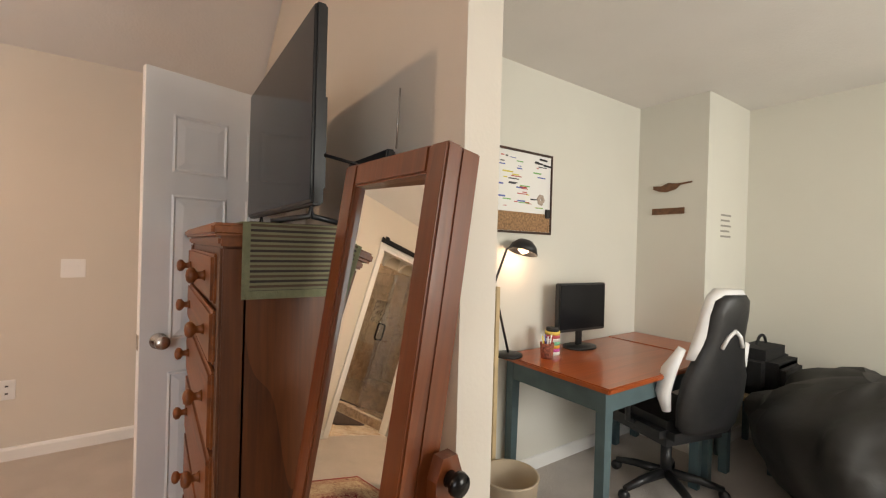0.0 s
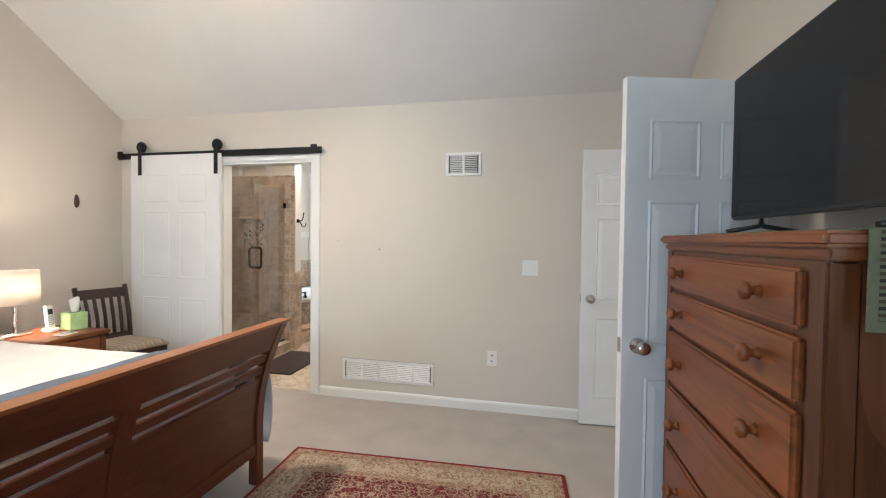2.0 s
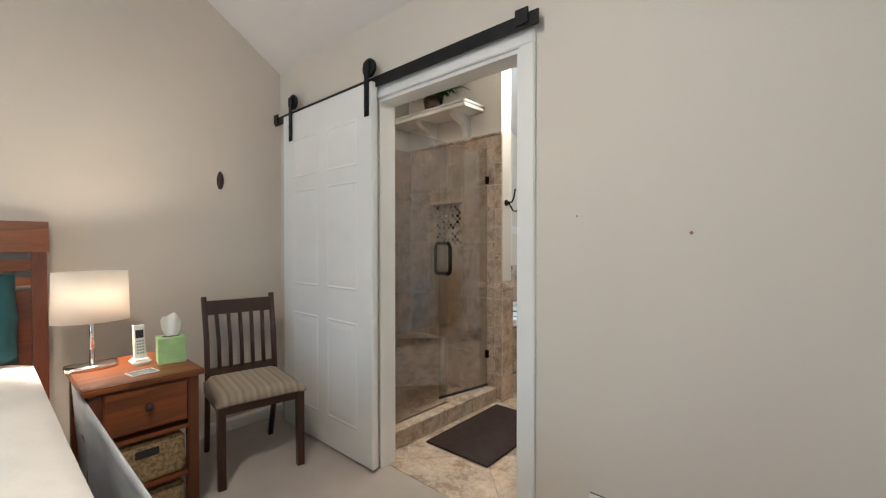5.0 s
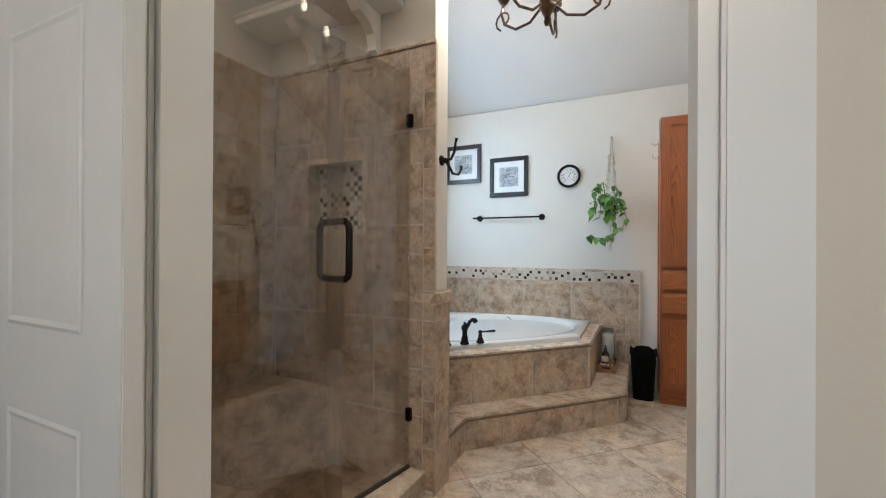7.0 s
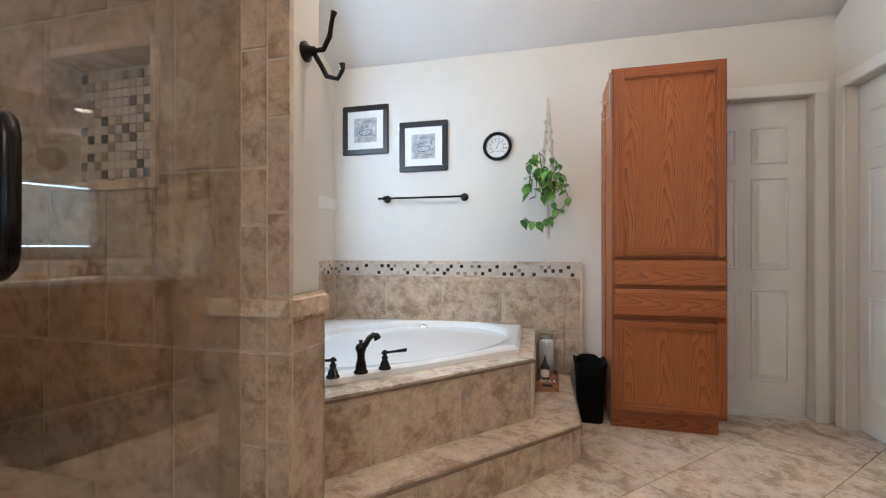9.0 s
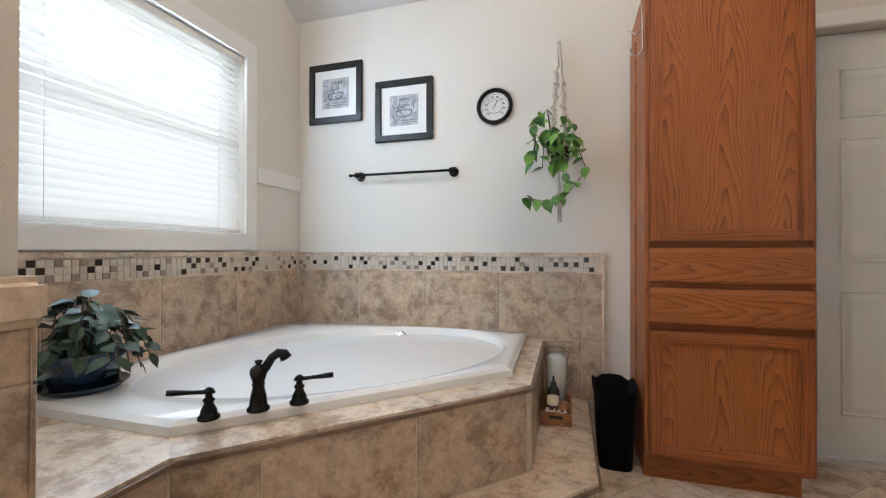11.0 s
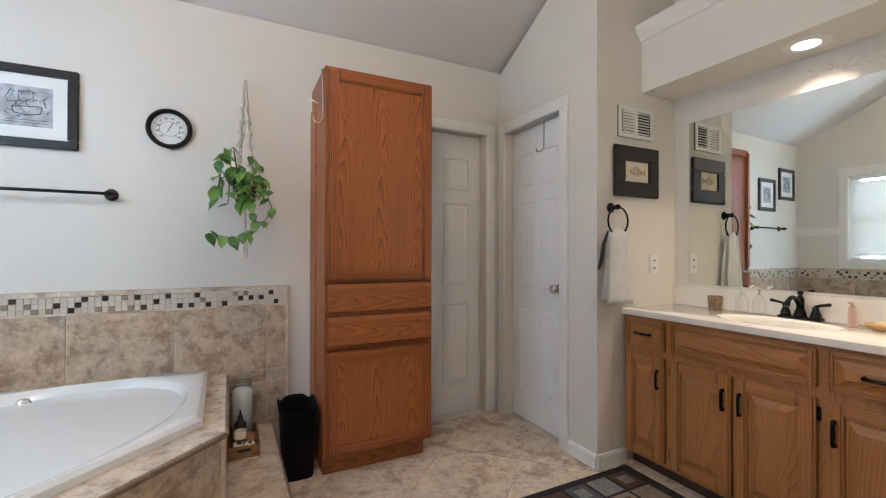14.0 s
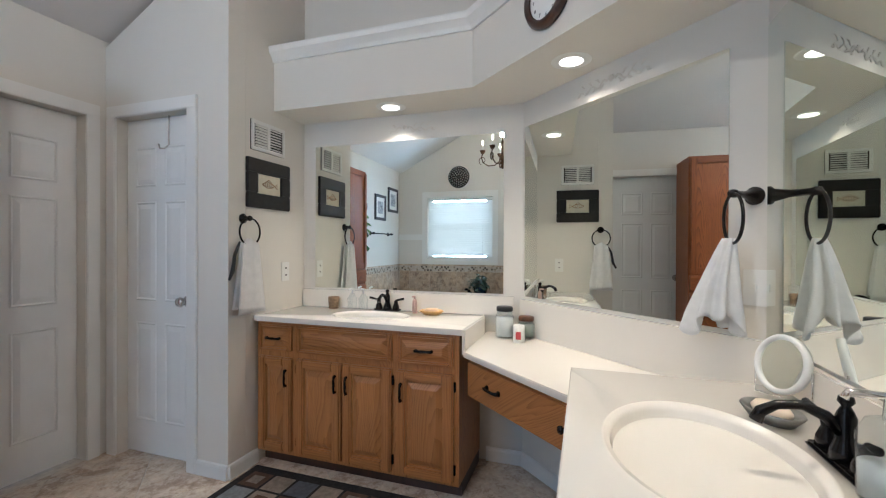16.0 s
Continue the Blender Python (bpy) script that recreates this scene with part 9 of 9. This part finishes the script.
part("pump", tube(B(), [(0, 0, 0.15), (0, 0, 0.175), (0.0, -0.03, 0.172)], 0.005, 8), M_PLASTB, t)
M_CREAMJ = mat("cream_candle", (0.70, 0.62, 0.50), 0.6, var=0.08, scale=20)
for x, y, r_, h_, m_ in ((-2.675, 7.25, 0.027, 0.10, M_CREAMJ), (-2.63, 7.25, 0.026, 0.075, M_TRAY), (-2.685, 7.21, 0.022, 0.055, M_SALT), (-2.635, 7.205, 0.024, 0.05, M_CREAMJ)):
    t = thing("candle_jar", pose(x, y, 0.20), "small candle jar in the wooden tray", "candle", "tray candles")
    part("cup", lathe(B(), [(0, 0), (r_, 0), (r_, h_), (r_ * 0.92, h_), (r_ * 0.9, h_ * 0.8), (0, h_ * 0.8)], None, 18), m_, t)
    part("band", lathe(B(), [(r_ * 1.01, h_ * 0.25), (r_ * 1.02, h_ * 0.25), (r_ * 1.02, h_ * 0.65), (r_ * 1.01, h_ * 0.65)], None, 18), M_ESPR, t)

# vanity clutter
glass_jar(pose(-0.42, 5.24, 0.76), 0.05, 0.15, M_SALT, 0.12, M_PLASTB, "glass jar of cotton balls with a black lid")
glass_jar(pose(-0.40, 5.125, 0.76), 0.046, 0.10, mat("grey_green_wax", (0.30, 0.32, 0.26), 0.6), 0.085, M_PINE_DIM, "grey-green jar candle with a wooden lid")
t = thing("votive_candle", pose(-0.50, 5.15, 0.76), "small white candle cup with a red label", "candle")
part("cup", lathe(B(), [(0, 0), (0.030, 0), (0.030, 0.09), (0.027, 0.09), (0.026, 0.07), (0, 0.07)], None, 20), M_SALT, t)
part("label_patch", sheetlike(B(), [(-0.0305, -0.015, 0.02), (-0.0305, 0.012, 0.02), (-0.0305, 0.012, 0.06), (-0.0305, -0.015, 0.06)], (-0.001, 0, 0)), mat("red_label", (0.45, 0.05, 0.06), 0.6), t, "red paper label")
t = thing("small_cup", pose(-0.365, 6.365, 0.86), "small brown woven cup on the vanity", "cup")
part("cup", lathe(B(), [(0, 0), (0.030, 0), (0.036, 0.075), (0.031, 0.075), (0.026, 0.006), (0, 0.006)], None, 22), mat("brown_weave", (0.26, 0.17, 0.10), 0.8, var=0.25, scale=80, bump=0.8, bscale=200), t)
for x, y in ((-0.345, 6.24), (-0.345, 6.16)):
    t = thing("soap_pump", pose(x, y, 0.86), "clear soap pump bottle with a white pump by the mirror", "soap dispenser")
    part("bottle", lathe(B(), [(0, 0.001), (0.028, 0.001), (0.030, 0.07), (0.016, 0.09), (0.013, 0.10), (0, 0.10)], None, 18), M_CLEAR, t).visible_shadow = False
    part("pump", tube(B(), [(0, 0, 0.10), (0, 0, 0.13), (-0.035, 0, 0.132)], 0.006, 8), M_WHITEP, t)
t = thing("pink_pump", pose(-0.36, 5.80, 0.86), "small pink soap pump on the vanity", "soap dispenser")
M_PINK = mat("pink_glaze", (0.62, 0.42, 0.36), 0.35)
part("bottle", lathe(B(), [(0, 0), (0.016, 0), (0.014, 0.07), (0.010, 0.085), (0, 0.085)], None, 16), M_PINK, t)
part("pump", tube(B(), [(0, 0, 0.085), (0, 0, 0.10), (-0.03, 0, 0.10)], 0.006, 8), M_PINK, t)
t = thing("soap_dish", pose(-0.39, 5.68, 0.86), "yellow shell-shaped soap dish with soap", "soap dish")
part("dish", oval(B(), [(0, 0.004), (0.6, 0.0), (1.0, 0.022), (0.95, 0.026), (0.6, 0.010), (0, 0.010)], Matrix(), 0.05, 0.075), mat("amber_dish", (0.62, 0.38, 0.13), 0.4, var=0.15, scale=30), t)
part("soap", oval(B(), [(0, 0.012), (0.9, 0.014), (1, 0.024), (0.8, 0.036), (0, 0.038)], Matrix(), 0.03, 0.045), mat("peach_soap", (0.72, 0.52, 0.33), 0.5), t)
t = thing("soap_dish", pose(-1.56, 4.415, 0.864, 0, 0, 20), "pewter oval soap dish with a worn soap bar", "soap dish")
part("dish", oval(B(), [(0, 0.003), (0.7, 0.0), (1.0, 0.024), (0.95, 0.028), (0.65, 0.012), (0, 0.012)], Matrix(), 0.075, 0.052), mat("pewter", (0.22, 0.22, 0.21), 0.45, 0.7, var=0.15, scale=30), t)
part("soap", oval(B(), [(0, 0.013), (0.9, 0.015), (1, 0.024), (0.8, 0.036), (0, 0.038)], Matrix(), 0.05, 0.032), mat("cream_soap", (0.74, 0.62, 0.48), 0.5), t)
t = thing("makeup_mirror", pose(-1.425, 4.345, 0.864, 0, 0, 205) @ Matrix.Scale(0.86, 4), "round white-rimmed make-up mirror on a chrome stand", "mirror")
rm = Matrix.Translation((0, 0, 0.115)) @ Matrix.Rotation(radians(90 - 12), 4, "X")
part("rim", lathe(B(), [(0.072, -0.006), (0.086, -0.008), (0.088, 0.006), (0.084, 0.012), (0.074, 0.012), (0.072, 0.004), (0.072, -0.006)], rm, 40), M_WHITEP, t)
part("glass", lathe(B(), [(0, 0.004), (0.0725, 0.004), (0.0725, -0.004), (0, -0.004)], rm, 40, False), M_MIRROR, t, "mirror glass")
part("stand", tube(B(), [(-0.092, 0, 0.115), (-0.094, 0.0, 0.006), (0, 0.03, 0.004), (0.094, 0.0, 0.006), (0.092, 0, 0.115)], 0.0035, 8), M_CHROME, t)
t = thing("soap_pump", pose(-1.875, 4.375, 0.864), "clear glass soap pump bottle with a chrome pump", "soap dispenser")
part("bottle", lathe(B(), [(0, 0.001), (0.036, 0.001), (0.038, 0.10), (0.026, 0.125), (0.014, 0.13), (0, 0.13)], None, 24), M_CLEAR, t).visible_shadow = False
part("soap", lathe(B(), [(0, 0.004), (0.034, 0.004), (0.035, 0.055), (0, 0.055)], None, 20), mat("pale_soap", (0.62, 0.66, 0.66), 0.3), t)
part("pump", tube(B(), [(0, 0, 0.125), (0, 0, 0.165), (0.0, 0.05, 0.165), (0, 0.055, 0.155)], 0.007, 8), M_CHROME, t)

# bath mats
ob = solid("bath_mat", box(B(), -0.235, 0.235, -0.40, 0.40, 0, 0.012, 0.005), mat("dark_brown_mat", (0.040, 0.022, 0.017), 0.8, var=0.15, scale=20, bump=0.6, bscale=120), "dark brown rubber-backed bath mat by the shower", "bath mat")
ob.matrix_basis = pose(-3.02, 4.95, 0.001, 0, 0, 1.5)
t = thing("vanity_rug", pose(-1.20, 5.98, 0.001), "black rug with taupe, grey and brown squares before the vanity", "rug")
part("ground", box(B(), -0.42, 0.42, -0.62, 0.62, 0, 0.009, 0.004), mat("black_rug", (0.014, 0.013, 0.013), 1.0, var=0.3, scale=40, bump=1, bscale=300), t)
cols = [mat("rug_" + n, c, 1.0, var=0.15, scale=40, bump=1, bscale=300) for n, c in (("taupe", (0.24, 0.19, 0.15)), ("grey", (0.20, 0.21, 0.22)), ("brown", (0.085, 0.045, 0.03)), ("slate", (0.08, 0.085, 0.10)))]
rn = random.Random(3)
for i in range(5):
    for j in range(8):
        x, y = -0.29 + i * 0.145, -0.507 + j * 0.145
        part("square", b1(x - 0.064, x + 0.064, y - 0.064, y + 0.064, 0.009, 0.0105), cols[rn.randrange(4)], t)
        if (i + j) % 2:
            part("square", b1(x - 0.034, x + 0.034, y - 0.034, y + 0.034, 0.0105, 0.0115), cols[rn.randrange(4)], t)

# small wall anchors
for x, z in ((-1.712, 1.277), (-2.085, 1.345)):
    part_ = solid("wall_anchor", lathe(B(), [(0, 0), (0.006 if x > -1.8 else 0.003, 0), (0.004, 0.002), (0, 0.002)], pose(x, BN, z, 90, 0, 0), 10), M_FISH, "small dark screw anchor in the painted wall", "screw anchor")
